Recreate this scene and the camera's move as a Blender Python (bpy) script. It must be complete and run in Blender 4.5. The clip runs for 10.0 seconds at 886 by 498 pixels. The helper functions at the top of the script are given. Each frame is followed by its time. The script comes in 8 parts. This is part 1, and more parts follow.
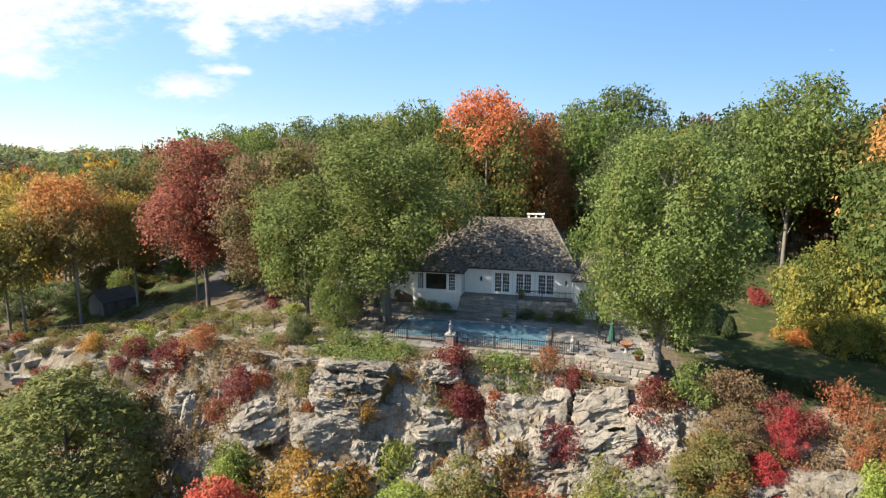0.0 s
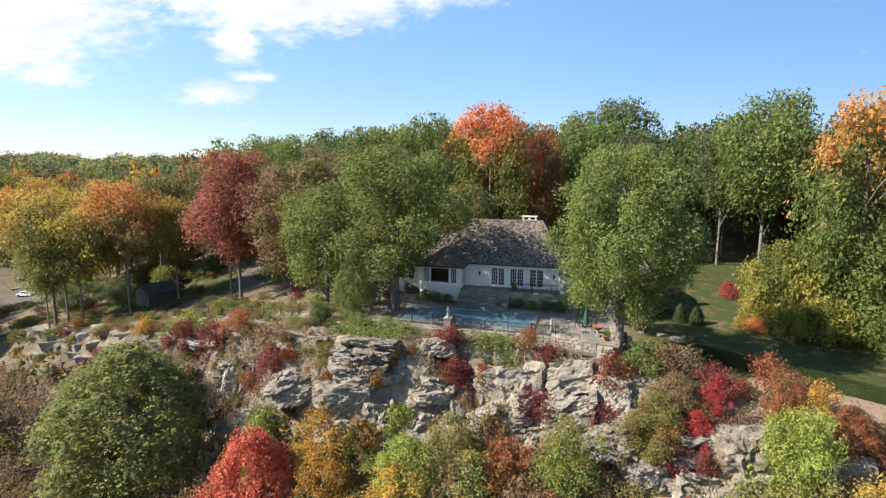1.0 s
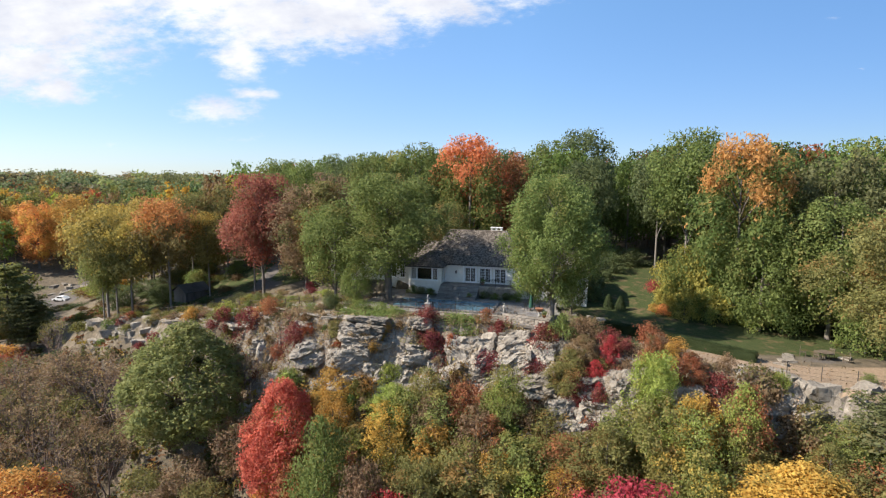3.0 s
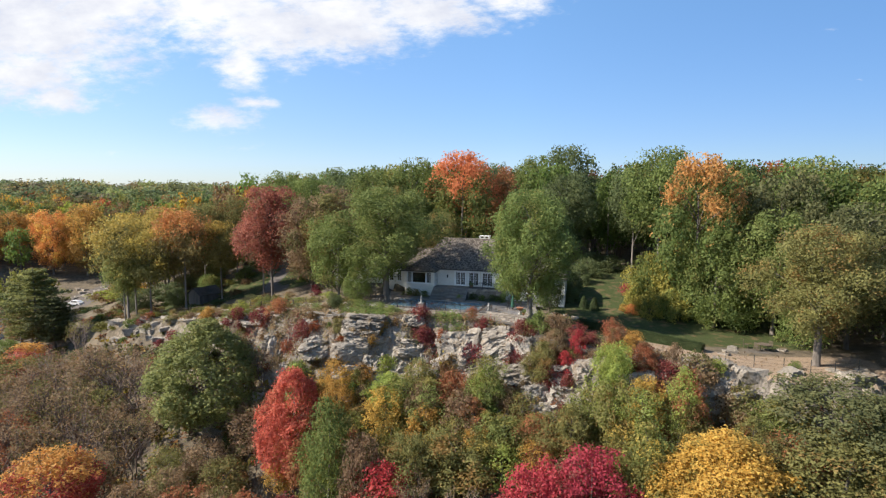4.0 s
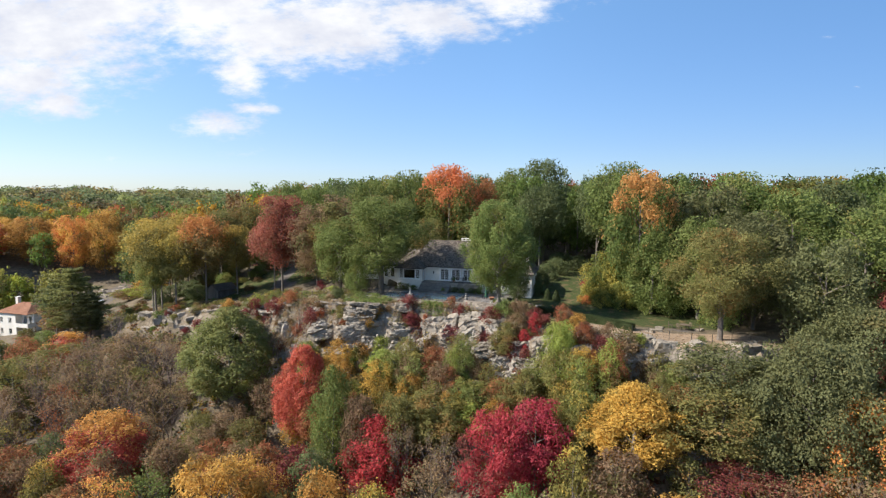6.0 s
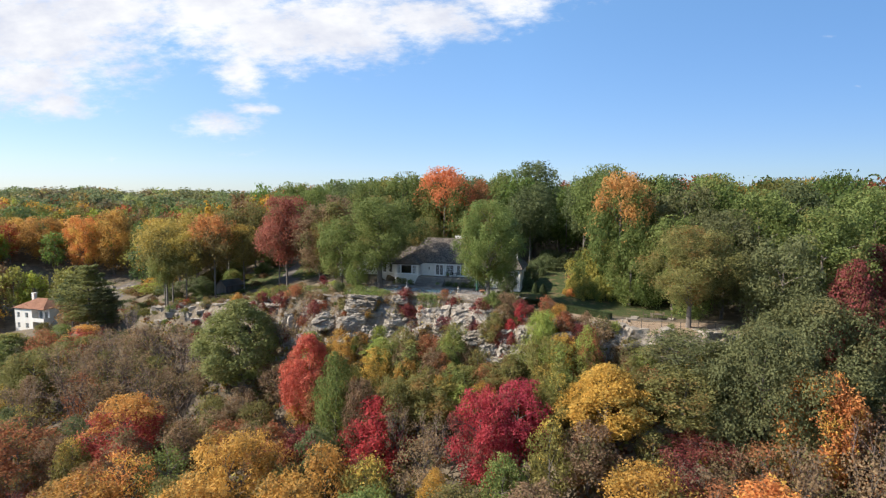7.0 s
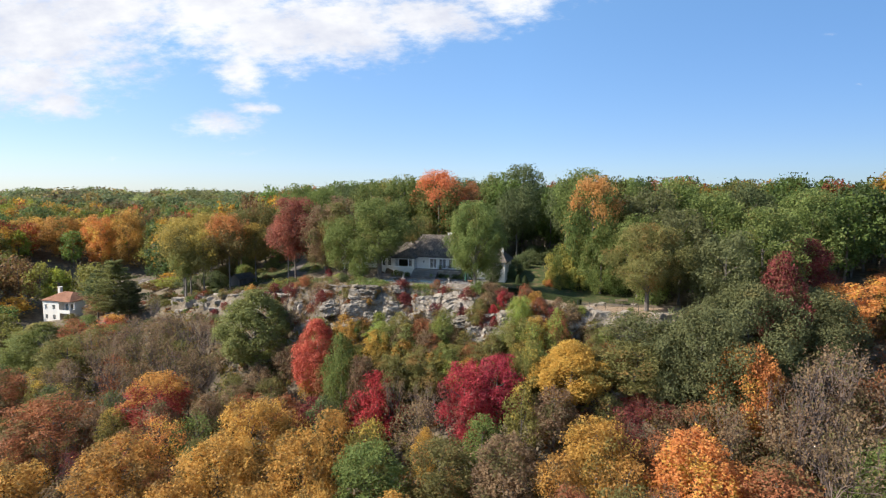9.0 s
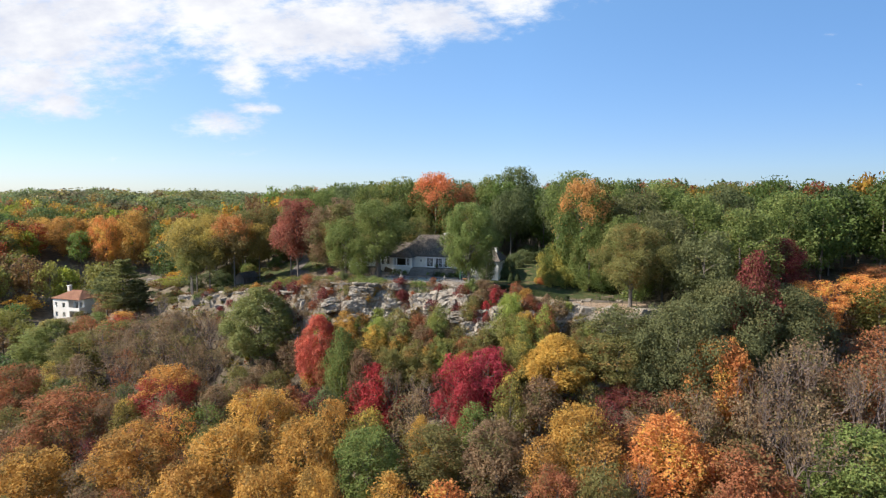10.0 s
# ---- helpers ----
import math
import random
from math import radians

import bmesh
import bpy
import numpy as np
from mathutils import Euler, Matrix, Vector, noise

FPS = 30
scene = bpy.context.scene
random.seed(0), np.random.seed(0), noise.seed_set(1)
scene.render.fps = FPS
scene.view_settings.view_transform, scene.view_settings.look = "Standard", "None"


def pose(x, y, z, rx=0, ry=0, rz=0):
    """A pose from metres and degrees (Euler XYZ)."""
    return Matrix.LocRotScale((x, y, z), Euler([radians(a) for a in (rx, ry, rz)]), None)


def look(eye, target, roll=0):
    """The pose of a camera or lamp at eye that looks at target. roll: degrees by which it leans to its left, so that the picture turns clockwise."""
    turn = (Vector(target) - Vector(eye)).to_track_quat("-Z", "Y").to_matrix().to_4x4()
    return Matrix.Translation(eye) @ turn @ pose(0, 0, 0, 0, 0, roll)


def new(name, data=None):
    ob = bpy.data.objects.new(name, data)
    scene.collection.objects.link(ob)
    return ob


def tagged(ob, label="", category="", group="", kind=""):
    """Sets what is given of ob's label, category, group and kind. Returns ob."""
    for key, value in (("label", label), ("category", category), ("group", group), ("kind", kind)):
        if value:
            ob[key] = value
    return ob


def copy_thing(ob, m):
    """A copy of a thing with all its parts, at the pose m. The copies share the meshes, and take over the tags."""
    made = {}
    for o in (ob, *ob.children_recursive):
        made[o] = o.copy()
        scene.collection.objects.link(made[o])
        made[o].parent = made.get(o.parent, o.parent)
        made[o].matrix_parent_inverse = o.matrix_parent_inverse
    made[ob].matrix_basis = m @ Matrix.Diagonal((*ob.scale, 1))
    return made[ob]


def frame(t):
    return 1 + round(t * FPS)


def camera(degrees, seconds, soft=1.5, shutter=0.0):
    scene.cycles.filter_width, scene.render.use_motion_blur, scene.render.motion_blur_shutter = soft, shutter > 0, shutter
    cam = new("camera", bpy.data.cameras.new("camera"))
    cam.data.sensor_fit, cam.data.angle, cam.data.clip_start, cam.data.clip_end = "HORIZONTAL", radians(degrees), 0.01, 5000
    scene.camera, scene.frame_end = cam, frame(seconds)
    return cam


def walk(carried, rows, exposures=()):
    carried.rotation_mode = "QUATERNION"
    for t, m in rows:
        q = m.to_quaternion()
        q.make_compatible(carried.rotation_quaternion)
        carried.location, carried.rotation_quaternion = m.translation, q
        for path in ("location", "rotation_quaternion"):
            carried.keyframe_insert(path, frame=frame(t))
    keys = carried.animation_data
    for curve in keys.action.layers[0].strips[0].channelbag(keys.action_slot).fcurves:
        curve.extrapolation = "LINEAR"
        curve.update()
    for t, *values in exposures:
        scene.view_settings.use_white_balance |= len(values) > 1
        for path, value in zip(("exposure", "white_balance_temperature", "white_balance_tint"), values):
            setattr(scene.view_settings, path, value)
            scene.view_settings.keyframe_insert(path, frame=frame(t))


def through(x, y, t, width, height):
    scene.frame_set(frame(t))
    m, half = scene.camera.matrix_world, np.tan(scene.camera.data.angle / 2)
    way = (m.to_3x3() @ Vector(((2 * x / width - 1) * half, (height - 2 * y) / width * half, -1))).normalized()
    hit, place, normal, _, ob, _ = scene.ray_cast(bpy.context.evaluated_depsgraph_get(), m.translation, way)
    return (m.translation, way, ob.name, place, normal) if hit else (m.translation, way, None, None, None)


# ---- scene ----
cam = camera(79.5, 10.0, soft=1.25)
PATH = [
    (0, (-0.016, -0.055, 13.585), (0.004, 1.92, 13.272), 0.3),
    (0.5, (0.96, -3.55, 13.742), (0.934, -1.574, 13.437), 0.2),
    (1, (1.835, -7.108, 13.97), (1.777, -5.131, 13.674), 0.2),
    (1.5, (2.617, -10.874, 14.122), (2.556, -8.895, 13.841), 0.2),
    (2, (3.39, -14.668, 14.285), (3.326, -12.687, 14.017), 0.3),
    (2.5, (4.023, -18.562, 14.466), (3.96, -16.579, 14.213), 0.2),
    (4, (5.954, -30.263, 15.264), (5.891, -28.275, 15.058), 0.4),
    (4.5, (6.606, -33.903, 15.388), (6.544, -31.913, 15.202), 0.3),
    (5, (7.19, -37.421, 15.521), (7.13, -35.43, 15.339), 0.4),
    (5.5, (7.864, -40.792, 15.675), (7.805, -38.801, 15.491), 0.5),
    (7, (9.863, -50.503, 15.785), (9.801, -48.513, 15.601), 0.4),
    (7.5, (10.358, -53.513, 15.8), (10.297, -51.523, 15.618), 0.4),
    (8, (10.852, -56.378, 15.965), (10.79, -54.388, 15.778), 0.4),
    (8.5, (11.299, -59.126, 16.055), (11.236, -57.136, 15.866), 0.4),
    (9, (11.792, -61.805, 16.132), (11.727, -59.815, 15.944), 0.3),
    (9.5, (12.299, -64.366, 16.229), (12.233, -62.376, 16.042), 0.4),
    (10, (12.827, -66.772, 16.445), (12.761, -64.782, 16.258), 0.3),
]
walk(cam, [(t, look(eye, target, roll)) for t, eye, target, roll in PATH],
     exposures=[(0.0, 1.36, 6850, 7), (1.0, 1.30, 6750, 8), (2.5, 1.16, 6550, 10), (4.5, 1.09, 6500, 10), (10.0, 1.09, 6500, 10)])

# ---- sky, sun, exposure ----
SUN_EL, SUN_TO = 38.0, (-0.982, -0.19)
sun_az = math.atan2(SUN_TO[0], SUN_TO[1])
world = bpy.data.worlds.new("sky")
scene.world = world
world.use_nodes = True
wn, wl = world.node_tree.nodes, world.node_tree.links
wn.clear()


def wnode(kind, **values):
    n = wn.new(kind)
    for key, value in values.items():
        if key.isdigit():
            n.inputs[int(key)].default_value = value
        elif key == "operation":
            n.operation = value
        elif key == "data_type":
            n.data_type = value
    return n


sky = wn.new("ShaderNodeTexSky")
sky.sky_type = "NISHITA"
sky.sun_disc = False
sky.sun_elevation = radians(SUN_EL)
sky.sun_rotation = sun_az
sky.air_density, sky.dust_density, sky.ozone_density = 1.0, 0.35, 4.0
coord = wn.new("ShaderNodeTexCoord")
split = wn.new("ShaderNodeSeparateXYZ")
wl.new(coord.outputs["Generated"], split.inputs[0])
px = wnode("ShaderNodeMath", operation="DIVIDE")
pz = wnode("ShaderNodeMath", operation="DIVIDE")
wl.new(split.outputs[0], px.inputs[0]), wl.new(split.outputs[1], px.inputs[1])
wl.new(split.outputs[2], pz.inputs[0]), wl.new(split.outputs[1], pz.inputs[1])
flat = wn.new("ShaderNodeCombineXYZ")
wl.new(px.outputs[0], flat.inputs[0]), wl.new(pz.outputs[0], flat.inputs[1])


def sky_noise(scale, detail, rough, stretch):
    m = wn.new("ShaderNodeMapping")
    m.inputs["Scale"].default_value = stretch
    m.inputs["Rotation"].default_value = (0, 0, -0.25)
    n = wn.new("ShaderNodeTexNoise")
    n.inputs["Scale"].default_value, n.inputs["Detail"].default_value, n.inputs["Roughness"].default_value = scale, detail, rough
    wl.new(flat.outputs[0], m.inputs[0]), wl.new(m.outputs[0], n.inputs["Vector"])
    return n


big, fine = sky_noise(5.0, 6, 0.6, (1, 2.0, 1)), sky_noise(22.0, 8, 0.65, (1, 2.4, 1))
bend = wnode("ShaderNodeVectorMath", operation="MULTIPLY_ADD")
wl.new(big.outputs["Color"], bend.inputs[0])
bend.inputs[1].default_value = (0.10, 0.05, 0)
wl.new(flat.outputs[0], bend.inputs[2])
# Cloud banks: middle and half size, as slopes to the side and upwards, and thickness.
BANKS = [(-0.79, 0.31, 0.25, 0.13, 1.1), (-0.82, 0.215, 0.17, 0.064, 1.0), (-0.76, 0.173, 0.105, 0.03, 0.9), (-0.66, 0.35, 0.18, 0.07, 1.1), (-0.45, 0.354, 0.157, 0.094, 1.1),
         (-0.357, 0.305, 0.157, 0.078, 1.1), (-0.40, 0.235, 0.066, 0.062, 0.9), (-0.232, 0.315, 0.196, 0.082, 1.05), (-0.076, 0.325, 0.19, 0.05, 0.95), (0.087, 0.355, 0.13, 0.05, 0.85),
         (-0.448, 0.137, 0.102, 0.042, 0.75), (-0.383, 0.168, 0.076, 0.02, 0.75), (-0.646, 0.074, 0.10, 0.03, 0.16), (-0.407, 0.08, 0.14, 0.03, 0.14), (-0.20, 0.43, 0.50, 0.087, 1.1),
         (-0.78, 0.46, 0.52, 0.146, 1.2), (0.65, 0.293, 0.05, 0.014, 0.05), (0.704, 0.205, 0.05, 0.012, 0.04)]
mask = None
for cx, cz, rx, rz, thick in BANKS:
    d = wnode("ShaderNodeVectorMath", operation="SUBTRACT")
    wl.new(bend.outputs[0], d.inputs[0])
    d.inputs[1].default_value = (cx + 0.05, cz + 0.025, 0)
    e = wnode("ShaderNodeVectorMath", operation="MULTIPLY")
    wl.new(d.outputs[0], e.inputs[0])
    e.inputs[1].default_value = (1 / rx, 1 / rz, 0)
    f = wnode("ShaderNodeVectorMath", operation="LENGTH")
    wl.new(e.outputs[0], f.inputs[0])
    g = wnode("ShaderNodeMath", operation="SUBTRACT")
    g.inputs[0].default_value = thick
    wl.new(f.outputs["Value"], g.inputs[1])
    if mask is None:
        mask = g
    else:
        h = wnode("ShaderNodeMath", operation="MAXIMUM")
        wl.new(mask.outputs[0], h.inputs[0]), wl.new(g.outputs[0], h.inputs[1])
        mask = h
ragged = wnode("ShaderNodeMath", operation="MULTIPLY_ADD")
wl.new(fine.outputs["Fac"], ragged.inputs[0])
ragged.inputs[1].default_value = 1.5
wl.new(mask.outputs[0], ragged.inputs[2])
cover = wn.new("ShaderNodeMapRange")
cover.interpolation_type = "SMOOTHSTEP"
cover.inputs["From Min"].default_value, cover.inputs["From Max"].default_value = 0.64, 1.52
wl.new(ragged.outputs[0], cover.inputs["Value"])
white = wn.new("ShaderNodeMix")
white.data_type = "RGBA"
wl.new(cover.outputs[0], white.inputs["Factor"])
even = wn.new("ShaderNodeGamma")
even.inputs[1].default_value = 0.62
rich = wn.new("ShaderNodeHueSaturation")
rich.inputs["Hue"].default_value, rich.inputs["Saturation"].default_value, rich.inputs["Value"].default_value = 0.497, 1.34, 1.5
wl.new(sky.outputs[0], even.inputs[0]), wl.new(even.outputs[0], rich.inputs["Color"])
haze = wn.new("ShaderNodeValToRGB")
for k, (at, tone) in enumerate([(0.0, (0.62, 0.715, 0.89, 1)), (0.10, (0.66, 0.725, 0.92, 1)), (0.22, (0.74, 0.79, 0.95, 1)), (0.42, (0.86, 0.90, 1.0, 1))]):
    e = haze.color_ramp.elements[k] if k < 2 else haze.color_ramp.elements.new(at)
    e.position, e.color = at, tone
wl.new(split.outputs[2], haze.inputs[0])
hazed = wn.new("ShaderNodeMix")
hazed.data_type, hazed.blend_type = "RGBA", "MULTIPLY"
hazed.inputs["Factor"].default_value = 1.0
wl.new(rich.outputs[0], hazed.inputs["A"]), wl.new(haze.outputs[0], hazed.inputs["B"])
# The haze is brighter and whiter towards the sun.
toward = wnode("ShaderNodeVectorMath", operation="DOT_PRODUCT")
toward.inputs[1].default_value = (SUN_TO[0] / 2, SUN_TO[1] / 2, 0)
wl.new(coord.outputs["Generated"], toward.inputs[0])
half = wnode("ShaderNodeMath", operation="ADD")
half.inputs[1].default_value = 0.5
wl.new(toward.outputs["Value"], half.inputs[0])
side = wn.new("ShaderNodeValToRGB")
for k, (at, tone) in enumerate([(0.06, (0.66, 0.73, 0.80, 1)), (0.2, (0.88, 0.92, 0.96, 1)), (0.36, (1.10, 1.12, 1.13, 1)), (0.70, (1.34, 1.25, 1.17, 1))]):
    e = side.color_ramp.elements[k] if k < 2 else side.color_ramp.elements.new(at)
    e.position, e.color = at, tone
wl.new(half.outputs[0], side.inputs[0])
sided = wn.new("ShaderNodeMix")
sided.data_type, sided.blend_type = "RGBA", "MULTIPLY"
sided.inputs["Factor"].default_value = 1.0
wl.new(hazed.outputs["Result"], sided.inputs["A"]), wl.new(side.outputs[0], sided.inputs["B"])
wl.new(sided.outputs["Result"], white.inputs["A"])
puff = wn.new("ShaderNodeValToRGB")
puff.color_ramp.elements[0].position, puff.color_ramp.elements[0].color = 0.36, (3.3, 3.45, 3.95, 1)
puff.color_ramp.elements[1].position, puff.color_ramp.elements[1].color = 0.60, (4.5, 4.55, 4.65, 1)
wl.new(big.outputs["Fac"], puff.inputs[0]), wl.new(puff.outputs[0], white.inputs["B"])
back = wn.new("ShaderNodeBackground")
back.inputs["Strength"].default_value = 0.107
wl.new(white.outputs["Result"], back.inputs[0])
wout = wn.new("ShaderNodeOutputWorld")
wl.new(back.outputs[0], wout.inputs[0])

sun_data = bpy.data.lights.new("sun", "SUN")
sun_data.energy, sun_data.angle, sun_data.color = 4.9, radians(0.5), (1.0, 0.93, 0.83)
sun = new("sun", sun_data)
flat_to = Vector((*SUN_TO, 0)).normalized() * math.cos(radians(SUN_EL))
sun.matrix_world = look((0, 0, 200), Vector((0, 0, 200)) - Vector((flat_to.x, flat_to.y, math.sin(radians(SUN_EL)))))

# ---- materials ----
def material(name, rough=0.8, spec=0.3, metal=0.0):
    m = bpy.data.materials.new(name)
    m.use_nodes = True
    n = m.node_tree.nodes
    b = n["Principled BSDF"]
    b.inputs["Roughness"].default_value = rough
    b.inputs["Specular IOR Level"].default_value = spec
    b.inputs["Metallic"].default_value = metal
    return m, n, m.node_tree.links, b


def ramp(nodes, links, fac, stops):
    r = nodes.new("ShaderNodeValToRGB")
    el = r.color_ramp.elements
    while len(el) < len(stops):
        el.new(0.5)
    for e, (p, c) in zip(el, stops):
        e.position, e.color = p, (*c, 1)
    links.new(fac, r.inputs[0])
    return r.outputs[0]


def noise_at(nodes, links, scale, detail=4, rough=0.6, stretch=(1, 1, 1), coord_name="Object"):
    c = nodes.new("ShaderNodeTexCoord")
    mp = nodes.new("ShaderNodeMapping")
    mp.inputs["Scale"].default_value = stretch
    t = nodes.new("ShaderNodeTexNoise")
    t.inputs["Scale"].default_value, t.inputs["Detail"].default_value, t.inputs["Roughness"].default_value = scale, detail, rough
    links.new(c.outputs[coord_name], mp.inputs[0])
    links.new(mp.outputs[0], t.inputs["Vector"])
    return t.outputs["Fac"]


def mixed(nodes, links, fac, a, b, kind="MIX"):
    m = nodes.new("ShaderNodeMix")
    m.data_type, m.blend_type = "RGBA", kind
    for socket, v in (("Factor", fac), ("A", a), ("B", b)):
        if isinstance(v, (int, float)):
            m.inputs[socket].default_value = v
        elif isinstance(v, tuple):
            m.inputs[socket].default_value = (*v, 1)
        else:
            links.new(v, m.inputs[socket])
    return m.outputs["Result"]


def math_node(nodes, links, op, a, b=0.0, c=0.0):
    m = nodes.new("ShaderNodeMath")
    m.operation = op
    for i, v in enumerate((a, b, c)):
        if isinstance(v, (int, float)):
            m.inputs[i].default_value = v
        else:
            links.new(v, m.inputs[i])
    return m.outputs[0]


def ranged(nodes, links, v, a, b):
    m = nodes.new("ShaderNodeMapRange")
    m.interpolation_type = "SMOOTHSTEP"
    m.inputs["From Min"].default_value, m.inputs["From Max"].default_value = a, b
    links.new(v, m.inputs["Value"])
    return m.outputs[0]


def bumped(nodes, links, b, height, strength, distance=0.05):
    u = nodes.new("ShaderNodeBump")
    u.inputs["Strength"].default_value, u.inputs["Distance"].default_value = strength, distance
    links.new(height, u.inputs["Height"])
    links.new(u.outputs[0], b.inputs["Normal"])


def speckled(name, dark, light, scale=6.0, rough=0.85, bump=0.4, spec=0.3, metal=0.0, stretch=(1, 1, 1), vary=0.0, coarse=0.12):
    """A surface of two tones at two scales, with fine relief."""
    m, n, l, b = material(name, rough, spec, metal)
    fine_n, big_n = noise_at(n, l, scale, 6, 0.65, stretch), noise_at(n, l, scale * coarse, 3, 0.5, stretch)
    both = math_node(n, l, "MULTIPLY_ADD", big_n, 0.6, math_node(n, l, "MULTIPLY", fine_n, 0.5))
    colour = ramp(n, l, both, [(0.36, dark), (0.72, light)])
    if vary:
        info = n.new("ShaderNodeObjectInfo")
        lift = math_node(n, l, "MULTIPLY_ADD", info.outputs["Random"], vary * 2, 1 - vary)
        g = n.new("ShaderNodeCombineColor")
        for i in range(3):
            l.new(lift, g.inputs[i])
        colour = mixed(n, l, 1.0, colour, g.outputs[0], "MULTIPLY")
    l.new(colour, b.inputs["Base Color"])
    if bump:
        bumped(n, l, b, fine_n, bump, 0.04)
    return m


def leafy(name, tones, patch=None, amount=0.0, through=0.5, top=None):
    """Foliage: three tones from leaf to leaf, a second colour in patches, and a tree-to-tree shift."""
    m, n, l, b = material(name, 0.65, 0.15)
    tones = [tuple(1.18 * k for k in c) for c in tones]
    patch = tuple(1.18 * k for k in patch) if patch else None
    geo, info = n.new("ShaderNodeNewGeometry"), n.new("ShaderNodeObjectInfo")
    clump = noise_at(n, l, 0.55, 3, 0.6)
    mixv = math_node(n, l, "MULTIPLY_ADD", clump, 1.0, math_node(n, l, "MULTIPLY_ADD", geo.outputs["Random Per Island"], 0.36, 0.05))
    colour = ramp(n, l, mixv, [(0.38, tones[0]), (0.68, tones[1]), (0.98, tones[2])])
    if patch:
        shift = n.new("ShaderNodeTexCoord")
        add = n.new("ShaderNodeVectorMath")
        add.operation = "ADD"
        l.new(shift.outputs["Object"], add.inputs[0])
        l.new(math_node(n, l, "MULTIPLY", info.outputs["Random"], 40.0), add.inputs[1])
        t = n.new("ShaderNodeTexNoise")
        t.inputs["Scale"].default_value, t.inputs["Detail"].default_value = 0.28, 4
        l.new(add.outputs[0], t.inputs["Vector"])
        lean = math_node(n, l, "MULTIPLY_ADD", geo.outputs["Random Per Island"], 0.16, t.outputs["Fac"])
        if top:
            sp = n.new("ShaderNodeSeparateXYZ")
            l.new(shift.outputs["Object"], sp.inputs[0])
            lean = math_node(n, l, "ADD", lean, math_node(n, l, "MULTIPLY_ADD", sp.outputs[2], 0.05, -0.05 * top))
        colour = mixed(n, l, ranged(n, l, lean, 0.66 - amount, 0.76 - amount), colour, patch)
    hue = n.new("ShaderNodeHueSaturation")
    hue.inputs["Saturation"].default_value = 0.90
    l.new(math_node(n, l, "MULTIPLY_ADD", info.outputs["Random"], 0.014, 0.493), hue.inputs["Hue"])
    l.new(math_node(n, l, "MULTIPLY_ADD", info.outputs["Random"], 0.24, 0.88), hue.inputs["Value"])
    l.new(colour, hue.inputs["Color"])
    l.new(hue.outputs[0], b.inputs["Base Color"])
    tr = n.new("ShaderNodeBsdfTranslucent")
    l.new(hue.outputs[0], tr.inputs[0])
    mx = n.new("ShaderNodeMixShader")
    mx.inputs[0].default_value = through
    l.new(b.outputs[0], mx.inputs[1]), l.new(tr.outputs[0], mx.inputs[2])
    l.new(mx.outputs[0], n["Material Output"].inputs[0])
    return m


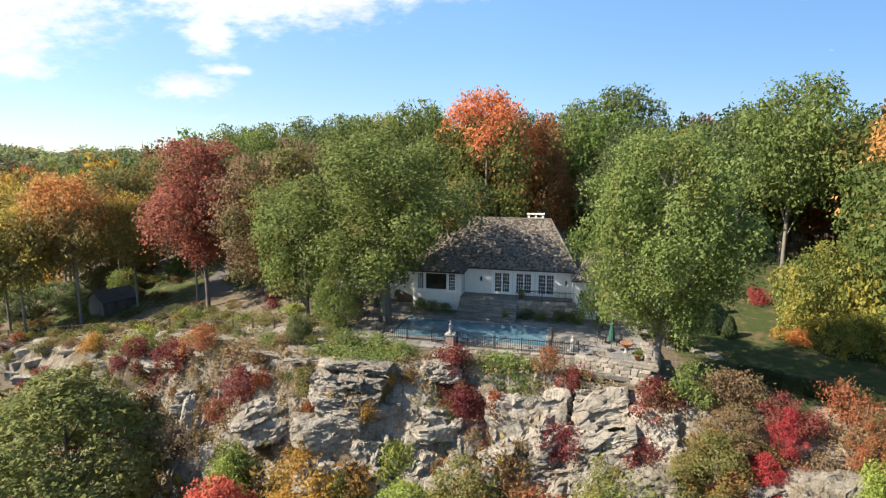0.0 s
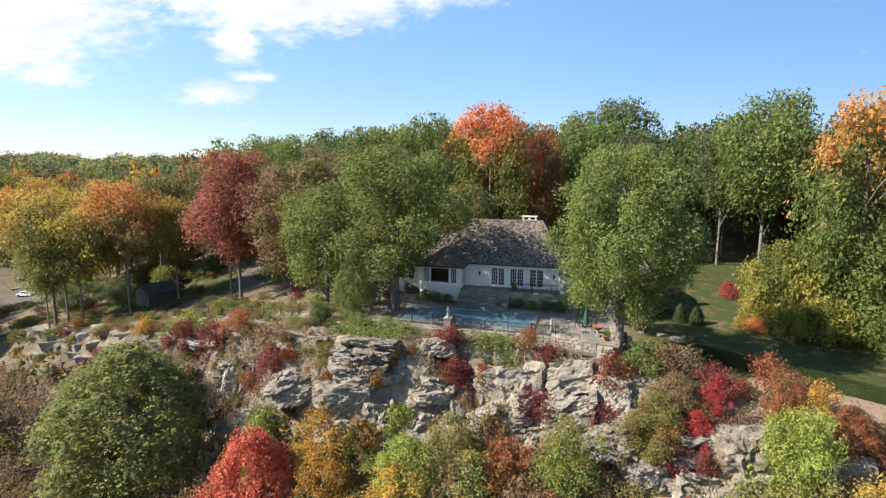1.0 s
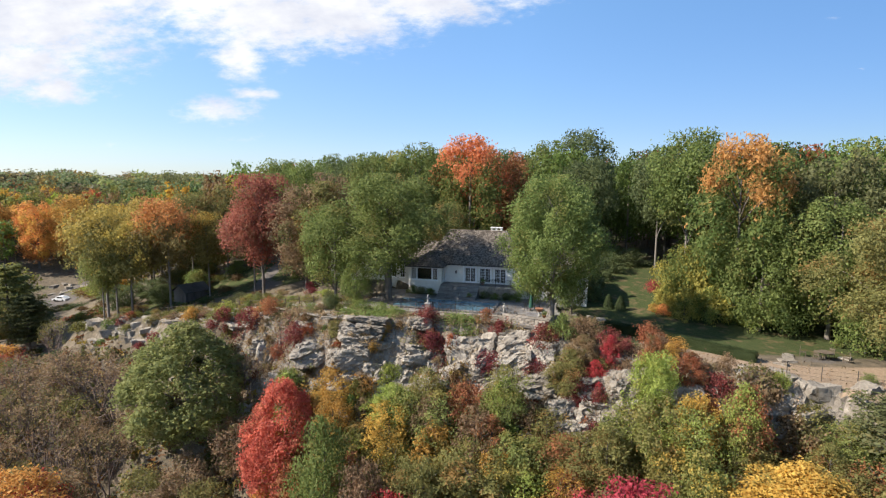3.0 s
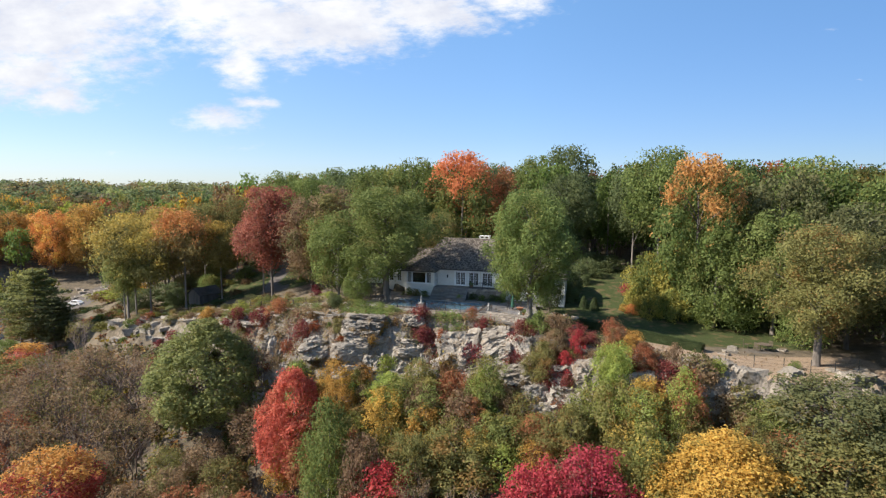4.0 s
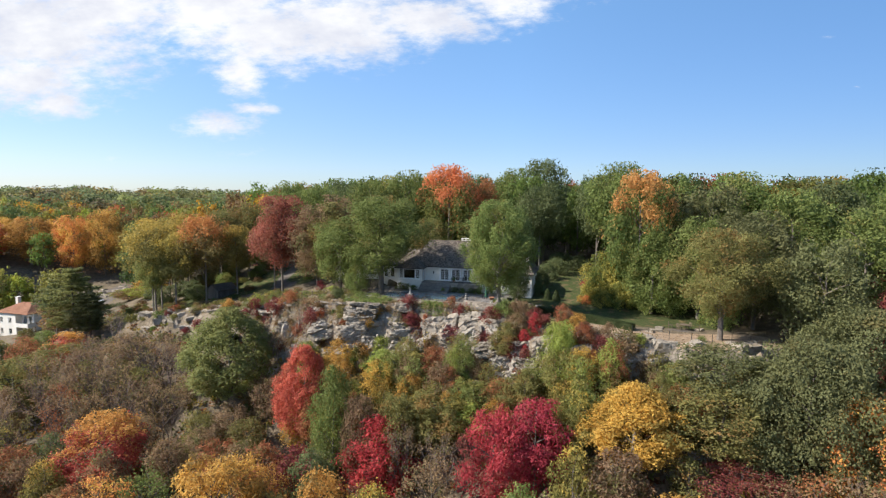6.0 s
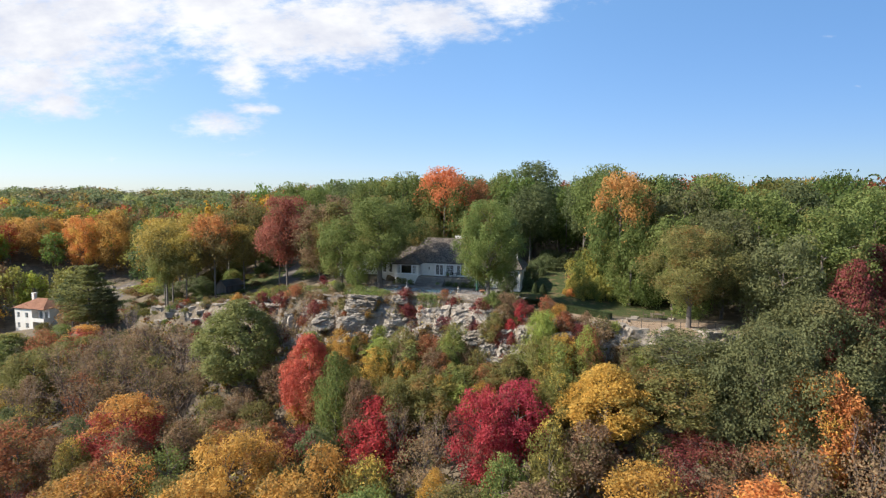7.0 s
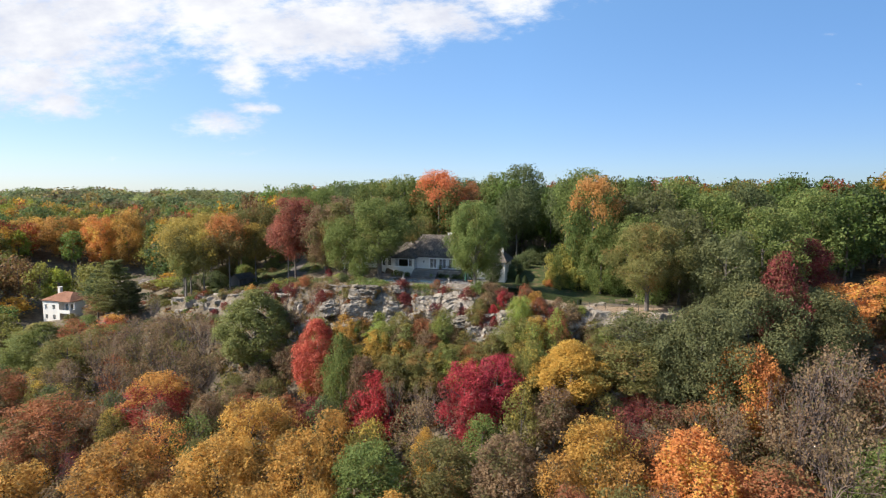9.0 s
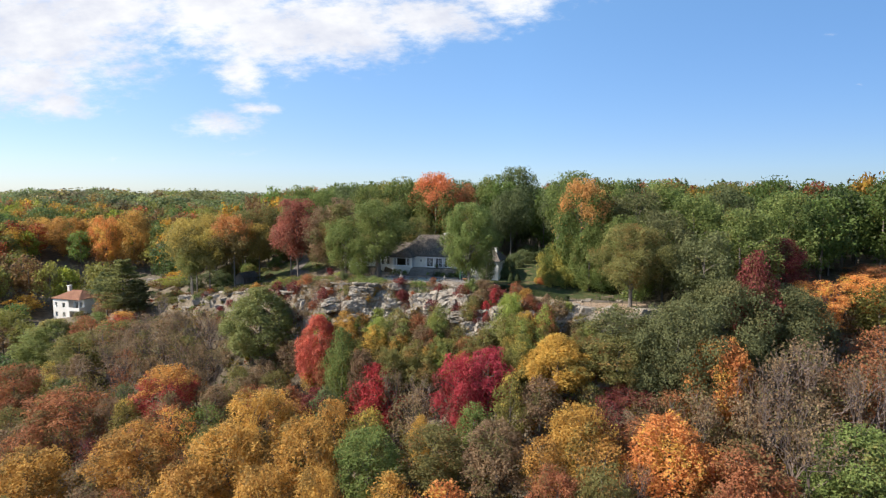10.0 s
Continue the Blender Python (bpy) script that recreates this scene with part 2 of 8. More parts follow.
LEAF = {
    "green": leafy("leaves_green", [(0.074, 0.103, 0.021), (0.128, 0.168, 0.034), (0.20, 0.238, 0.06)], (0.20, 0.185, 0.045), 0.0),
    "deep": leafy("leaves_deep_green", [(0.058, 0.075, 0.028), (0.096, 0.12, 0.042), (0.145, 0.168, 0.062)]),
    "olive": leafy("leaves_olive", [(0.098, 0.094, 0.027), (0.155, 0.145, 0.038), (0.22, 0.197, 0.056)], (0.24, 0.13, 0.03), 0.03),
    "brown": leafy("leaves_brown", [(0.128, 0.078, 0.042), (0.21, 0.13, 0.066), (0.29, 0.188, 0.09)], (0.12, 0.11, 0.035), 0.05),
    "rust": leafy("leaves_rust", [(0.185, 0.052, 0.02), (0.285, 0.092, 0.03), (0.375, 0.145, 0.042)], (0.15, 0.105, 0.035), 0.07),
    "orange": leafy("leaves_orange", [(0.36, 0.10, 0.015), (0.52, 0.18, 0.02), (0.62, 0.28, 0.04)], (0.55, 0.34, 0.03), 0.06),
    "gold": leafy("leaves_gold", [(0.27, 0.126, 0.016), (0.43, 0.218, 0.022), (0.54, 0.305, 0.036)], (0.20, 0.125, 0.03), 0.06),
    "yellow": leafy("leaves_yellow", [(0.27, 0.142, 0.014), (0.42, 0.228, 0.019), (0.51, 0.30, 0.032)], (0.19, 0.15, 0.03), 0.04),
    "lime": leafy("leaves_yellow_green", [(0.14, 0.17, 0.026), (0.22, 0.26, 0.04), (0.30, 0.335, 0.062)], (0.29, 0.27, 0.04), 0.0),
    "red": leafy("leaves_red", [(0.27, 0.038, 0.02), (0.43, 0.072, 0.032), (0.54, 0.12, 0.052)], (0.30, 0.11, 0.04), -0.02),
    "crimson": leafy("leaves_crimson", [(0.21, 0.008, 0.016), (0.35, 0.014, 0.025), (0.44, 0.032, 0.04)], (0.18, 0.06, 0.04), 0.02),
    "maroon": leafy("leaves_maroon", [(0.085, 0.014, 0.016), (0.16, 0.025, 0.025), (0.25, 0.05, 0.04)], (0.14, 0.09, 0.03), 0.02),
    "flame": leafy("leaves_green_turning_orange", [(0.06, 0.10, 0.02), (0.12, 0.15, 0.03), (0.20, 0.18, 0.04)], (0.56, 0.17, 0.03), 0.09, top=8.8),
    "amber": leafy("leaves_green_turning_amber", [(0.06, 0.10, 0.02), (0.10, 0.15, 0.03), (0.17, 0.20, 0.05)], (0.48, 0.235, 0.04), 0.03, top=8.2),
    "olivegold": leafy("leaves_olive_turning_gold", [(0.10, 0.095, 0.02), (0.17, 0.15, 0.03), (0.24, 0.20, 0.05)], (0.40, 0.27, 0.03), 0.0, top=10.0),
    "redgold": leafy("leaves_red_and_gold", [(0.25, 0.03, 0.02), (0.38, 0.06, 0.03), (0.45, 0.12, 0.05)], (0.52, 0.27, 0.03), 0.04, top=9.2),
    "russet": leafy("leaves_russet", [(0.17, 0.046, 0.028), (0.265, 0.074, 0.04), (0.345, 0.115, 0.055)], (0.18, 0.105, 0.05), 0.05),
    "lemon": leafy("leaves_lemon", [(0.20, 0.17, 0.025), (0.31, 0.265, 0.035), (0.40, 0.34, 0.055)], (0.12, 0.15, 0.03), 0.11),
    "turning": leafy("leaves_green_turning_yellow", [(0.105, 0.13, 0.032), (0.175, 0.20, 0.046), (0.25, 0.265, 0.07)], (0.25, 0.21, 0.045), -0.03, top=9.5),
    "mustard": leafy("leaves_mustard", [(0.105, 0.10, 0.03), (0.165, 0.15, 0.04), (0.23, 0.20, 0.052)], (0.34, 0.245, 0.035), 0.08, top=9.2),
    "oaken": leafy("leaves_oak_green", [(0.105, 0.117, 0.031), (0.158, 0.168, 0.045), (0.215, 0.217, 0.061)], (0.20, 0.172, 0.048), -0.02),
    "clipped": leafy("leaves_clipped_hedge", [(0.028, 0.042, 0.014), (0.046, 0.066, 0.02), (0.07, 0.095, 0.032)]),
    "orangetop": leafy("leaves_olive_turning_orange", [(0.11, 0.09, 0.03), (0.17, 0.135, 0.042), (0.24, 0.18, 0.055)], (0.42, 0.165, 0.028), 0.08, top=9.6),
    "grove": leafy("leaves_grey_green", [(0.074, 0.080, 0.031), (0.115, 0.122, 0.045), (0.160, 0.166, 0.062)], (0.15, 0.13, 0.045), 0.0),
    "dry": leafy("leaves_dry_grass", [(0.20, 0.14, 0.07), (0.30, 0.21, 0.11), (0.40, 0.29, 0.15)], (0.15, 0.15, 0.05), 0.04),
}


def tinted(name):
    """Foliage whose colour is laid down tree by tree."""
    m, n, l, b = material(name, 0.6, 0.25)
    a, geo = n.new("ShaderNodeAttribute"), n.new("ShaderNodeNewGeometry")
    a.attribute_name = "tint"
    hue = n.new("ShaderNodeHueSaturation")
    l.new(math_node(n, l, "MULTIPLY_ADD", geo.outputs["Random Per Island"], 0.028, 0.486), hue.inputs["Hue"])
    l.new(math_node(n, l, "MULTIPLY_ADD", geo.outputs["Random Per Island"], 0.5, 0.75), hue.inputs["Value"])
    l.new(a.outputs["Color"], hue.inputs["Color"])
    l.new(hue.outputs[0], b.inputs["Base Color"])
    tr = n.new("ShaderNodeBsdfTranslucent")
    l.new(hue.outputs[0], tr.inputs[0])
    mx = n.new("ShaderNodeMixShader")
    mx.inputs[0].default_value = 0.46
    l.new(b.outputs[0], mx.inputs[1]), l.new(tr.outputs[0], mx.inputs[2])
    l.new(mx.outputs[0], n["Material Output"].inputs[0])
    return m


WOODS = tinted("leaves_of_woods")
BARK = speckled("bark", (0.06, 0.05, 0.042), (0.20, 0.17, 0.14), 5.0, 0.9, 0.8, stretch=(1, 1, 0.25))
BARK_PALE = speckled("bark_pale", (0.09, 0.08, 0.07), (0.25, 0.22, 0.19), 5.0, 0.9, 0.8, stretch=(1, 1, 0.25))
BARK_GREY = speckled("bark_grey", (0.095, 0.072, 0.06), (0.22, 0.165, 0.138), 5.0, 0.9, 0.6, stretch=(1, 1, 0.3))


def rock_material(name):
    m, n, l, b = material(name, 0.9, 0.2)
    geo, info = n.new("ShaderNodeNewGeometry"), n.new("ShaderNodeObjectInfo")

    def noise_here(scale, detail, rough, stretch=(1, 1, 1), turn=(0, 0, 0)):
        mp = n.new("ShaderNodeMapping")
        mp.inputs["Scale"].default_value, mp.inputs["Rotation"].default_value = stretch, turn
        t = n.new("ShaderNodeTexNoise")
        t.inputs["Scale"].default_value, t.inputs["Detail"].default_value, t.inputs["Roughness"].default_value = scale, detail, rough
        l.new(geo.outputs["Position"], mp.inputs[0]), l.new(mp.outputs[0], t.inputs["Vector"])
        return t.outputs["Fac"]

    fine_n, big_n = noise_here(2.2, 9, 0.78), noise_here(0.42, 5, 0.6)
    bands = noise_here(1.3, 5, 0.65, (0.35, 0.35, 2.2), (0.35, -0.3, 0.2))
    v = math_node(n, l, "MULTIPLY_ADD", big_n, 0.45, math_node(n, l, "MULTIPLY_ADD", fine_n, 0.42, math_node(n, l, "MULTIPLY", bands, 0.2)))
    colour = ramp(n, l, v, [(0.36, (0.12, 0.099, 0.077)), (0.47, (0.228, 0.196, 0.157)), (0.58, (0.318, 0.279, 0.229)), (0.72, (0.435, 0.391, 0.33))])
    colour = mixed(n, l, math_node(n, l, "MULTIPLY", ranged(n, l, noise_here(0.6, 5, 0.7), 0.54, 0.68), 0.75), colour, (0.19, 0.14, 0.085))
    colour = mixed(n, l, math_node(n, l, "MULTIPLY", ranged(n, l, noise_here(3.4, 4, 0.6), 0.62, 0.72), 0.45), colour, (0.42, 0.41, 0.35))
    sp = n.new("ShaderNodeSeparateXYZ")
    l.new(geo.outputs["Normal"], sp.inputs[0])
    soil = math_node(n, l, "MULTIPLY", ranged(n, l, sp.outputs[2], 0.72, 0.92), ranged(n, l, fine_n, 0.48, 0.6))
    colour = mixed(n, l, math_node(n, l, "MULTIPLY", soil, 0.3), colour, (0.20, 0.16, 0.10))
    # Fine cracks.
    warp, cells = n.new("ShaderNodeVectorMath"), n.new("ShaderNodeTexVoronoi")
    warp_noise = n.new("ShaderNodeTexNoise")
    warp_noise.inputs["Scale"].default_value, warp_noise.inputs["Detail"].default_value = 0.9, 4
    l.new(geo.outputs["Position"], warp_noise.inputs["Vector"])
    warp.operation = "MULTIPLY_ADD"
    l.new(warp_noise.outputs["Color"], warp.inputs[0]), l.new(geo.outputs["Position"], warp.inputs[2])
    warp.inputs[1].default_value = (1.3, 1.3, 0.7)
    cells.feature = "DISTANCE_TO_EDGE"
    cells.inputs["Scale"].default_value = 0.85
    l.new(warp.outputs[0], cells.inputs["Vector"])
    crack = math_node(n, l, "SUBTRACT", 1.0, ranged(n, l, cells.outputs["Distance"], 0.006, 0.035))
    colour = mixed(n, l, math_node(n, l, "MULTIPLY", crack, 0.34), colour, (0.075, 0.06, 0.045))
    hue = n.new("ShaderNodeHueSaturation")
    l.new(math_node(n, l, "MULTIPLY_ADD", info.outputs["Random"], 0.3, 0.85), hue.inputs["Value"])
    l.new(colour, hue.inputs["Color"])
    l.new(hue.outputs[0], b.inputs["Base Color"])
    relief = math_node(n, l, "MULTIPLY_ADD", bands, 0.3, math_node(n, l, "MULTIPLY_ADD", noise_here(6.5, 6, 0.7), 0.5, fine_n))
    bumped(n, l, b, math_node(n, l, "MULTIPLY_ADD", crack, -0.2, relief), 1.0, 0.2)
    return m


ROCK = rock_material("grey_gneiss")


def ground_material():
    m, n, l, b = material("ground_cover", 0.95, 0.15)
    fine_n, mid_n, big_n = noise_at(n, l, 5.0, 8, 0.75), noise_at(n, l, 0.8, 5, 0.65), noise_at(n, l, 0.12, 4, 0.6)
    litter = ramp(n, l, math_node(n, l, "MULTIPLY_ADD", mid_n, 0.6, math_node(n, l, "MULTIPLY", fine_n, 0.45)),
                  [(0.34, (0.058, 0.048, 0.034)), (0.52, (0.125, 0.10, 0.069)), (0.72, (0.205, 0.158, 0.108))])
    green = ramp(n, l, fine_n, [(0.3, (0.026, 0.036, 0.012)), (0.7, (0.066, 0.08, 0.026))])
    green = mixed(n, l, ranged(n, l, mid_n, 0.5, 0.66), green, (0.115, 0.085, 0.042))
    stone = ramp(n, l, math_node(n, l, "MULTIPLY_ADD", mid_n, 0.5, math_node(n, l, "MULTIPLY", fine_n, 0.5)),
                 [(0.34, (0.095, 0.08, 0.063)), (0.52, (0.215, 0.185, 0.15)), (0.7, (0.38, 0.34, 0.285))])
    gravel = ramp(n, l, fine_n, [(0.3, (0.075, 0.065, 0.058)), (0.7, (0.15, 0.13, 0.115))])
    dry = ramp(n, l, fine_n, [(0.3, (0.185, 0.13, 0.086)), (0.7, (0.35, 0.26, 0.178))])

    def zone(name):
        a = n.new("ShaderNodeAttribute")
        a.attribute_name = name
        return math_node(n, l, "ADD", a.outputs["Fac"], math_node(n, l, "MULTIPLY_ADD", mid_n, 0.5, -0.25))

    colour = mixed(n, l, ranged(n, l, zone("lawn"), 0.35, 0.6), litter, green)
    colour = mixed(n, l, ranged(n, l, zone("dry"), 0.35, 0.65), colour, dry)
    colour = mixed(n, l, ranged(n, l, zone("drive"), 0.4, 0.55), colour, gravel)
    geo = n.new("ShaderNodeNewGeometry")
    sp = n.new("ShaderNodeSeparateXYZ")
    l.new(geo.outputs["Normal"], sp.inputs[0])
    a = n.new("ShaderNodeAttribute")
    a.attribute_name = "rock"
    steep = math_node(n, l, "MULTIPLY", a.outputs["Fac"], math_node(n, l, "ADD", ranged(n, l, sp.outputs[2], 0.85, 0.5), math_node(n, l, "MULTIPLY_ADD", mid_n, 1.6, -0.72)))
    crack = n.new("ShaderNodeTexVoronoi")
    crack.feature = "DISTANCE_TO_EDGE"
    crack.inputs["Scale"].default_value = 0.3
    c = n.new("ShaderNodeTexCoord")
    mp = n.new("ShaderNodeMapping")
    mp.inputs["Scale"].default_value, mp.inputs["Rotation"].default_value = (1, 0.6, 1.6), (0.2, 0.35, 0.4)
    warp = n.new("ShaderNodeVectorMath")
    warp.operation = "MULTIPLY_ADD"
    warp.inputs[1].default_value = (1.2, 1.2, 1.2)
    t = n.new("ShaderNodeTexNoise")
    t.inputs["Scale"].default_value, t.inputs["Detail"].default_value = 0.9, 5
    l.new(c.outputs["Object"], mp.inputs[0]), l.new(mp.outputs[0], t.inputs["Vector"])
    l.new(t.outputs["Color"], warp.inputs[0]), l.new(mp.outputs[0], warp.inputs[2]), l.new(warp.outputs[0], crack.inputs["Vector"])
    split_line = math_node(n, l, "MULTIPLY", ranged(n, l, crack.outputs["Distance"], 0.03, 0.0), 0.55)
    stone = mixed(n, l, split_line, stone, (0.06, 0.05, 0.042))
    stone = mixed(n, l, ranged(n, l, big_n, 0.52, 0.66), stone, (0.19, 0.135, 0.085))
    colour = mixed(n, l, ranged(n, l, steep, 0.25, 0.5), colour, stone)
    l.new(colour, b.inputs["Base Color"])
    bumped(n, l, b, math_node(n, l, "MULTIPLY_ADD", mid_n, 0.7, fine_n), 0.7, 0.15)
    return m


GROUND = ground_material()
PAINT = speckled("white_paint", (0.58, 0.55, 0.49), (0.74, 0.71, 0.645), 3.0, 0.75, 0.15)
TRIM = speckled("white_trim", (0.70, 0.69, 0.66), (0.82, 0.81, 0.79), 4.0, 0.6, 0.05)
STONE_WALL = speckled("wall_stone", (0.135, 0.112, 0.088), (0.31, 0.27, 0.222), 3.0, 0.9, 0.6, vary=0.35)
MORTAR = speckled("mortar", (0.10, 0.09, 0.075), (0.20, 0.175, 0.15), 8.0, 0.95, 0.4)
PAVING = speckled("paving", (0.115, 0.104, 0.092), (0.225, 0.205, 0.183), 2.5, 0.85, 0.3, vary=0.2)
IRON = speckled("black_iron", (0.012, 0.012, 0.013), (0.03, 0.03, 0.03), 8.0, 0.5, 0.1, spec=0.5)
SHED_WOOD = speckled("weathered_wood", (0.06, 0.052, 0.045), (0.16, 0.138, 0.12), 4.0, 0.85, 0.4, stretch=(1, 1, 0.15))
SHED_PALE = speckled("pale_boards", (0.19, 0.18, 0.175), (0.33, 0.31, 0.30), 4.0, 0.8, 0.3, stretch=(1, 1, 0.15))
POST_WOOD = speckled("post_wood", (0.06, 0.045, 0.032), (0.15, 0.115, 0.085), 6.0, 0.9, 0.4)
STATUE = speckled("pale_cast_stone", (0.20, 0.19, 0.175), (0.38, 0.365, 0.335), 7.0, 0.85, 0.3)
BRICK = speckled("brick", (0.13, 0.095, 0.078), (0.26, 0.19, 0.16), 6.0, 0.9, 0.4, vary=0.2)
TERRACOTTA = speckled("terracotta", (0.17, 0.075, 0.042), (0.32, 0.155, 0.09), 3.0, 0.85, 0.3)
UMBRELLA = speckled("green_canvas", (0.012, 0.05, 0.035), (0.03, 0.10, 0.07), 6.0, 0.8, 0.2)
CARPAINT = speckled("white_car_paint", (0.72, 0.72, 0.72), (0.80, 0.80, 0.80), 2.0, 0.25, 0.0, spec=0.5)
RUBBER = speckled("rubber", (0.015, 0.015, 0.015), (0.03, 0.03, 0.03), 8.0, 0.8, 0.1)
STEEL = speckled("grey_steel", (0.35, 0.35, 0.36), (0.5, 0.5, 0.5), 8.0, 0.35, 0.0, metal=1.0)
SLATE = speckled("dark_slate", (0.05, 0.048, 0.046), (0.12, 0.11, 0.10), 3.0, 0.8, 0.4, vary=0.2)


def island_tones(name, stops, rough=0.85, fine_scale=6.0):
    m, n, l, b = material(name, rough, 0.25)
    geo = n.new("ShaderNodeNewGeometry")
    v = math_node(n, l, "MULTIPLY_ADD", noise_at(n, l, fine_scale, 5), 0.5, math_node(n, l, "MULTIPLY", geo.outputs["Random Per Island"], 0.7))
    v = math_node(n, l, "MULTIPLY_ADD", noise_at(n, l, 0.5, 3), 0.3, v)
    l.new(ramp(n, l, v, stops), b.inputs["Base Color"])
    bumped(n, l, b, noise_at(n, l, fine_scale, 5), 0.4, 0.02)
    return m


SHINGLE = island_tones("cedar_shingles", [(0.3, (0.042, 0.034, 0.027)), (0.7, (0.105, 0.085, 0.067)), (1.1, (0.20, 0.168, 0.136))])


def glass_material():
    m, n, l, b = material("window_glass", 0.03, 0.3)
    b.inputs["Transmission Weight"].default_value = 1.0
    b.inputs["IOR"].default_value = 1.25
    b.inputs["Base Color"].default_value = (0.75, 0.8, 0.8, 1)
    return m


GLASS = glass_material()


def water_material():
    m, n, l, b = material("pool_water", 0.22, 0.5)
    colour = ramp(n, l, noise_at(n, l, 0.5, 4), [(0.35, (0.055, 0.115, 0.15)), (0.68, (0.12, 0.20, 0.245))])
    l.new(colour, b.inputs["Base Color"])
    bumped(n, l, b, noise_at(n, l, 2.5, 3), 0.15, 0.03)
    return m


WATER = water_material()
# ---- the lie of the land ----
EDGE_X = [-140, -90, -62, -46, -30, -20, -12, -7, 0, 8, 14, 20, 28, 36, 46, 62, 90, 140]
EDGE_Y = [84, 74, 66, 56.5, 47, 42.5, 38.2, 35.0, 35.6, 34.0, 30.2, 26.2, 21.4, 18.0, 19.0, 24, 30, 36]
TOP_X = [-200, -140, -110, -80, -62, -46, -30, -15, -8, 0, 8, 14, 20, 36, 50, 70, 110]
TOP_Z = [-8, -15, -20, -15, -9.5, -6.4, -3.8, -1.0, -0.2, -0.1, -0.4, -0.6, -0.8, -1.2, -1.6, 0.5, 2.5]
FALL_X = [-140, -62, -40, -22, -14, 12, 22, 30, 60, 140]
FALL_Z = [3.0, 6.0, 9.0, 12.0, 14.5, 14.0, 11.5, 9.5, 8.0, 4.0]


def hashed(i, j, seed):
    v = np.sin(i * 127.1 + j * 311.7 + seed * 74.7) * 43758.5453
    return v - np.floor(v)


def soft_noise(x, y, scale, seed):
    x, y = np.asarray(x, float) / scale, np.asarray(y, float) / scale
    i, j = np.floor(x), np.floor(y)
    u, v = x - i, y - j
    u, v = u * u * (3 - 2 * u), v * v * (3 - 2 * v)
    a, b = hashed(i, j, seed), hashed(i + 1, j, seed)
    c, d = hashed(i, j + 1, seed), hashed(i + 1, j + 1, seed)
    return (a + (b - a) * u) * (1 - v) + (c + (d - c) * u) * v - 0.5


def smooth(a, b, v):
    s = np.clip((np.asarray(v, float) - a) / (b - a), 0, 1)
    return s * s * (3 - 2 * s)


def edge_gap(x, y):
    """Metres by which a place lies out beyond the cliff's edge."""
    return np.interp(x, EDGE_X, EDGE_Y) - y


def faceted(x, y, size, seed):
    """Broken ground: cells about size across, each a tilted facet of its own. Returns heights from -0.5 to 0.5 or so."""
    x, y = np.asarray(x, float) / size, np.asarray(y, float) / size
    i, j = np.floor(x), np.floor(y)
    best, out = np.full(np.shape(x), 9.0), np.zeros(np.shape(x))
    for a in (-1, 0, 1):
        for b in (-1, 0, 1):
            ci, cj = i + a, j + b
            dx, dy = x - ci - hashed(ci, cj, seed), y - cj - hashed(ci, cj, seed + 1)
            d = dx * dx + dy * dy
            value = hashed(ci, cj, seed + 2) - 0.5 + dx * (hashed(ci, cj, seed + 3) - 0.5) * 1.3 + dy * (hashed(ci, cj, seed + 4) - 0.2) * 1.0
            out, best = np.where(d < best, value, out), np.minimum(d, best)
    return out


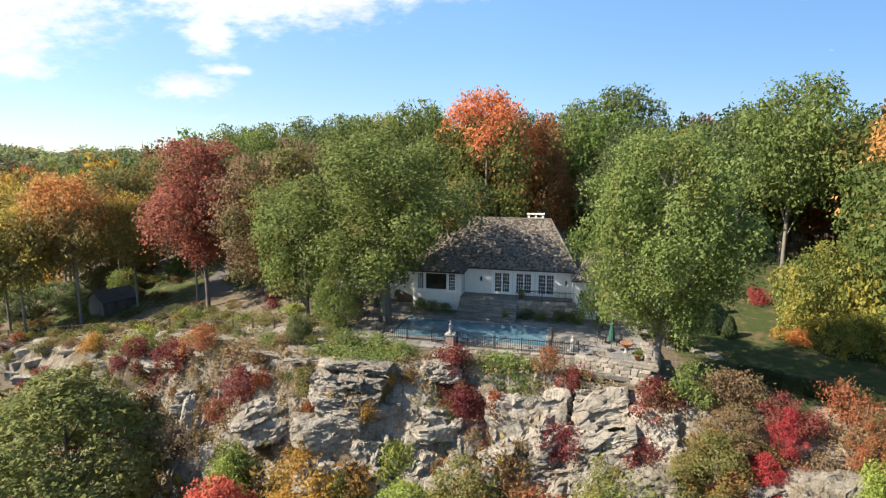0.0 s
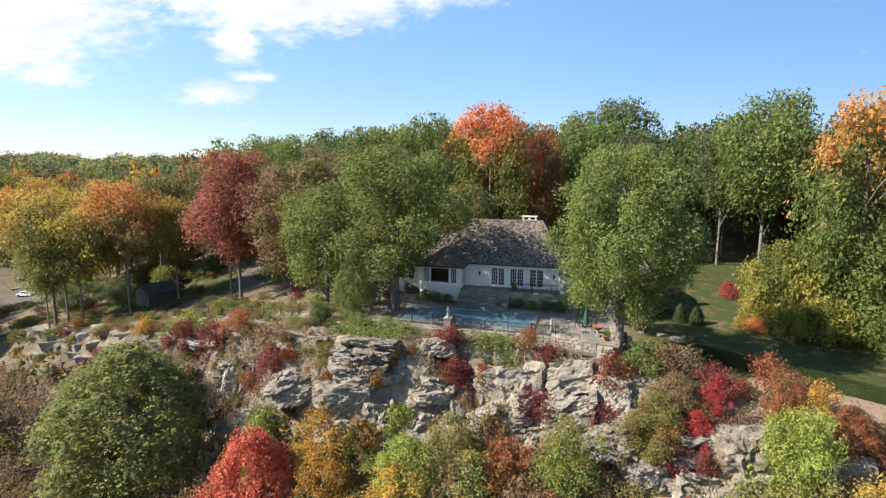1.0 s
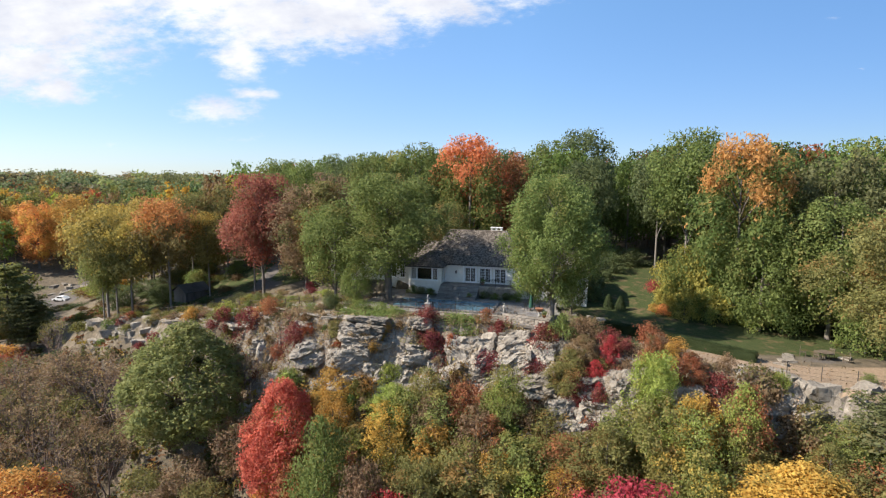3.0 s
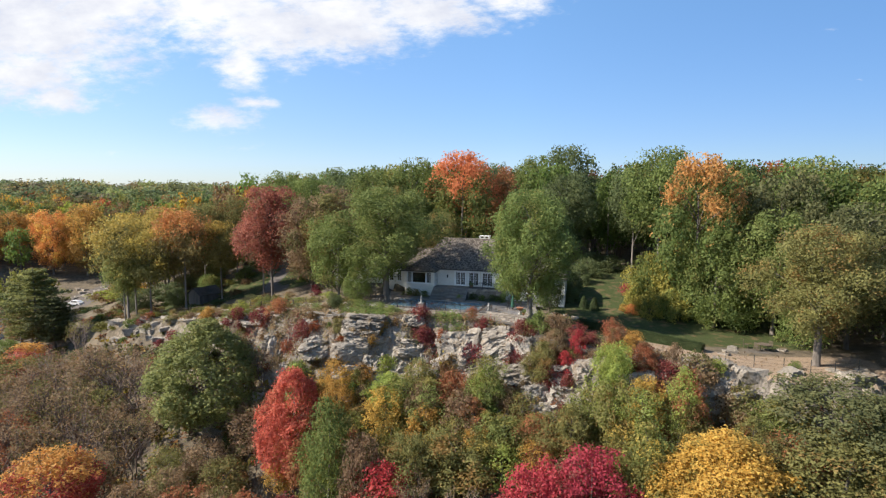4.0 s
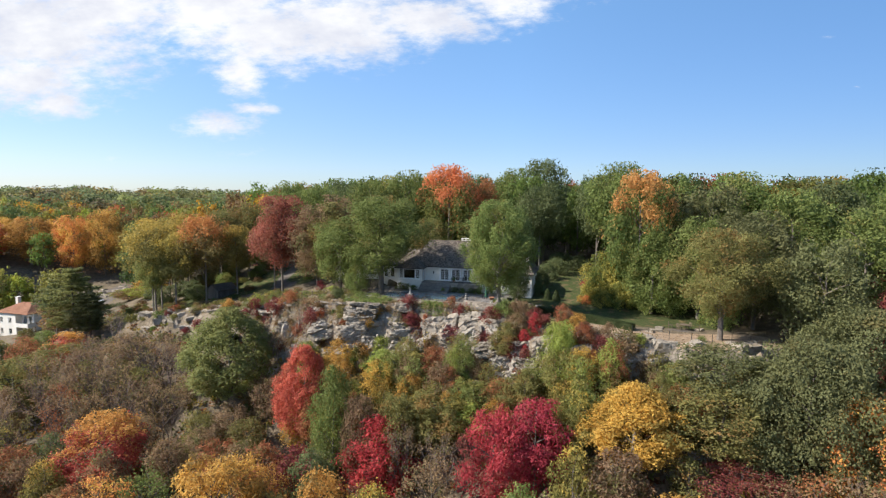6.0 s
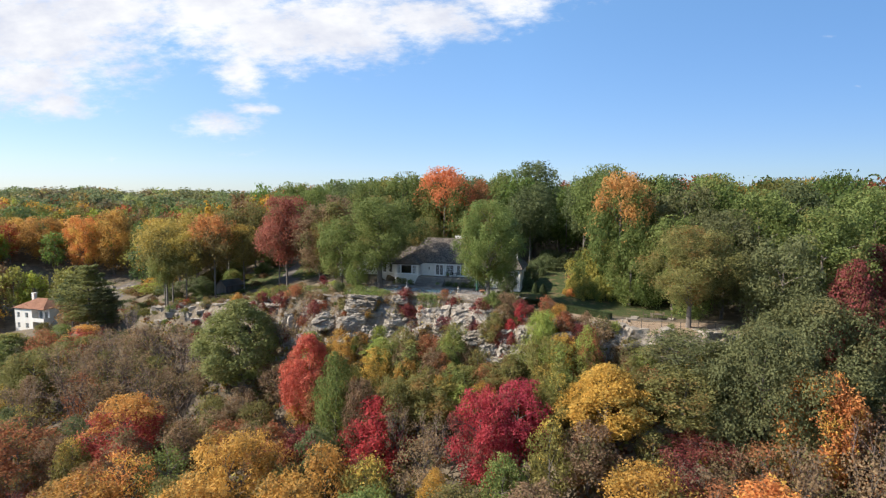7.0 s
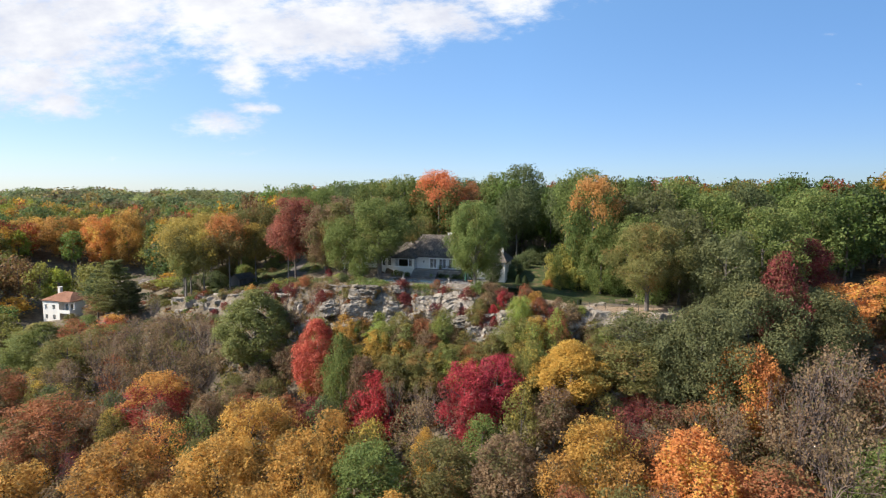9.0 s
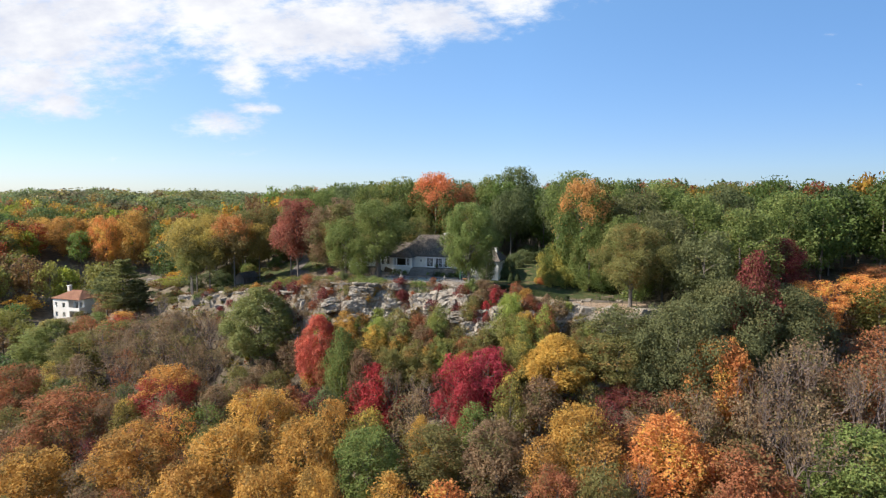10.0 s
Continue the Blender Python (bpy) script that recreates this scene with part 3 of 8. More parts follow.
def ground_z(x, y, rough=True):
    x, y = np.asarray(x, float), np.asarray(y, float)
    gap = edge_gap(x, y)
    near = smooth(-24, -16, x) * (1 - smooth(26, 50, x))
    if rough:
        gap = gap + (soft_noise(x, y, 8, 4) * 4.5 + soft_noise(x, y, 3.0, 14) * 1.4) * smooth(-1.0, 2.5, gap)
    fall = np.interp(x, FALL_X, FALL_Z)
    reach = 8.0 + 3.5 * smooth(-2, 4, x) * (1 - smooth(22, 30, x))
    s = np.clip(gap / reach, 0, 1) * 5
    k = np.minimum(np.floor(s), 4)
    ledge = (k + 0.75 * smooth(0.0, 0.4, s - k) + 0.25 * (s - k)) / 5
    bank = np.clip(gap / reach, 0, 1) ** 0.9
    drop = fall * (0.45 * ledge * near + bank * (1 - 0.45 * near)) + 0.95 * np.clip(gap - reach, 0, 17 - reach) + 0.24 * np.clip(gap - 17, 0, 40)
    top = np.interp(x, TOP_X, TOP_Z)
    back = 1.5 + 0.0 * x
    valley = -16 * np.exp(-(((x + 110) / 42) ** 2)) * np.exp(-(((y - 110) / 45) ** 2))
    hill = 1.0 * smooth(140, 420, np.hypot(x, y)) - 6 * smooth(-40, -130, x) * (1 - smooth(200, 380, np.hypot(x, y)))
    far = smooth(8, 50, -gap)
    top = top * (1 - far) + (back + valley + hill) * far
    pad = smooth(46.4, 48.6, y + 0.25 * (x - 5)) * (1 - smooth(62, 72, y)) * smooth(-22, -12, x) * (1 - smooth(10, 13, x))
    z = top + 1.2 * pad * (1 - far) - drop
    if rough:
        z = z + soft_noise(x, y, 9, 5) * 0.5 * smooth(6, 14, -gap - 8 * smooth(-12, -8, x) * (1 - smooth(14, 16, x)))
        broken = smooth(-0.6, 1.2, gap) * (1 - smooth(11, 15, gap)) * smooth(-30, -20, x) * (1 - smooth(46, 54, x))
        a, b = x * 0.93 + y * 0.37, y * 0.93 - x * 0.37
        z = z + broken * (2.0 * faceted(a, b * 1.5, 3.8, 31) + 0.7 * faceted(a + 7, b * 1.3, 1.6, 41) + 0.18 * faceted(a, b, 0.65, 51))
        bed = 0.85
        q = (z + 0.16 * x - 0.1 * y + soft_noise(x, y, 5, 17) * 1.2) / bed
        k = np.floor(q)
        z = z + broken * 0.75 * bed * ((k + smooth(0.25, 0.95, q - k)) - q)
    return np.maximum(z, -34 + soft_noise(x, y, 25, 8) * 3)

# ---- mesh helpers ----
def mesh_of(name, verts, faces, mats, smooth_shade=False):
    """A mesh from arrays of corners and of equal-sided faces (or a list of mixed faces)."""
    me = bpy.data.meshes.new(name)
    verts = np.asarray(verts, dtype=np.float32)
    if isinstance(faces, np.ndarray):
        k = faces.shape[1]
        me.vertices.add(len(verts))
        me.vertices.foreach_set("co", verts.ravel())
        me.loops.add(faces.size)
        me.loops.foreach_set("vertex_index", faces.astype(np.int32).ravel())
        me.polygons.add(len(faces))
        me.polygons.foreach_set("loop_start", np.arange(0, faces.size, k, dtype=np.int32))
        me.update(calc_edges=True)
    else:
        me.from_pydata(verts.tolist(), [], [list(f) for f in faces])
        me.update()
    for mt in mats if isinstance(mats, (list, tuple)) else [mats]:
        me.materials.append(mt)
    if smooth_shade:
        me.polygons.foreach_set("use_smooth", np.ones(len(me.polygons), dtype=bool))
    return me


class Form:
    """Gathers simple solids into one mesh."""

    def __init__(self):
        self.v, self.f = [], []

    def add(self, verts, faces):
        o = len(self.v)
        self.v += [tuple(p) for p in verts]
        self.f += [tuple(i + o for i in f) for f in faces]
        return self

    def box(self, x0, x1, y0, y1, z0, z1, m=None, taper=0.0):
        t = taper
        pts = [(x0, y0, z0), (x1, y0, z0), (x1, y1, z0), (x0, y1, z0), (x0 + t, y0 + t, z1), (x1 - t, y0 + t, z1), (x1 - t, y1 - t, z1), (x0 + t, y1 - t, z1)]
        if m is not None:
            pts = [m @ Vector(p) for p in pts]
        return self.add(pts, [(3, 2, 1, 0), (4, 5, 6, 7), (0, 1, 5, 4), (1, 2, 6, 5), (2, 3, 7, 6), (3, 0, 4, 7)])

    def tube(self, path, radii, sides=6, closed=True):
        path = [Vector(p) for p in path]
        rings = []
        for i, p in enumerate(path):
            ahead = (path[min(i + 1, len(path) - 1)] - path[max(i - 1, 0)]).normalized()
            side = ahead.cross(Vector((0.3, 0.9, 0.2))).normalized()
            up = side.cross(ahead)
            rings.append([p + (side * math.cos(a) + up * math.sin(a)) * radii[i] for a in (2 * math.pi * k / sides for k in range(sides))])
        faces = [(i * sides + k, i * sides + (k + 1) % sides, (i + 1) * sides + (k + 1) % sides, (i + 1) * sides + k) for i in range(len(path) - 1) for k in range(sides)]
        if closed:
            faces += [tuple(range(sides - 1, -1, -1)), tuple((len(path) - 1) * sides + k for k in range(sides))]
        return self.add([q for r in rings for q in r], faces)

    def lathe(self, profile, sides=12, at=(0, 0, 0)):
        """A turned solid from (radius, height) pairs."""
        pts = [(at[0] + r * math.cos(2 * math.pi * k / sides), at[1] + r * math.sin(2 * math.pi * k / sides), at[2] + z) for r, z in profile for k in range(sides)]
        faces = [(i * sides + k, i * sides + (k + 1) % sides, (i + 1) * sides + (k + 1) % sides, (i + 1) * sides + k) for i in range(len(profile) - 1) for k in range(sides)]
        faces += [tuple(range(sides - 1, -1, -1)), tuple((len(profile) - 1) * sides + k for k in range(sides))]
        return self.add(pts, faces)

    def mesh(self, name, mat, smooth_shade=False):
        return mesh_of(name, np.array(self.v), self.f, mat, smooth_shade)


def part(name, mesh, parent, label="", m=None, kind=""):
    ob = new(name, mesh)
    ob.parent = parent
    if m is not None:
        ob.matrix_local = m
    return tagged(ob, label, kind=kind)


def thing(name, m, label, category, group="", kind="", mesh=None):
    ob = new(name, mesh)
    ob.matrix_world = m
    return tagged(ob, label, category, group, kind)


def gz(x, y):
    return float(ground_z(x, y))


# ---- the ground: one sheet to the horizon ----
def spaced(a, b, step):
    return np.arange(a, b, step)


def grown(a, b, first, rate):
    out, step = [a], first
    while out[-1] < b:
        out.append(out[-1] + step)
        step *= rate
    return np.array(out)


gx = np.concatenate([-grown(62, 2600, 2.2, 1.16)[::-1], spaced(-60, -24, 1.2), spaced(-24, 30, 0.26), spaced(30, 48, 0.5), spaced(48, 80, 2.0), grown(80, 2600, 2.4, 1.16)])
gy = np.concatenate([-grown(22, 2200, 2.2, 1.18)[::-1], spaced(-20, 14, 1.0), spaced(14, 22, 0.4), spaced(22, 42, 0.24), spaced(42, 66, 0.8), grown(66, 2600, 1.8, 1.1)])
GX, GY = np.meshgrid(gx, gy)
GZ = ground_z(GX, GY)
# Level beds under the terrace and the house.
HOUSE_AT, HOUSE_TURN = Vector((5.3, 49.5, 0.0)), -14.0
HOUSE = Matrix.Translation(HOUSE_AT) @ Matrix.Rotation(radians(HOUSE_TURN), 4, "Z")


def house_uv(x, y):
    c, s = math.cos(radians(HOUSE_TURN)), math.sin(radians(HOUSE_TURN))
    dx, dy = np.asarray(x) - HOUSE_AT.x, np.asarray(y) - HOUSE_AT.y
    return dx * c + dy * s, -dx * s + dy * c


GU, GV = house_uv(GX, GY)
terrace = ((GU > -11.0) & (GU < 12.6) & (GV > -12.0) & (GV < 0.5)) | ((GU > 7.6) & (GU < 12.6) & (GV > -14.6) & (GV < -11))
GZ = np.where(terrace, np.minimum(GZ, -0.22), GZ)
# No needles of rock stand clear of their surroundings.
near = sum(np.roll(np.roll(GZ, a, 0), b, 1) for a in (-4, 0, 4) for b in (-4, 0, 4)) / 9
fine_area = (np.abs(GX - 3) < 26) & (GY > 23) & (GY < 41)
GZ = np.where(fine_area, np.minimum(GZ, near + 0.5), GZ)
near = sum(np.roll(np.roll(GZ, a, 0), b, 1) for a in (-2, 0, 2) for b in (-3, 0, 3)) / 9
GZ = np.where(fine_area & (edge_gap(GX, GY) > 0.6) & (edge_gap(GX, GY) < 9), 0.5 * GZ + 0.5 * near, GZ)
nx, ny = len(gx), len(gy)
gv = np.stack([GX.ravel(), GY.ravel(), GZ.ravel()], axis=1)
ii = (np.arange(ny - 1)[:, None] * nx + np.arange(nx - 1)[None, :]).ravel()
ground_mesh = mesh_of("ground", gv, np.stack([ii, ii + 1, ii + nx + 1, ii + nx], axis=1), GROUND, True)
gap = edge_gap(GX, GY)
# Where grass, dry leaves, gravel and bare rock lie.
lawn = smooth(17, 20, GX) * (1 - smooth(42, 52, GX)) * smooth(0.5, 4, -gap) * (1 - smooth(66, 74, GY)) * (1 - smooth(29.0, 31.5, GX + (25 - GY) * 0.35) * (1 - smooth(25, 30, GY)))
lawn = np.maximum(lawn, 0.8 * smooth(-58, -50, GX) * (1 - smooth(-24, -18, GX)) * smooth(62, 66, GY) * (1 - smooth(78, 86, GY)))
lawn = np.maximum(lawn, 0.45 * smooth(-20, -16, GX) * (1 - smooth(-6, -4, GX)) * smooth(-0.5, 1.5, -gap) * (1 - smooth(46, 49, GY)))
dry = smooth(21, 24, GX) * (1 - smooth(46, 50, GX)) * smooth(-3, -0.5, -gap) * (1 - smooth(5.0, 7.5, -gap))
dry = np.maximum(dry, 0.9 * smooth(-24, -19, GX) * (1 - smooth(20, 24, GX)) * smooth(-4.5, -1.5, -gap) * (1 - smooth(0.2, 1.2, -gap)) * (0.55 + soft_noise(GX, GY, 3, 21)))
drive = 0.7 * np.exp(-(((GX + 27.5) / 3.2) ** 2) - (((GY - 66) / 4.0) ** 2)) + 0.9 * np.exp(-(((GX + 30.5) / 1.8) ** 2) - (((GY - 76) / 9) ** 2)) + 1.2 * np.exp(-(((GX + 108) / 6) ** 2) - (((GY - 120) / 18) ** 2))
drive = np.maximum(drive, 0.55 * np.exp(-(((GX - 38.5) / 4.5) ** 2) - (((GY - 26.5) / 2.2) ** 2)))
rocky = np.maximum(smooth(-3.2, -0.2, gap), 0.8 * smooth(-9.5, -6.0, gap) * smooth(-40, -36, GX) * (1 - smooth(-11, -8, GX))) * (1 - smooth(8, 13, gap)) * (0.35 + 0.65 * smooth(-26, -16, GX)) * (1 - 0.5 * smooth(40, 56, GX))
flat_face = (rocky > 0.25)[:-1, :-1].ravel()
ground_mesh.polygons.foreach_set("use_smooth", ~flat_face)
for title, values in (("lawn", lawn), ("dry", dry), ("drive", drive), ("rock", rocky)):
    layer = ground_mesh.attributes.new(title, "FLOAT", "POINT")
    layer.data.foreach_set("value", np.clip(values, 0, 1).astype(np.float32).ravel())
tagged(new("ground", ground_mesh), "leaf-strewn wooded hillside with lawn and rock", "ground", kind="structure")


# ---- trees ----
def unit(a):
    return a / np.maximum(np.linalg.norm(a, axis=1, keepdims=True), 1e-6)


def leaf_cards(rng, c, n, size, wide=0.8):
    """One pointed leaf spray for each place c, facing along n: three corners."""
    t = unit(rng.normal(size=c.shape))
    a = unit(np.cross(n, t))
    b = np.cross(n, a)
    s = (size * rng.uniform(0.65, 1.4, len(c)))[:, None]
    w = rng.uniform(0.35, 0.6, (len(c), 1)) * wide
    k = rng.uniform(-0.2, 0.2, (len(c), 1))
    v = np.stack([c - a * s * 0.45 - b * s * w, c + a * s * 0.6 + n * s * k, c - a * s * 0.35 + b * s * w], axis=1)
    return v.reshape(-1, 3)


def sprays(count):
    return np.arange(count * 3).reshape(-1, 3)


def outline(shape, h):
    if shape == "round":
        return np.sqrt(np.clip(1 - (2 * h - 1) ** 2, 0, 1)) ** 0.8
    if shape == "dome":
        return np.sqrt(np.clip(1 - np.clip((h - 0.25) / 0.75, -0.9, 1) ** 2, 0, 1))
    if shape == "oval":
        return np.clip(np.sin(np.pi * np.clip(h, 0, 1) ** 0.75), 0, 1) ** 0.7
    return (1 - h) * 0.95 + 0.08


def crown_spots(rng, shape, R, z0, z1, lobes, leaves, ragged=0.25, core=0.78, per=13, inner=0.15):
    """Places and facings of leaves on a crown of overlapping boughs, each covered in domed pads of leaves; also the boughs' middles."""
    h = np.clip((np.arange(lobes) + rng.uniform(0.1, 0.9, lobes)) / lobes, 0.04, 0.95)
    az = np.arange(lobes) * 2.39996 + rng.uniform(-0.5, 0.5, lobes)
    span = outline(shape, h) * R
    size = R * rng.uniform(0.18, 0.36, lobes) * (34 / lobes) ** 0.25 * 1.05 * (0.6 + 0.4 * outline(shape, h))
    reach = np.maximum(span - size * 0.75, 0.0) * rng.uniform(1 - ragged * 1.6, 1 + ragged * 0.5, lobes)
    mid = np.stack([np.cos(az) * reach, np.sin(az) * reach, z0 + (z1 - z0) * (0.06 + 0.84 * h)], axis=1)
    share = size**2 / (size**2).sum()
    outer = int(leaves * (1 - inner))
    pads = max(outer // per, 6)
    flat_by = np.array([1, 1, 0.8])
    pick = rng.choice(lobes, size=pads * 3, p=share)
    d = unit(rng.normal(size=(len(pick), 3)) + np.array([0, 0, 0.3]))
    c = mid[pick] + d * size[pick][:, None] * (1.08 - 0.42 * rng.uniform(0, 1, (len(pick), 1)) ** 1.6) * flat_by
    q = (c[:, None, :] - mid[None]) / (size[None, :, None] * flat_by)
    deep = (np.sqrt((q**2).sum(2)) < core).sum(1) > 0
    c, d = c[~deep][:pads], d[~deep][:pads]
    facing = unit(d * 0.9 + np.array([0, 0, 0.4]) + rng.normal(size=d.shape) * 0.38)
    wide = R * 0.135 * (700 / pads) ** 0.33 * rng.uniform(0.7, 1.35, len(c))
    k = np.repeat(np.arange(len(c)), per)
    e = rng.normal(size=(len(k), 3)) * 0.62
    f = facing[k]
    along = (e * f).sum(1, keepdims=True)
    tangent = e - f * along
    r2 = (tangent**2).sum(1, keepdims=True)
    off = (tangent + f * (along * 0.5 - 0.34 * r2)) * wide[k][:, None]
    p, n = c[k] + off, unit(f * 0.9 + tangent * 0.45 + rng.normal(size=e.shape) * 0.5)
    fill_n = leaves - outer
    j = rng.choice(lobes, size=fill_n, p=share)
    g = unit(rng.normal(size=(fill_n, 3)))
    p = np.concatenate([p, mid[j] + g * size[j][:, None] * rng.uniform(0.3, 0.8, (fill_n, 1)) * flat_by])
    n = np.concatenate([n, unit(g + np.array([0, 0, 0.4]) + rng.normal(size=g.shape) * 0.5)])
    broad = np.percentile(np.hypot(p[:, 0], p[:, 1]), 96)
    fitted = np.array([R / broad, R / broad, 1.0])
    high, low = np.percentile(p[:, 2], 99.7), np.percentile(p[:, 2], 1)
    p, mid = p * fitted, mid * fitted
    p[:, 2] = np.minimum(z0 + (p[:, 2] - low) * (z1 - z0) / (high - low), z1 + 0.01 * (z1 - z0))
    mid[:, 2] = z0 + (mid[:, 2] - low) * (z1 - z0) / (high - low)
    return p, n, mid, size


def trunk_form(rng, H, girth, mid, limbs=9, top=0.78, lean=0.4, low=0.3):
    f = Form()
    bend = rng.uniform(-lean, lean, 2)
    path = [(bend[0] * k * k, bend[1] * k * k, H * top * k) for k in (0, 0.06, 0.3, 0.6, 0.85, 1.0)]
    f.tube([(x, y, z - 0.4 if i == 0 else z) for i, (x, y, z) in enumerate(path)], [girth * 1.5, girth * 1.05, girth * 0.9, girth * 0.65, girth * 0.4, girth * 0.18], 6, False)
    order = rng.permutation(len(mid))[:limbs]
    for j in order:
        m = mid[j]
        k = np.clip(m[2] / (H * top) - rng.uniform(0.15, 0.32), low * 0.6, 0.95)
        s = np.array([bend[0] * k * k, bend[1] * k * k, H * top * k])
        c = s * 0.45 + m * 0.55 + np.array([0, 0, 0.06 * H])
        pts = [tuple((1 - u) ** 2 * s + 2 * u * (1 - u) * c + u * u * m) for u in (0, 0.35, 0.7, 1.0)]
        r = girth * rng.uniform(0.28, 0.42)
        f.tube(pts, [r, r * 0.7, r * 0.42, r * 0.12], 4, False)
    return f


STANDARD = {}


def standard_tree(key, seed, shape, H=14.0, R=5.0, base=0.25, lobes=30, leaves=3000, leaf=0.46, girth=0.24, limbs=9, ragged=0.25, bark=None, top=0.78, per=13):
    """A trunk mesh and a crown mesh of 14 m height and 5 m half width, to be scaled."""
    rng = np.random.default_rng(seed)
    p, n, mid, size = crown_spots(rng, shape, R, H * base, H, lobes, leaves, ragged, per=per)
    crown = mesh_of("crown", leaf_cards(rng, p, n, leaf), sprays(len(p)), LEAF["green"])
    trunk = trunk_form(rng, H, girth, mid, limbs, top=top, low=base).mesh("trunk", bark or BARK, True)
    STANDARD.setdefault(key, []).append((trunk, crown, H, R))


def bare_tree(key, seed, H=12.0, R=4.5, stems=3, leaves=1100):
    rng = np.random.default_rng(seed)
    f = Form()
    tips = []

    def grow(p, d, length, r, level):
        q = p + d * length
        c = (p + q) / 2 + rng.normal(size=3) * length * 0.06
        f.tube([tuple(p), tuple(q)] if level > 2 else [tuple(p), tuple(c), tuple(q)], [r, r * 0.6] if level > 2 else [r, r * 0.8, r * 0.6], 5 if level < 2 else 3, False)
        if level == 4:
            tips.append(q)
            return
        for _ in range(3 if level else 4):
            e = d + rng.normal(size=3) * (0.42 if level < 2 else 0.5) + np.array([0, 0, 0.12])
            grow(q, e / np.linalg.norm(e), length * rng.uniform(0.55, 0.8), r * 0.58, level + 1)

    for s in range(stems):
        a = 2 * math.pi * s / stems + rng.uniform(0, 1)
        d = np.array([math.cos(a) * 0.28, math.sin(a) * 0.28, 1.0])
        grow(np.array([math.cos(a) * 0.15, math.sin(a) * 0.15, -0.4]), d / np.linalg.norm(d), H * 0.33, 0.17, 0)
    v = np.array(f.v)
    zmax, rmax = v[:, 2].max(), np.percentile(np.hypot(v[:, 0], v[:, 1]), 95)
    scale = np.array([R / rmax, R / rmax, H / zmax])
    f.v = [tuple(x) for x in v * scale]
    trunk = f.mesh("trunk", BARK_GREY, True)
    tips = np.array(tips) * scale
    c = tips[rng.integers(0, len(tips), leaves)] + rng.normal(size=(leaves, 3)) * 0.3
    crown = mesh_of("crown", leaf_cards(rng, c, unit(rng.normal(size=c.shape)), 0.22), sprays(len(c)), LEAF["brown"])
    STANDARD.setdefault(key, []).append((trunk, crown, H, R))


def conifer_tree(key, seed, H=14.0, R=4.5, tiers=12, base=0.26, leaves=15000):
    """A pine of flat layered boughs."""
    rng = np.random.default_rng(seed)
    f = Form()
    f.tube([(0, 0, -0.4), (0.05, 0, H * 0.4), (0, 0.05, H)], [0.26, 0.17, 0.03], 7, False)
    spots, facing = [], []
    for t in range(tiers):
        h = base + (1 - base) * t / tiers
        span = R * math.sin(math.pi * min(1.0, 0.28 + 0.68 * t / tiers)) * rng.uniform(0.75, 1.05)
        for k in range(5):
            a = 2 * math.pi * k / 5 + t * 1.3 + rng.uniform(-0.3, 0.3)
            s = span * rng.uniform(0.65, 1.1)
            tip = (math.cos(a) * s, math.sin(a) * s, H * h + 0.16 * s)
            f.tube([(0, 0, H * h), (tip[0] * 0.5, tip[1] * 0.5, H * h + 0.02 * s), tip], [0.07, 0.045, 0.015], 4, False)
            m = leaves // (tiers * 5)
            u = rng.uniform(0.25, 1.05, m)
            side = rng.normal(size=m) * 0.24 * s * (1.1 - 0.5 * u)
            spots.append(np.stack([math.cos(a) * s * u - math.sin(a) * side, math.sin(a) * s * u + math.cos(a) * side, H * h + 0.16 * s * u + rng.normal(size=m) * 0.12], axis=1))
            facing.append(unit(rng.normal(size=(m, 3)) * 0.5 + np.array([0, 0, 0.9])))
    p, n = np.concatenate(spots), np.concatenate(facing)
    crown = mesh_of("crown", leaf_cards(rng, p, n, 0.34, 0.5), sprays(len(p)), LEAF["deep"])
    STANDARD.setdefault(key, []).append((f.mesh("trunk", BARK, True), crown, H, R))


for s in range(4):
    for tail, k, size in (("", 13000, 0.27), ("_s", 5200, 0.36)):
        standard_tree("round" + tail, 10 + s, "round", base=0.16, lobes=44, leaves=k, leaf=size, per=20)
        standard_tree("dome" + tail, 20 + s, "dome", base=0.22, lobes=40, leaves=k, leaf=size)
        standard_tree("oval" + tail, 30 + s, "oval", base=0.08, lobes=46, leaves=k, leaf=size)
    standard_tree("tall", 40 + s, "round", base=0.40, lobes=44, leaves=11000, leaf=0.27, girth=0.17, bark=BARK_PALE, top=0.85, ragged=0.4, per=26)
for s in range(3):
    for tail, k, size in (("", 5000, 0.25), ("_s", 2900, 0.31)):
        standard_tree("sparse" + tail, 50 + s, "round", base=0.2, lobes=34, leaves=k, leaf=size, limbs=20, ragged=0.45)
    bare_tree("bare", 60 + s)
for s in range(2):
    conifer_tree("pine", 70 + s)
for s in range(4):
    standard_tree("shrub", 80 + s, "dome", H=2.0, R=1.5, base=0.02, lobes=24, leaves=1700, leaf=0.13, girth=0.05, limbs=5, ragged=0.58, top=0.6)
    standard_tree("shrub_s", 180 + s, "dome", H=2.0, R=1.5, base=0.02, lobes=18, leaves=750, leaf=0.19, girth=0.05, limbs=5, ragged=0.58, top=0.6)
    standard_tree("bush", 85 + s, "dome", H=5.0, R=3.0, base=0.02, lobes=26, leaves=5200, leaf=0.2, girth=0.08, limbs=8, ragged=0.35, top=0.6)
for s in range(2):
    standard_tree("broad", 101 + s, "oval", base=0.03, lobes=84, leaves=38000, leaf=0.22, girth=0.26, limbs=16, ragged=0.24, per=22)
for s in range(3):
    standard_tree("plume", 131 + s, "oval", base=0.03, lobes=110, leaves=30000, leaf=0.24, girth=0.2, limbs=16, ragged=0.09)
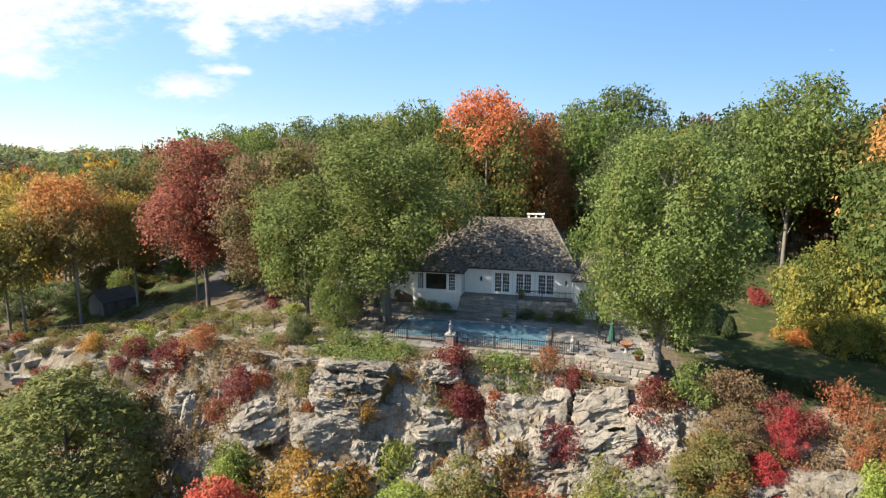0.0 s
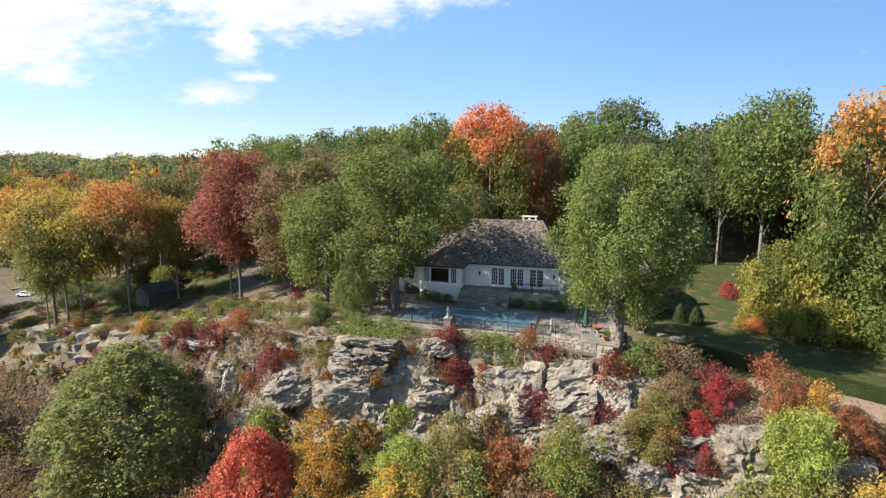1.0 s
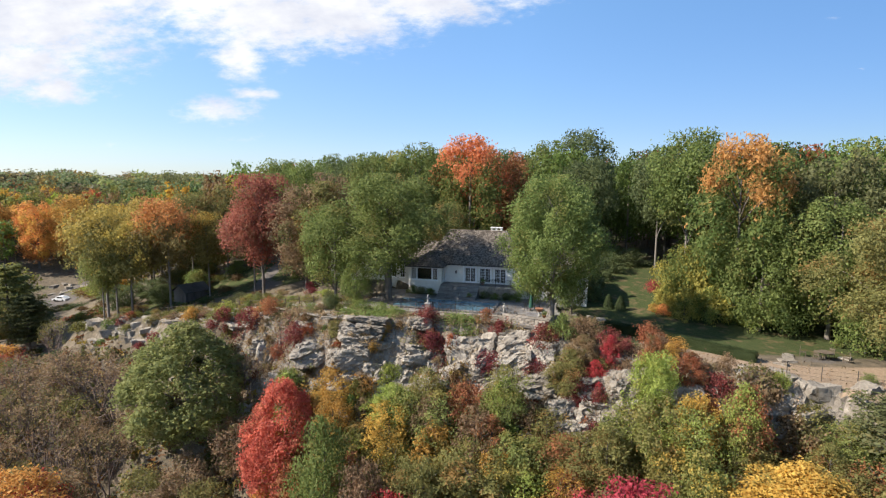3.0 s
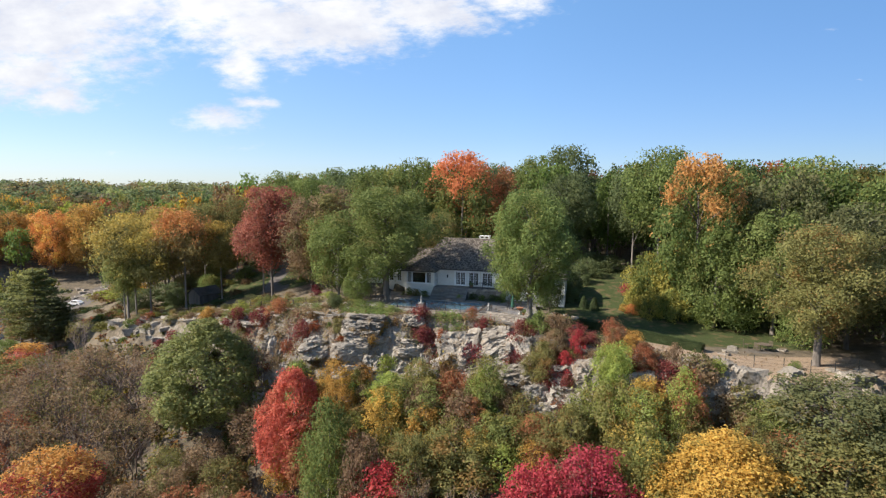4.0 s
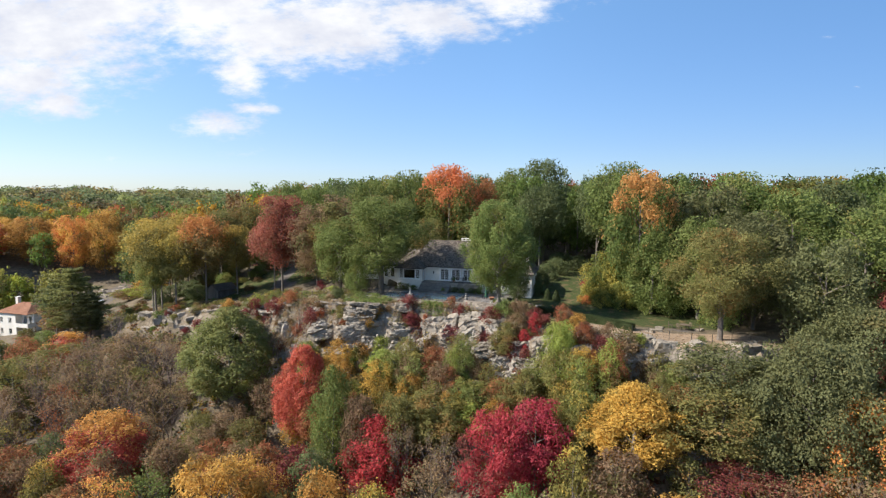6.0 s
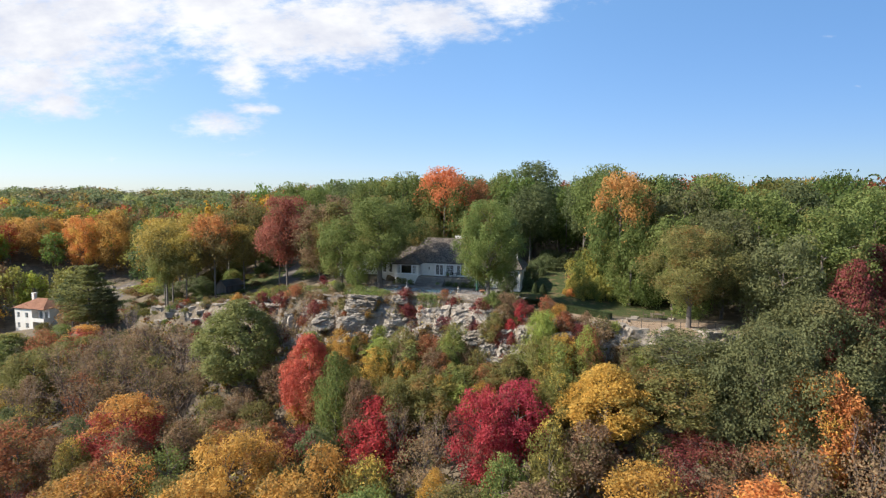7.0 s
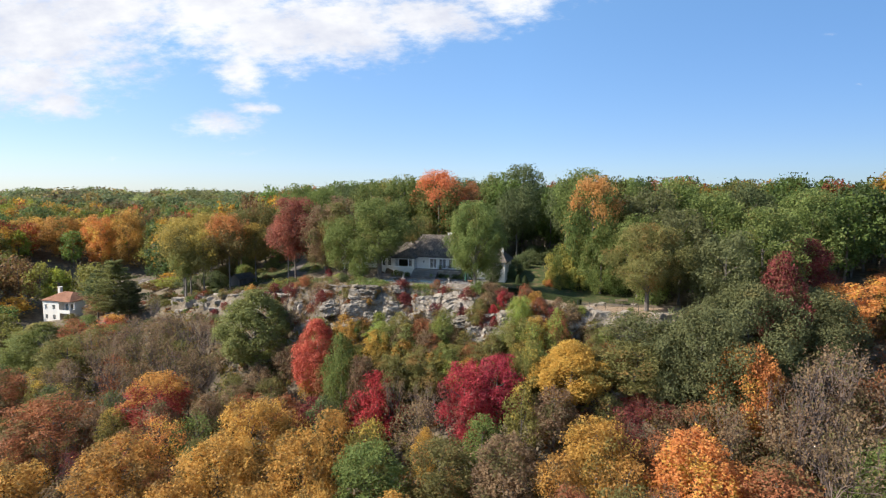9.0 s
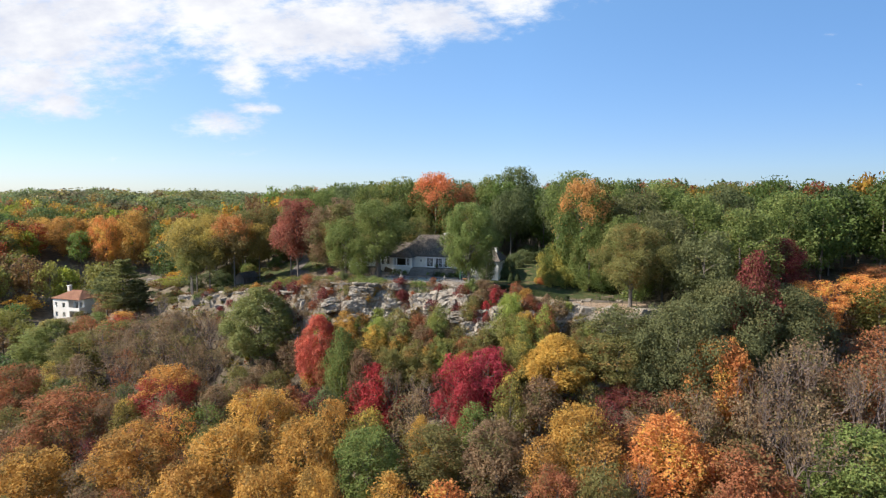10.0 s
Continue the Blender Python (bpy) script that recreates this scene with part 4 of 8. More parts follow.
standard_tree("open", 141, "round", H=15.0, R=6.0, base=0.3, lobes=42, leaves=15000, leaf=0.26, girth=0.2, limbs=26, ragged=0.62, top=0.85)
for s in range(2):
    standard_tree("wide", 111 + s, "dome", H=13.0, R=7.6, base=0.04, lobes=96, leaves=52000, leaf=0.23, girth=0.26, limbs=16, ragged=0.3, per=24)
standard_tree("great", 91, "round", H=15.5, R=5.6, base=0.25, lobes=84, leaves=52000, leaf=0.185, girth=0.34, limbs=18, ragged=0.24, bark=BARK_PALE, top=0.8, per=38)
standard_tree("great_open", 95, "round", H=15.0, R=6.0, base=0.27, lobes=58, leaves=38000, leaf=0.185, girth=0.36, limbs=26, ragged=0.5, top=0.8, per=36)

PLANTED = []
tree_rng = random.Random(7)
WORDS = {
    "green": "green", "deep": "dark green", "olive": "olive green", "brown": "brown", "rust": "rust red", "orange": "orange", "gold": "golden", "yellow": "yellow",
    "lime": "yellow-green", "red": "bright red", "crimson": "crimson", "maroon": "dark red", "flame": "green and orange", "amber": "green and amber",
    "olivegold": "olive and gold", "redgold": "red and gold", "dry": "straw-coloured", "russet": "russet red", "lemon": "lemon yellow", "mustard": "mustard yellow", "grove": "grey-green", "oaken": "olive green", "orangetop": "olive and orange", "turning": "green and yellow",
}
FORMS = {"round": "rounded", "dome": "domed", "oval": "narrow", "tall": "high", "sparse": "thin", "broad": "broad", "wide": "wide spreading", "plume": "full oval", "open": "loose open", "great": "broad dense", "great_open": "broad open"}


def tree(kind, x, y, top, R, hue, which=None, group="trees on the slope", where="on the wooded slope", turn=None, z=None):
    """One tree or shrub whose crown's top stands at the height top."""
    base = gz(x, y) - 0.15 if z is None else z
    trunk, crown, H0, R0 = STANDARD[kind][which if which is not None else tree_rng.randrange(len(STANDARD[kind]))]
    H = max(top - base, 0.5)
    if kind in ("shrub", "bush"):
        name, label, cat = "shrub", f"{WORDS[hue]} leafy shrub {where}", "shrub"
    elif kind == "bare":
        name, label, cat = "bare_tree", f"nearly leafless grey-brown tree {where}", "tree"
    elif kind == "pine":
        name, label, cat = "pine_tree", f"dark green layered pine tree {where}", "tree"
    else:
        name, label, cat = "tree", f"{WORDS[hue]} tree with {FORMS[kind.removesuffix('_s')]} crown {where}", "tree"
    ob = thing(name, pose(x, y, base, 0, 0, tree_rng.uniform(0, 360) if turn is None else turn) @ Matrix.Diagonal((R / R0, R / R0, H / H0, 1)), label, cat, group)
    part("trunk", trunk, ob)
    c = part("crown", crown, ob)
    c.material_slots[0].link = "OBJECT"
    c.material_slots[0].material = LEAF[hue]
    PLANTED.append((x, y, R))
    return ob

# ---- trees round the house ----
G, W = "trees round the house", "beside the terrace"
tree("great", 14.5, 33.6, 15.7, 5.2, "green", 0, G, W, 20)
tree("great_open", -4.5, 44.6, 16.0, 8.3, "green", 0, G, W, 250)
tree("oval", -8.4, 43.4, 5.6, 2.0, "green", 2, G, W)
tree("round", -12.3, 48.8, 12.5, 4.6, "green", 1, G, "beside the house")
tree("dome", -15.0, 55.0, 15.0, 5.0, "olive", 0, G, "beside the house")
G, W = "trees behind the house", "behind the house"
for kind, x, y, top, R, hue in [
    ("round", 6.3, 70.5, 23.0, 6.8, "flame"), ("oval", 14.6, 74.0, 20.3, 4.6, "rust"), ("round", 28.6, 83.0, 25.3, 7.0, "deep"), ("round", 21.0, 80.0, 23.0, 5.5, "green"),
    ("round", -3.0, 75.0, 22.0, 5.5, "green"), ("tall", -11.0, 74.0, 20.0, 5.5, "green"), ("round", -19.0, 84.0, 20.5, 5.5, "deep"), ("tall", 12.0, 86.0, 22.0, 6.0, "deep"),
    ("round", 2.5, 62.5, 12.0, 3.8, "olive"), ("tall", 22.0, 68.0, 14.0, 4.0, "deep"), ("tall", -7.0, 66.0, 16.5, 4.5, "olive"),
]:
    tree(kind, x, y, top, R, hue, None, G, W)
G, W = "trees beside the lawn", "beside the lawn"
for kind, x, y, top, R, hue in [
    ("tall", 38.8, 58.6, 22.8, 6.3, "green"), ("tall", 36.5, 64.5, 20.0, 5.0, "deep"), ("round", 36.8, 39.6, 20.4, 5.4, "amber"), ("round", 47.0, 52.0, 20.5, 6.0, "green"),
    ("tall", 25.5, 68.0, 19.0, 5.2, "deep"), ("great_open", 41.2, 22.0, 12.4, 6.0, "olive"), ("oval", 37.5, 35.6, 11.5, 4.0, "green"), ("round", 43.5, 33.5, 13.5, 5.0, "green"),
    ("round", 49.0, 29.0, 14.5, 5.2, "grove"), ("round", 48.0, 40.0, 18.5, 5.5, "grove"), ("round", 52.0, 19.5, 11.5, 5.0, "grove"), ("oval", 57.6, 14.5, 8.8, 3.8, "maroon"),
    ("round", 55.5, 32.0, 17.5, 5.8, "green"), ("round", 60.0, 24.0, 15.0, 5.6, "green"), ("dome", 67.5, 26.0, 10.0, 4.4, "maroon"), ("round", 55.0, 46.0, 20.5, 6.0, "green"),
    ("round", 64.0, 38.0, 19.0, 6.0, "deep"), ("round", 72.0, 32.0, 18.0, 6.0, "green"),
]:
    tree(kind, x, y, top, R, hue, None, G, W)
for x, y, top, R, hue in [(31.4, 42.6, 7.6, 3.0, "lemon"), (34.4, 41.0, 9.4, 3.4, "lemon"), (31.0, 39.2, 2.4, 1.7, "lemon"), (33.4, 38.2, 3.6, 2.2, "lemon"), (29.2, 41.0, 0.7, 1.0, "orange"), (28.6, 42.6, 0.4, 0.7, "gold"), (37.0, 42.6, 10.0, 3.4, "green"), (30.0, 42.4, 2.8, 1.8, "lemon"), (36.5, 39.0, 5.0, 3.0, "green"),
                          (33.0, 47.0, 5.5, 2.6, "green"), (40.0, 35.5, 4.5, 3.0, "green"), (44.5, 29.5, 4.5, 3.0, "green"), (37.5, 36.4, 3.0, 2.0, "lime")]:
    tree("bush", x, y, top, R, hue, None, "shrubs beside the lawn", "at the edge of the lawn")
for x, y, top, R in [(21.8, 49.5, 2.6, 1.8), (23.6, 52.5, 3.4, 2.2), (25.6, 56.5, 4.0, 2.4), (22.4, 47.0, 1.8, 1.4), (28.0, 61.5, 4.5, 2.8), (33.0, 66.5, 4.5, 3.0), (30.0, 68.0, 5.0, 3.0)]:
    tree("bush", x, y, top, R, "deep", None, "shrubs beside the lawn", "beside the lawn")
G, W = "trees beside the shed", "near the shed"
for kind, x, y, top, R, hue in [
    ("open", -26.5, 60.0, 16.2, 7.2, "russet"), ("tall", -29.5, 64.0, 13.0, 4.6, "russet"), ("round", -18.4, 56.0, 14.6, 5.0, "brown"), ("tall", -54.5, 63.6, 11.0, 6.2, "mustard"), ("tall", -43.6, 63.4, 12.2, 5.4, "orangetop"), ("tall", -66.0, 84.0, 10.5, 5.6, "olivegold"), ("tall", -56.0, 80.0, 12.0, 5.4, "mustard"),
    ("tall", -54.5, 66.0, 8.0, 4.6, "olive"), ("tall", -38.6, 67.0, 10.0, 4.4, "olivegold"), ("tall", -49.0, 61.5, 8.6, 4.4, "mustard"), ("tall", -53.8, 61.5, 5.0, 3.4, "turning"), ("tall", -46.0, 76.0, 13.0, 4.6, "olive"), ("round", -58.0, 73.0, -4.0, 3.6, "deep"), ("round", -53.5, 74.5, -3.0, 3.4, "deep"), ("oval", -49.5, 71.5, -3.5, 2.6, "deep"), ("tall", -36.5, 98.0, 20.3, 6.0, "green"), ("tall", -41.0, 80.0, 14.5, 5.0, "olive"), ("tall", -24.0, 76.0, 19.0, 5.2, "green"),
    ("tall", -35.0, 84.0, 17.0, 5.0, "green"), ("round", -17.0, 67.5, 16.5, 4.8, "brown"), ("tall", -50.0, 84.0, 12.5, 5.5, "olive"), ("tall", -60.5, 80.0, 9.0, 5.0, "olivegold"),
]:
    tree(kind, x, y, top, R, hue, None, G, W)
tree("pine", -69.0, 64.0, -4.0, 4.6, "grove", 1, G, "beside the white house")
tree("pine", -74.0, 66.0, 1.0, 6.8, "oaken", 0, G, "beside the white house")
tree("pine", -84.0, 74.0, -3.5, 4.5, "deep", 1, G, "beside the white house")
for x, y, top, R, hue in [(-119.0, 143.0, 11.0, 7.0, "gold"), (-129.0, 141.0, 9.0, 6.5, "orange"), (-146.0, 143.0, 8.5, 8.0, "gold"), (-160.0, 145.0, 8.0, 8.0, "gold")]:
    tree("round", x, y, top, R, hue, None, G, "across the valley")

# ---- trees on the slope below the cliff ----
for kind, x, y, top, R, hue in [
    ("plume", -13.2, 28.6, -5.0, 4.2, "red"), ("oval", -7.4, 21.5, -5.6, 3.2, "green"), ("plume", -27.0, 36.2, -1.3, 7.0, "oaken"), ("round", 12.6, 12.0, -6.8, 3.7, "crimson"),
    ("round", 17.2, 12.4, -6.0, 3.8, "crimson"), ("oval", 18.0, 22.5, -6.7, 1.9, "crimson"), ("oval", -1.2, 18.7, -10.8, 4.6, "crimson"), ("broad", 27.3, 10.6, -3.4, 5.4, "yellow"),
    ("round", 28.0, -1.2, -9.6, 4.5, "yellow"), ("round", 48.0, 5.0, -2.0, 4.2, "orange"), ("dome", 38.0, -5.0, -9.2, 5.6, "orange"), ("dome", 44.5, -10.0, -10.2, 5.2, "rust"),
    ("round", -40.6, 26.0, -14.2, 5.6, "redgold"),
]:
    tree(kind, x, y, top, R, hue)
for kind, x, y, top, R, hue in [
    ("round", -18.6, 11.5, -12.8, 5.4, "gold"), ("round", -35.2, 6.7, -17.0, 6.2, "gold"), ("round", -55.4, 21.2, -17.0, 7.0, "rust"), ("dome", -49.2, 3.9, -19.5, 6.4, "gold"),
    ("round", -19.1, 2.7, -15.0, 5.6, "gold"), ("round", -8.1, 2.5, -13.3, 5.0, "gold"), ("dome", -21.5, -3.6, -16.9, 5.2, "gold"), ("round", -4.0, -6.8, -15.5, 3.6, "gold"),
    ("round", -11.3, -5.6, -16.3, 4.4, "gold"), ("round", 0.8, 0.3, -13.7, 4.6, "green"), ("round", 9.7, 0.9, -13.4, 4.6, "olive"), ("dome", 17.7, -1.3, -11.9, 5.0, "brown"),
]:
    tree(kind, x, y, top, R, hue)
for kind, x, y, top, R, hue in [
    ("round", 5.8, 21.6, -8.2, 4.6, "olive"), ("oval", 7.3, 7.2, -14.6, 2.0, "yellow"), ("broad", -88.0, 60.0, -14.0, 9.0, "turning"), ("oval", -70.0, 58.5, -11.4, 5.0, "redgold"),
    ("round", -83.6, 41.8, -20.0, 7.0, "rust"), ("sparse", 51.8, 8.2, -6.0, 5.6, "brown"), ("round", 82.0, 24.0, 4.0, 5.6, "orange"), ("round", 89.0, 31.0, 5.0, 5.8, "rust"), ("dome", 57.4, -8.8, -8.5, 5.6, "green"), ("round", 70.0, 20.5, 3.6, 5.2, "orange"),
    ("sparse", 75.0, 12.0, -2.0, 5.4, "rust"), ("sparse", 36.2, 6.2, -9.4, 4.2, "maroon"), ("round", 28.2, -12.6, -11.7, 3.4, "olive"), ("round", 23.5, -10.3, -13.0, 3.2, "rust"),
]:
    tree(kind, x, y, top, R, hue)
for kind, x, y, top, R, hue in [
    ("wide", 44.0, 9.0, 2.0, 7.2, "grove"), ("wide", 53.0, 14.0, 4.4, 7.8, "grove"), ("wide", 62.0, 15.0, 3.6, 7.0, "grove"), ("round", 37.6, 13.0, 0.2, 5.4, "grove"), ("round", 35.6, 9.6, -3.0, 5.0, "olive"),
    ("sparse", -52.3, 48.8, -9.0, 5.8, "brown"), ("round", -68.0, 54.0, -12.5, 6.6, "olive"), ("round", -76.0, 52.0, -15.0, 6.6, "olive"),
]:
    tree(kind, x, y, top, R, hue)
for x, y, top, R in [(-45.5, 45.0, -7.6, 5.4), (-38.4, 40.8, -8.0, 4.8), (-52.0, 42.0, -10.0, 5.4), (-43.0, 36.0, -12.0, 4.8), (56.5, 2.0, -1.6, 5.6), (61.0, 7.0, -1.8, 5.6), (50.5, -1.5, -3.4, 4.8),
                     (44.0, 1.0, -8.0, 4.0), (52.0, -7.0, -7.0, 4.6), (1.8, 17.0, -10.6, 2.8), (64.0, -1.0, -3.0, 5.0), (-47.5, 39.0, -10.5, 4.8), (-57.0, 47.0, -9.0, 5.4), (-36.0, 33.5, -12.5, 4.4), (-59.0, 40.0, -12.5, 5.0), (-53.5, 34.5, -14.5, 4.8), (-41.0, 43.0, -7.4, 4.6), (-64.0, 46.0, -11.5, 5.0)]:
    tree("bare", x, y, top, R, "brown")
for kind, x, y, top, R, hue in [
    ("oval", -1.9, 28.8, -5.2, 2.8, "lime"), ("round", -8.3, 30.2, -6.2, 2.7, "yellow"), ("round", 0.9, 20.2, -8.5, 3.0, "olive"), ("oval", 15.2, 26.6, -0.6, 2.4, "olive"), ("oval", 16.6, 27.6, 0.5, 1.7, "brown"), ("oval", 18.9, 26.6, 0.8, 0.9, "crimson"), ("oval", 17.4, 25.8, -1.4, 1.2, "crimson"), ("oval", 16.0, 25.6, -2.4, 1.4, "maroon"),
    ("oval", 13.5, 27.6, -6.4, 1.5, "yellow"), ("round", 7.2, 29.2, -7.2, 2.4, "olive"), ("oval", 24.6, 22.4, 0.6, 1.5, "rust"), ("round", 8.8, 22.7, -8.9, 3.3, "olivegold"),
    ("round", 16.2, 21.0, -6.4, 3.2, "olive"), ("round", -3.6, 20.1, -8.8, 2.7, "brown"),
]:
    tree(kind, x, y, top, R, hue)
tree("tall", 21.4, 21.4, 0.9, 2.1, "lime", 0)
tree("oval", 23.0, 19.6, -4.4, 1.5, "lime", 1)
tree("oval", 22.2, 24.6, 1.4, 1.2, "rust", 2)
tree("oval", 23.4, 24.0, 0.9, 1.1, "gold", 3)

for x, y, top, R, hue in [(-50.0, 45.0, -10.5, 3.6, "brown"), (-44.0, 40.5, -12.0, 3.4, "olive"), (-40.0, 37.0, -12.5, 3.2, "brown"), (-55.0, 43.5, -12.0, 3.6, "olive"), (-48.0, 42.5, -11.5, 3.0, "olive"),
                          (-60.0, 45.0, -12.5, 3.8, "brown"), (-34.5, 37.0, -12.0, 2.8, "brown"), (-49.0, 35.5, -15.0, 3.4, "brown"), (-43.5, 32.0, -16.0, 3.2, "olive"), (-56.0, 38.0, -14.5, 3.4, "rust"), (-37.5, 30.5, -16.0, 3.0, "brown")]:
    tree("sparse_s", x, y, top, R, hue)
for x, y, top, R, hue in [(44.5, 0.5, -8.0, 3.4, "brown"), (48.5, -2.0, -7.6, 3.6, "brown"), (41.0, 2.5, -8.5, 3.2, "rust"), (55.5, -3.0, -6.5, 3.8, "brown"), (51.0, 4.0, -6.0, 3.6, "rust"), (59.5, 3.0, -5.0, 4.0, "brown"), (66.5, 5.0, -3.5, 4.4, "rust"), (70.0, 0.0, -5.0, 4.4, "brown"), (72.0, 6.0, -3.5, 4.2, "rust"), (33.0, 3.4, -10.0, 3.2, "maroon"), (35.2, 0.2, -11.5, 3.2, "rust"), (31.4, 6.6, -9.0, 2.8, "olive"), (38.5, 3.0, -9.5, 3.0, "brown")]:
    tree("sparse_s", x, y, top, R, hue)
# Dark bushes under the trees behind the shed.
bush_rng = random.Random(3)
for k in range(32):
    x, y = bush_rng.uniform(-58, -14), bush_rng.uniform(74, 92)
    if abs(x + 30.5) < 2.5:
        continue
    tree("bush", x, y, gz(x, y) + bush_rng.uniform(2.0, 4.2), bush_rng.uniform(1.8, 3.2), bush_rng.choice(["deep", "olive", "olive", "green"]), None, "bushes under the trees", "under the trees")

def joined_shrubs(name, label, spots, rng_j):
    """Many low shrubs as one mesh: x, y, height, half width, tone."""
    verts, tints = [], []
    for x, y, H, R, hue in spots:
        _, crown, H0, R0 = STANDARD["shrub_s"][rng_j.randrange(4)]
        v = np.empty(len(crown.vertices) * 3, dtype=np.float32)
        crown.vertices.foreach_get("co", v)
        v = v.reshape(-1, 3)
        a = rng_j.uniform(0, 6.283)
        c, q = math.cos(a) * R / R0, math.sin(a) * R / R0
        verts.append(np.stack([x + v[:, 0] * c - v[:, 1] * q, y + v[:, 0] * q + v[:, 1] * c, gz(x, y) - 0.1 + v[:, 2] * H / H0], axis=1))
        lift = rng_j.uniform(0.75, 1.15)
        tints.append(np.tile(np.array([*(k * lift for k in TONES[hue]), 1.0], dtype=np.float32), (len(v), 1)))
    verts, tints = np.concatenate(verts), np.concatenate(tints)
    me = mesh_of(name, verts, sprays(len(verts) // 3), WOODS)
    layer = me.attributes.new("tint", "FLOAT_COLOR", "POINT")
    layer.data.foreach_set("color", tints.ravel())
    return tagged(new(name, me), label, "shrubs", kind="stuff")


TONES = {
    "green": (0.115, 0.16, 0.036), "deep": (0.08, 0.115, 0.036), "olive": (0.16, 0.15, 0.036), "gold": (0.36, 0.20, 0.03), "orange": (0.42, 0.16, 0.025),
    "rust": (0.26, 0.075, 0.03), "brown": (0.16, 0.095, 0.04), "yellow": (0.40, 0.30, 0.03), "lime": (0.20, 0.22, 0.03), "maroon": (0.14, 0.03, 0.025), "dry": (0.30, 0.21, 0.11), "russet": (0.25, 0.075, 0.04), "oaken": (0.15, 0.16, 0.045), "grove": (0.115, 0.122, 0.045),
}
strip_rng = random.Random(30)
for x, y in ((-90.5, 80.0), (-87.0, 77.5), (-92.0, 75.0), (-84.0, 70.0), (-87.5, 69.5)):
    tree("bush", x, y, gz(x, y) + strip_rng.uniform(2.0, 3.2), strip_rng.uniform(2.0, 3.0), strip_rng.choice(["olive", "brown", "green"]), None, "shrubs below the villa", "below the white house")
low_spots = []
for k in range(80):
    low_spots.append((strip_rng.uniform(-66, -20), strip_rng.uniform(55, 80), strip_rng.uniform(0.6, 1.5), strip_rng.uniform(0.8, 1.7), strip_rng.choice(["olive", "brown", "deep", "green", "brown", "olive"])))
low_spots = [p for p in low_spots if float(edge_gap(p[0], p[1])) < 4 and not (-36 < p[0] < -24 and p[1] > 60)]
for k in range(48):
    y = strip_rng.uniform(52, 112)
    low_spots.append((strip_rng.uniform(-115 + (122.5 - y) * 0.71, -103 + (122.5 - y) * 0.88), y, strip_rng.uniform(0.8, 1.8), strip_rng.uniform(1.0, 2.2), strip_rng.choice(["olive", "brown", "green", "rust", "deep", "olive"])))
joined_shrubs("low_shrubs", "low olive and brown shrubs on the open slope", low_spots, strip_rng)
cliff_spots = []
for k in range(120):
    x = strip_rng.uniform(-14, 34)
    y = float(np.interp(x, EDGE_X, EDGE_Y)) - (strip_rng.uniform(4.0, 11.0) if x < 24 else strip_rng.uniform(2.0, 8.0))
    cliff_spots.append((x, y, strip_rng.uniform(1.0, 2.4), strip_rng.uniform(0.7, 1.5), strip_rng.choice(["olive", "olive", "brown", "brown", "gold", "green", "rust", "brown"])))
joined_shrubs("cliff_brush", "mixed low brush growing on the lower rock face", cliff_spots, strip_rng)
for x, y, hue in ((-24.0, 30.0, "brown"), (-21.0, 27.0, "olive"), (-26.5, 26.0, "brown"), (-18.8, 31.0, "brown"), (-23.5, 23.5, "rust"), (-28.5, 29.0, "olive"), (-20.0, 22.5, "brown"), (-30.5, 24.0, "brown")):
    tree("round_s", x, y, gz(x, y) + 7.5, 3.0, hue)
# Brush and young trees below the clifftop patio.
brush_rng = random.Random(8)
for k in range(34):
    x = brush_rng.uniform(22.5, 43)
    y = float(np.interp(x, EDGE_X, EDGE_Y)) - brush_rng.uniform(3.2, 10.0)
    tree(brush_rng.choice(["sparse_s", "sparse_s", "oval_s"]), x, y, gz(x, y) + brush_rng.uniform(2.4, 4.6), brush_rng.uniform(1.3, 2.3), brush_rng.choice(["brown", "brown", "dry", "olive", "turning", "rust", "olive"]), None, "young trees below the lawn", "below the lawn")
brush_rng = random.Random(18)
for k in range(74):
    x = brush_rng.uniform(-15, 27)
    y = float(np.interp(x, EDGE_X, EDGE_Y)) - brush_rng.uniform(6.0, 13.0) + 1.5 * smooth(12, 18, x)
    tree(brush_rng.choice(["sparse_s", "round_s", "oval_s"]), x, y, gz(x, y) + brush_rng.uniform(4.5, 7.0), brush_rng.uniform(1.7, 2.7), brush_rng.choice(["brown", "olive", "turning", "olivegold", "rust", "turning", "lime", "yellow"]), None, "young trees below the rock face", "below the cliff")

# Fill the slope with trees between those above.
fill = random.Random(21)
HUES = ["gold"] * 2 + ["olive"] * 5 + ["brown"] * 5 + ["gold"] * 4 + ["green"] * 4 + ["rust"] * 3 + ["orange"] * 2 + ["maroon"] * 2 + ["deep"] * 2 + ["olivegold"] * 3 + ["lime"]
GOLDEN = ["gold"] * 6 + ["olivegold"] * 3 + ["orange", "rust", "turning", "yellow"] + ["brown"] * 3 + ["olive"] * 2
BROWNS = ["brown"] + ["rust"] * 3 + ["orange"] * 4 + ["gold"] * 3 + ["russet"]
LEFT_SLOPE = ["brown"] * 4 + ["olivegold"] * 3 + ["gold"] * 3 + ["rust"] * 2 + ["olive"] * 4 + ["deep", "grove", "maroon"]
GREENS = ["olive"] * 4 + ["turning"] * 3 + ["brown"] * 2 + ["green", "olivegold", "rust"]


def hues_at(x, y):
    if x < -34:
        return LEFT_SLOPE
    if x < 8 and y < 16:
        return GOLDEN
    if x > 22 and y < 6:
        return BROWNS
    if x > 22:
        return GREENS
    return HUES


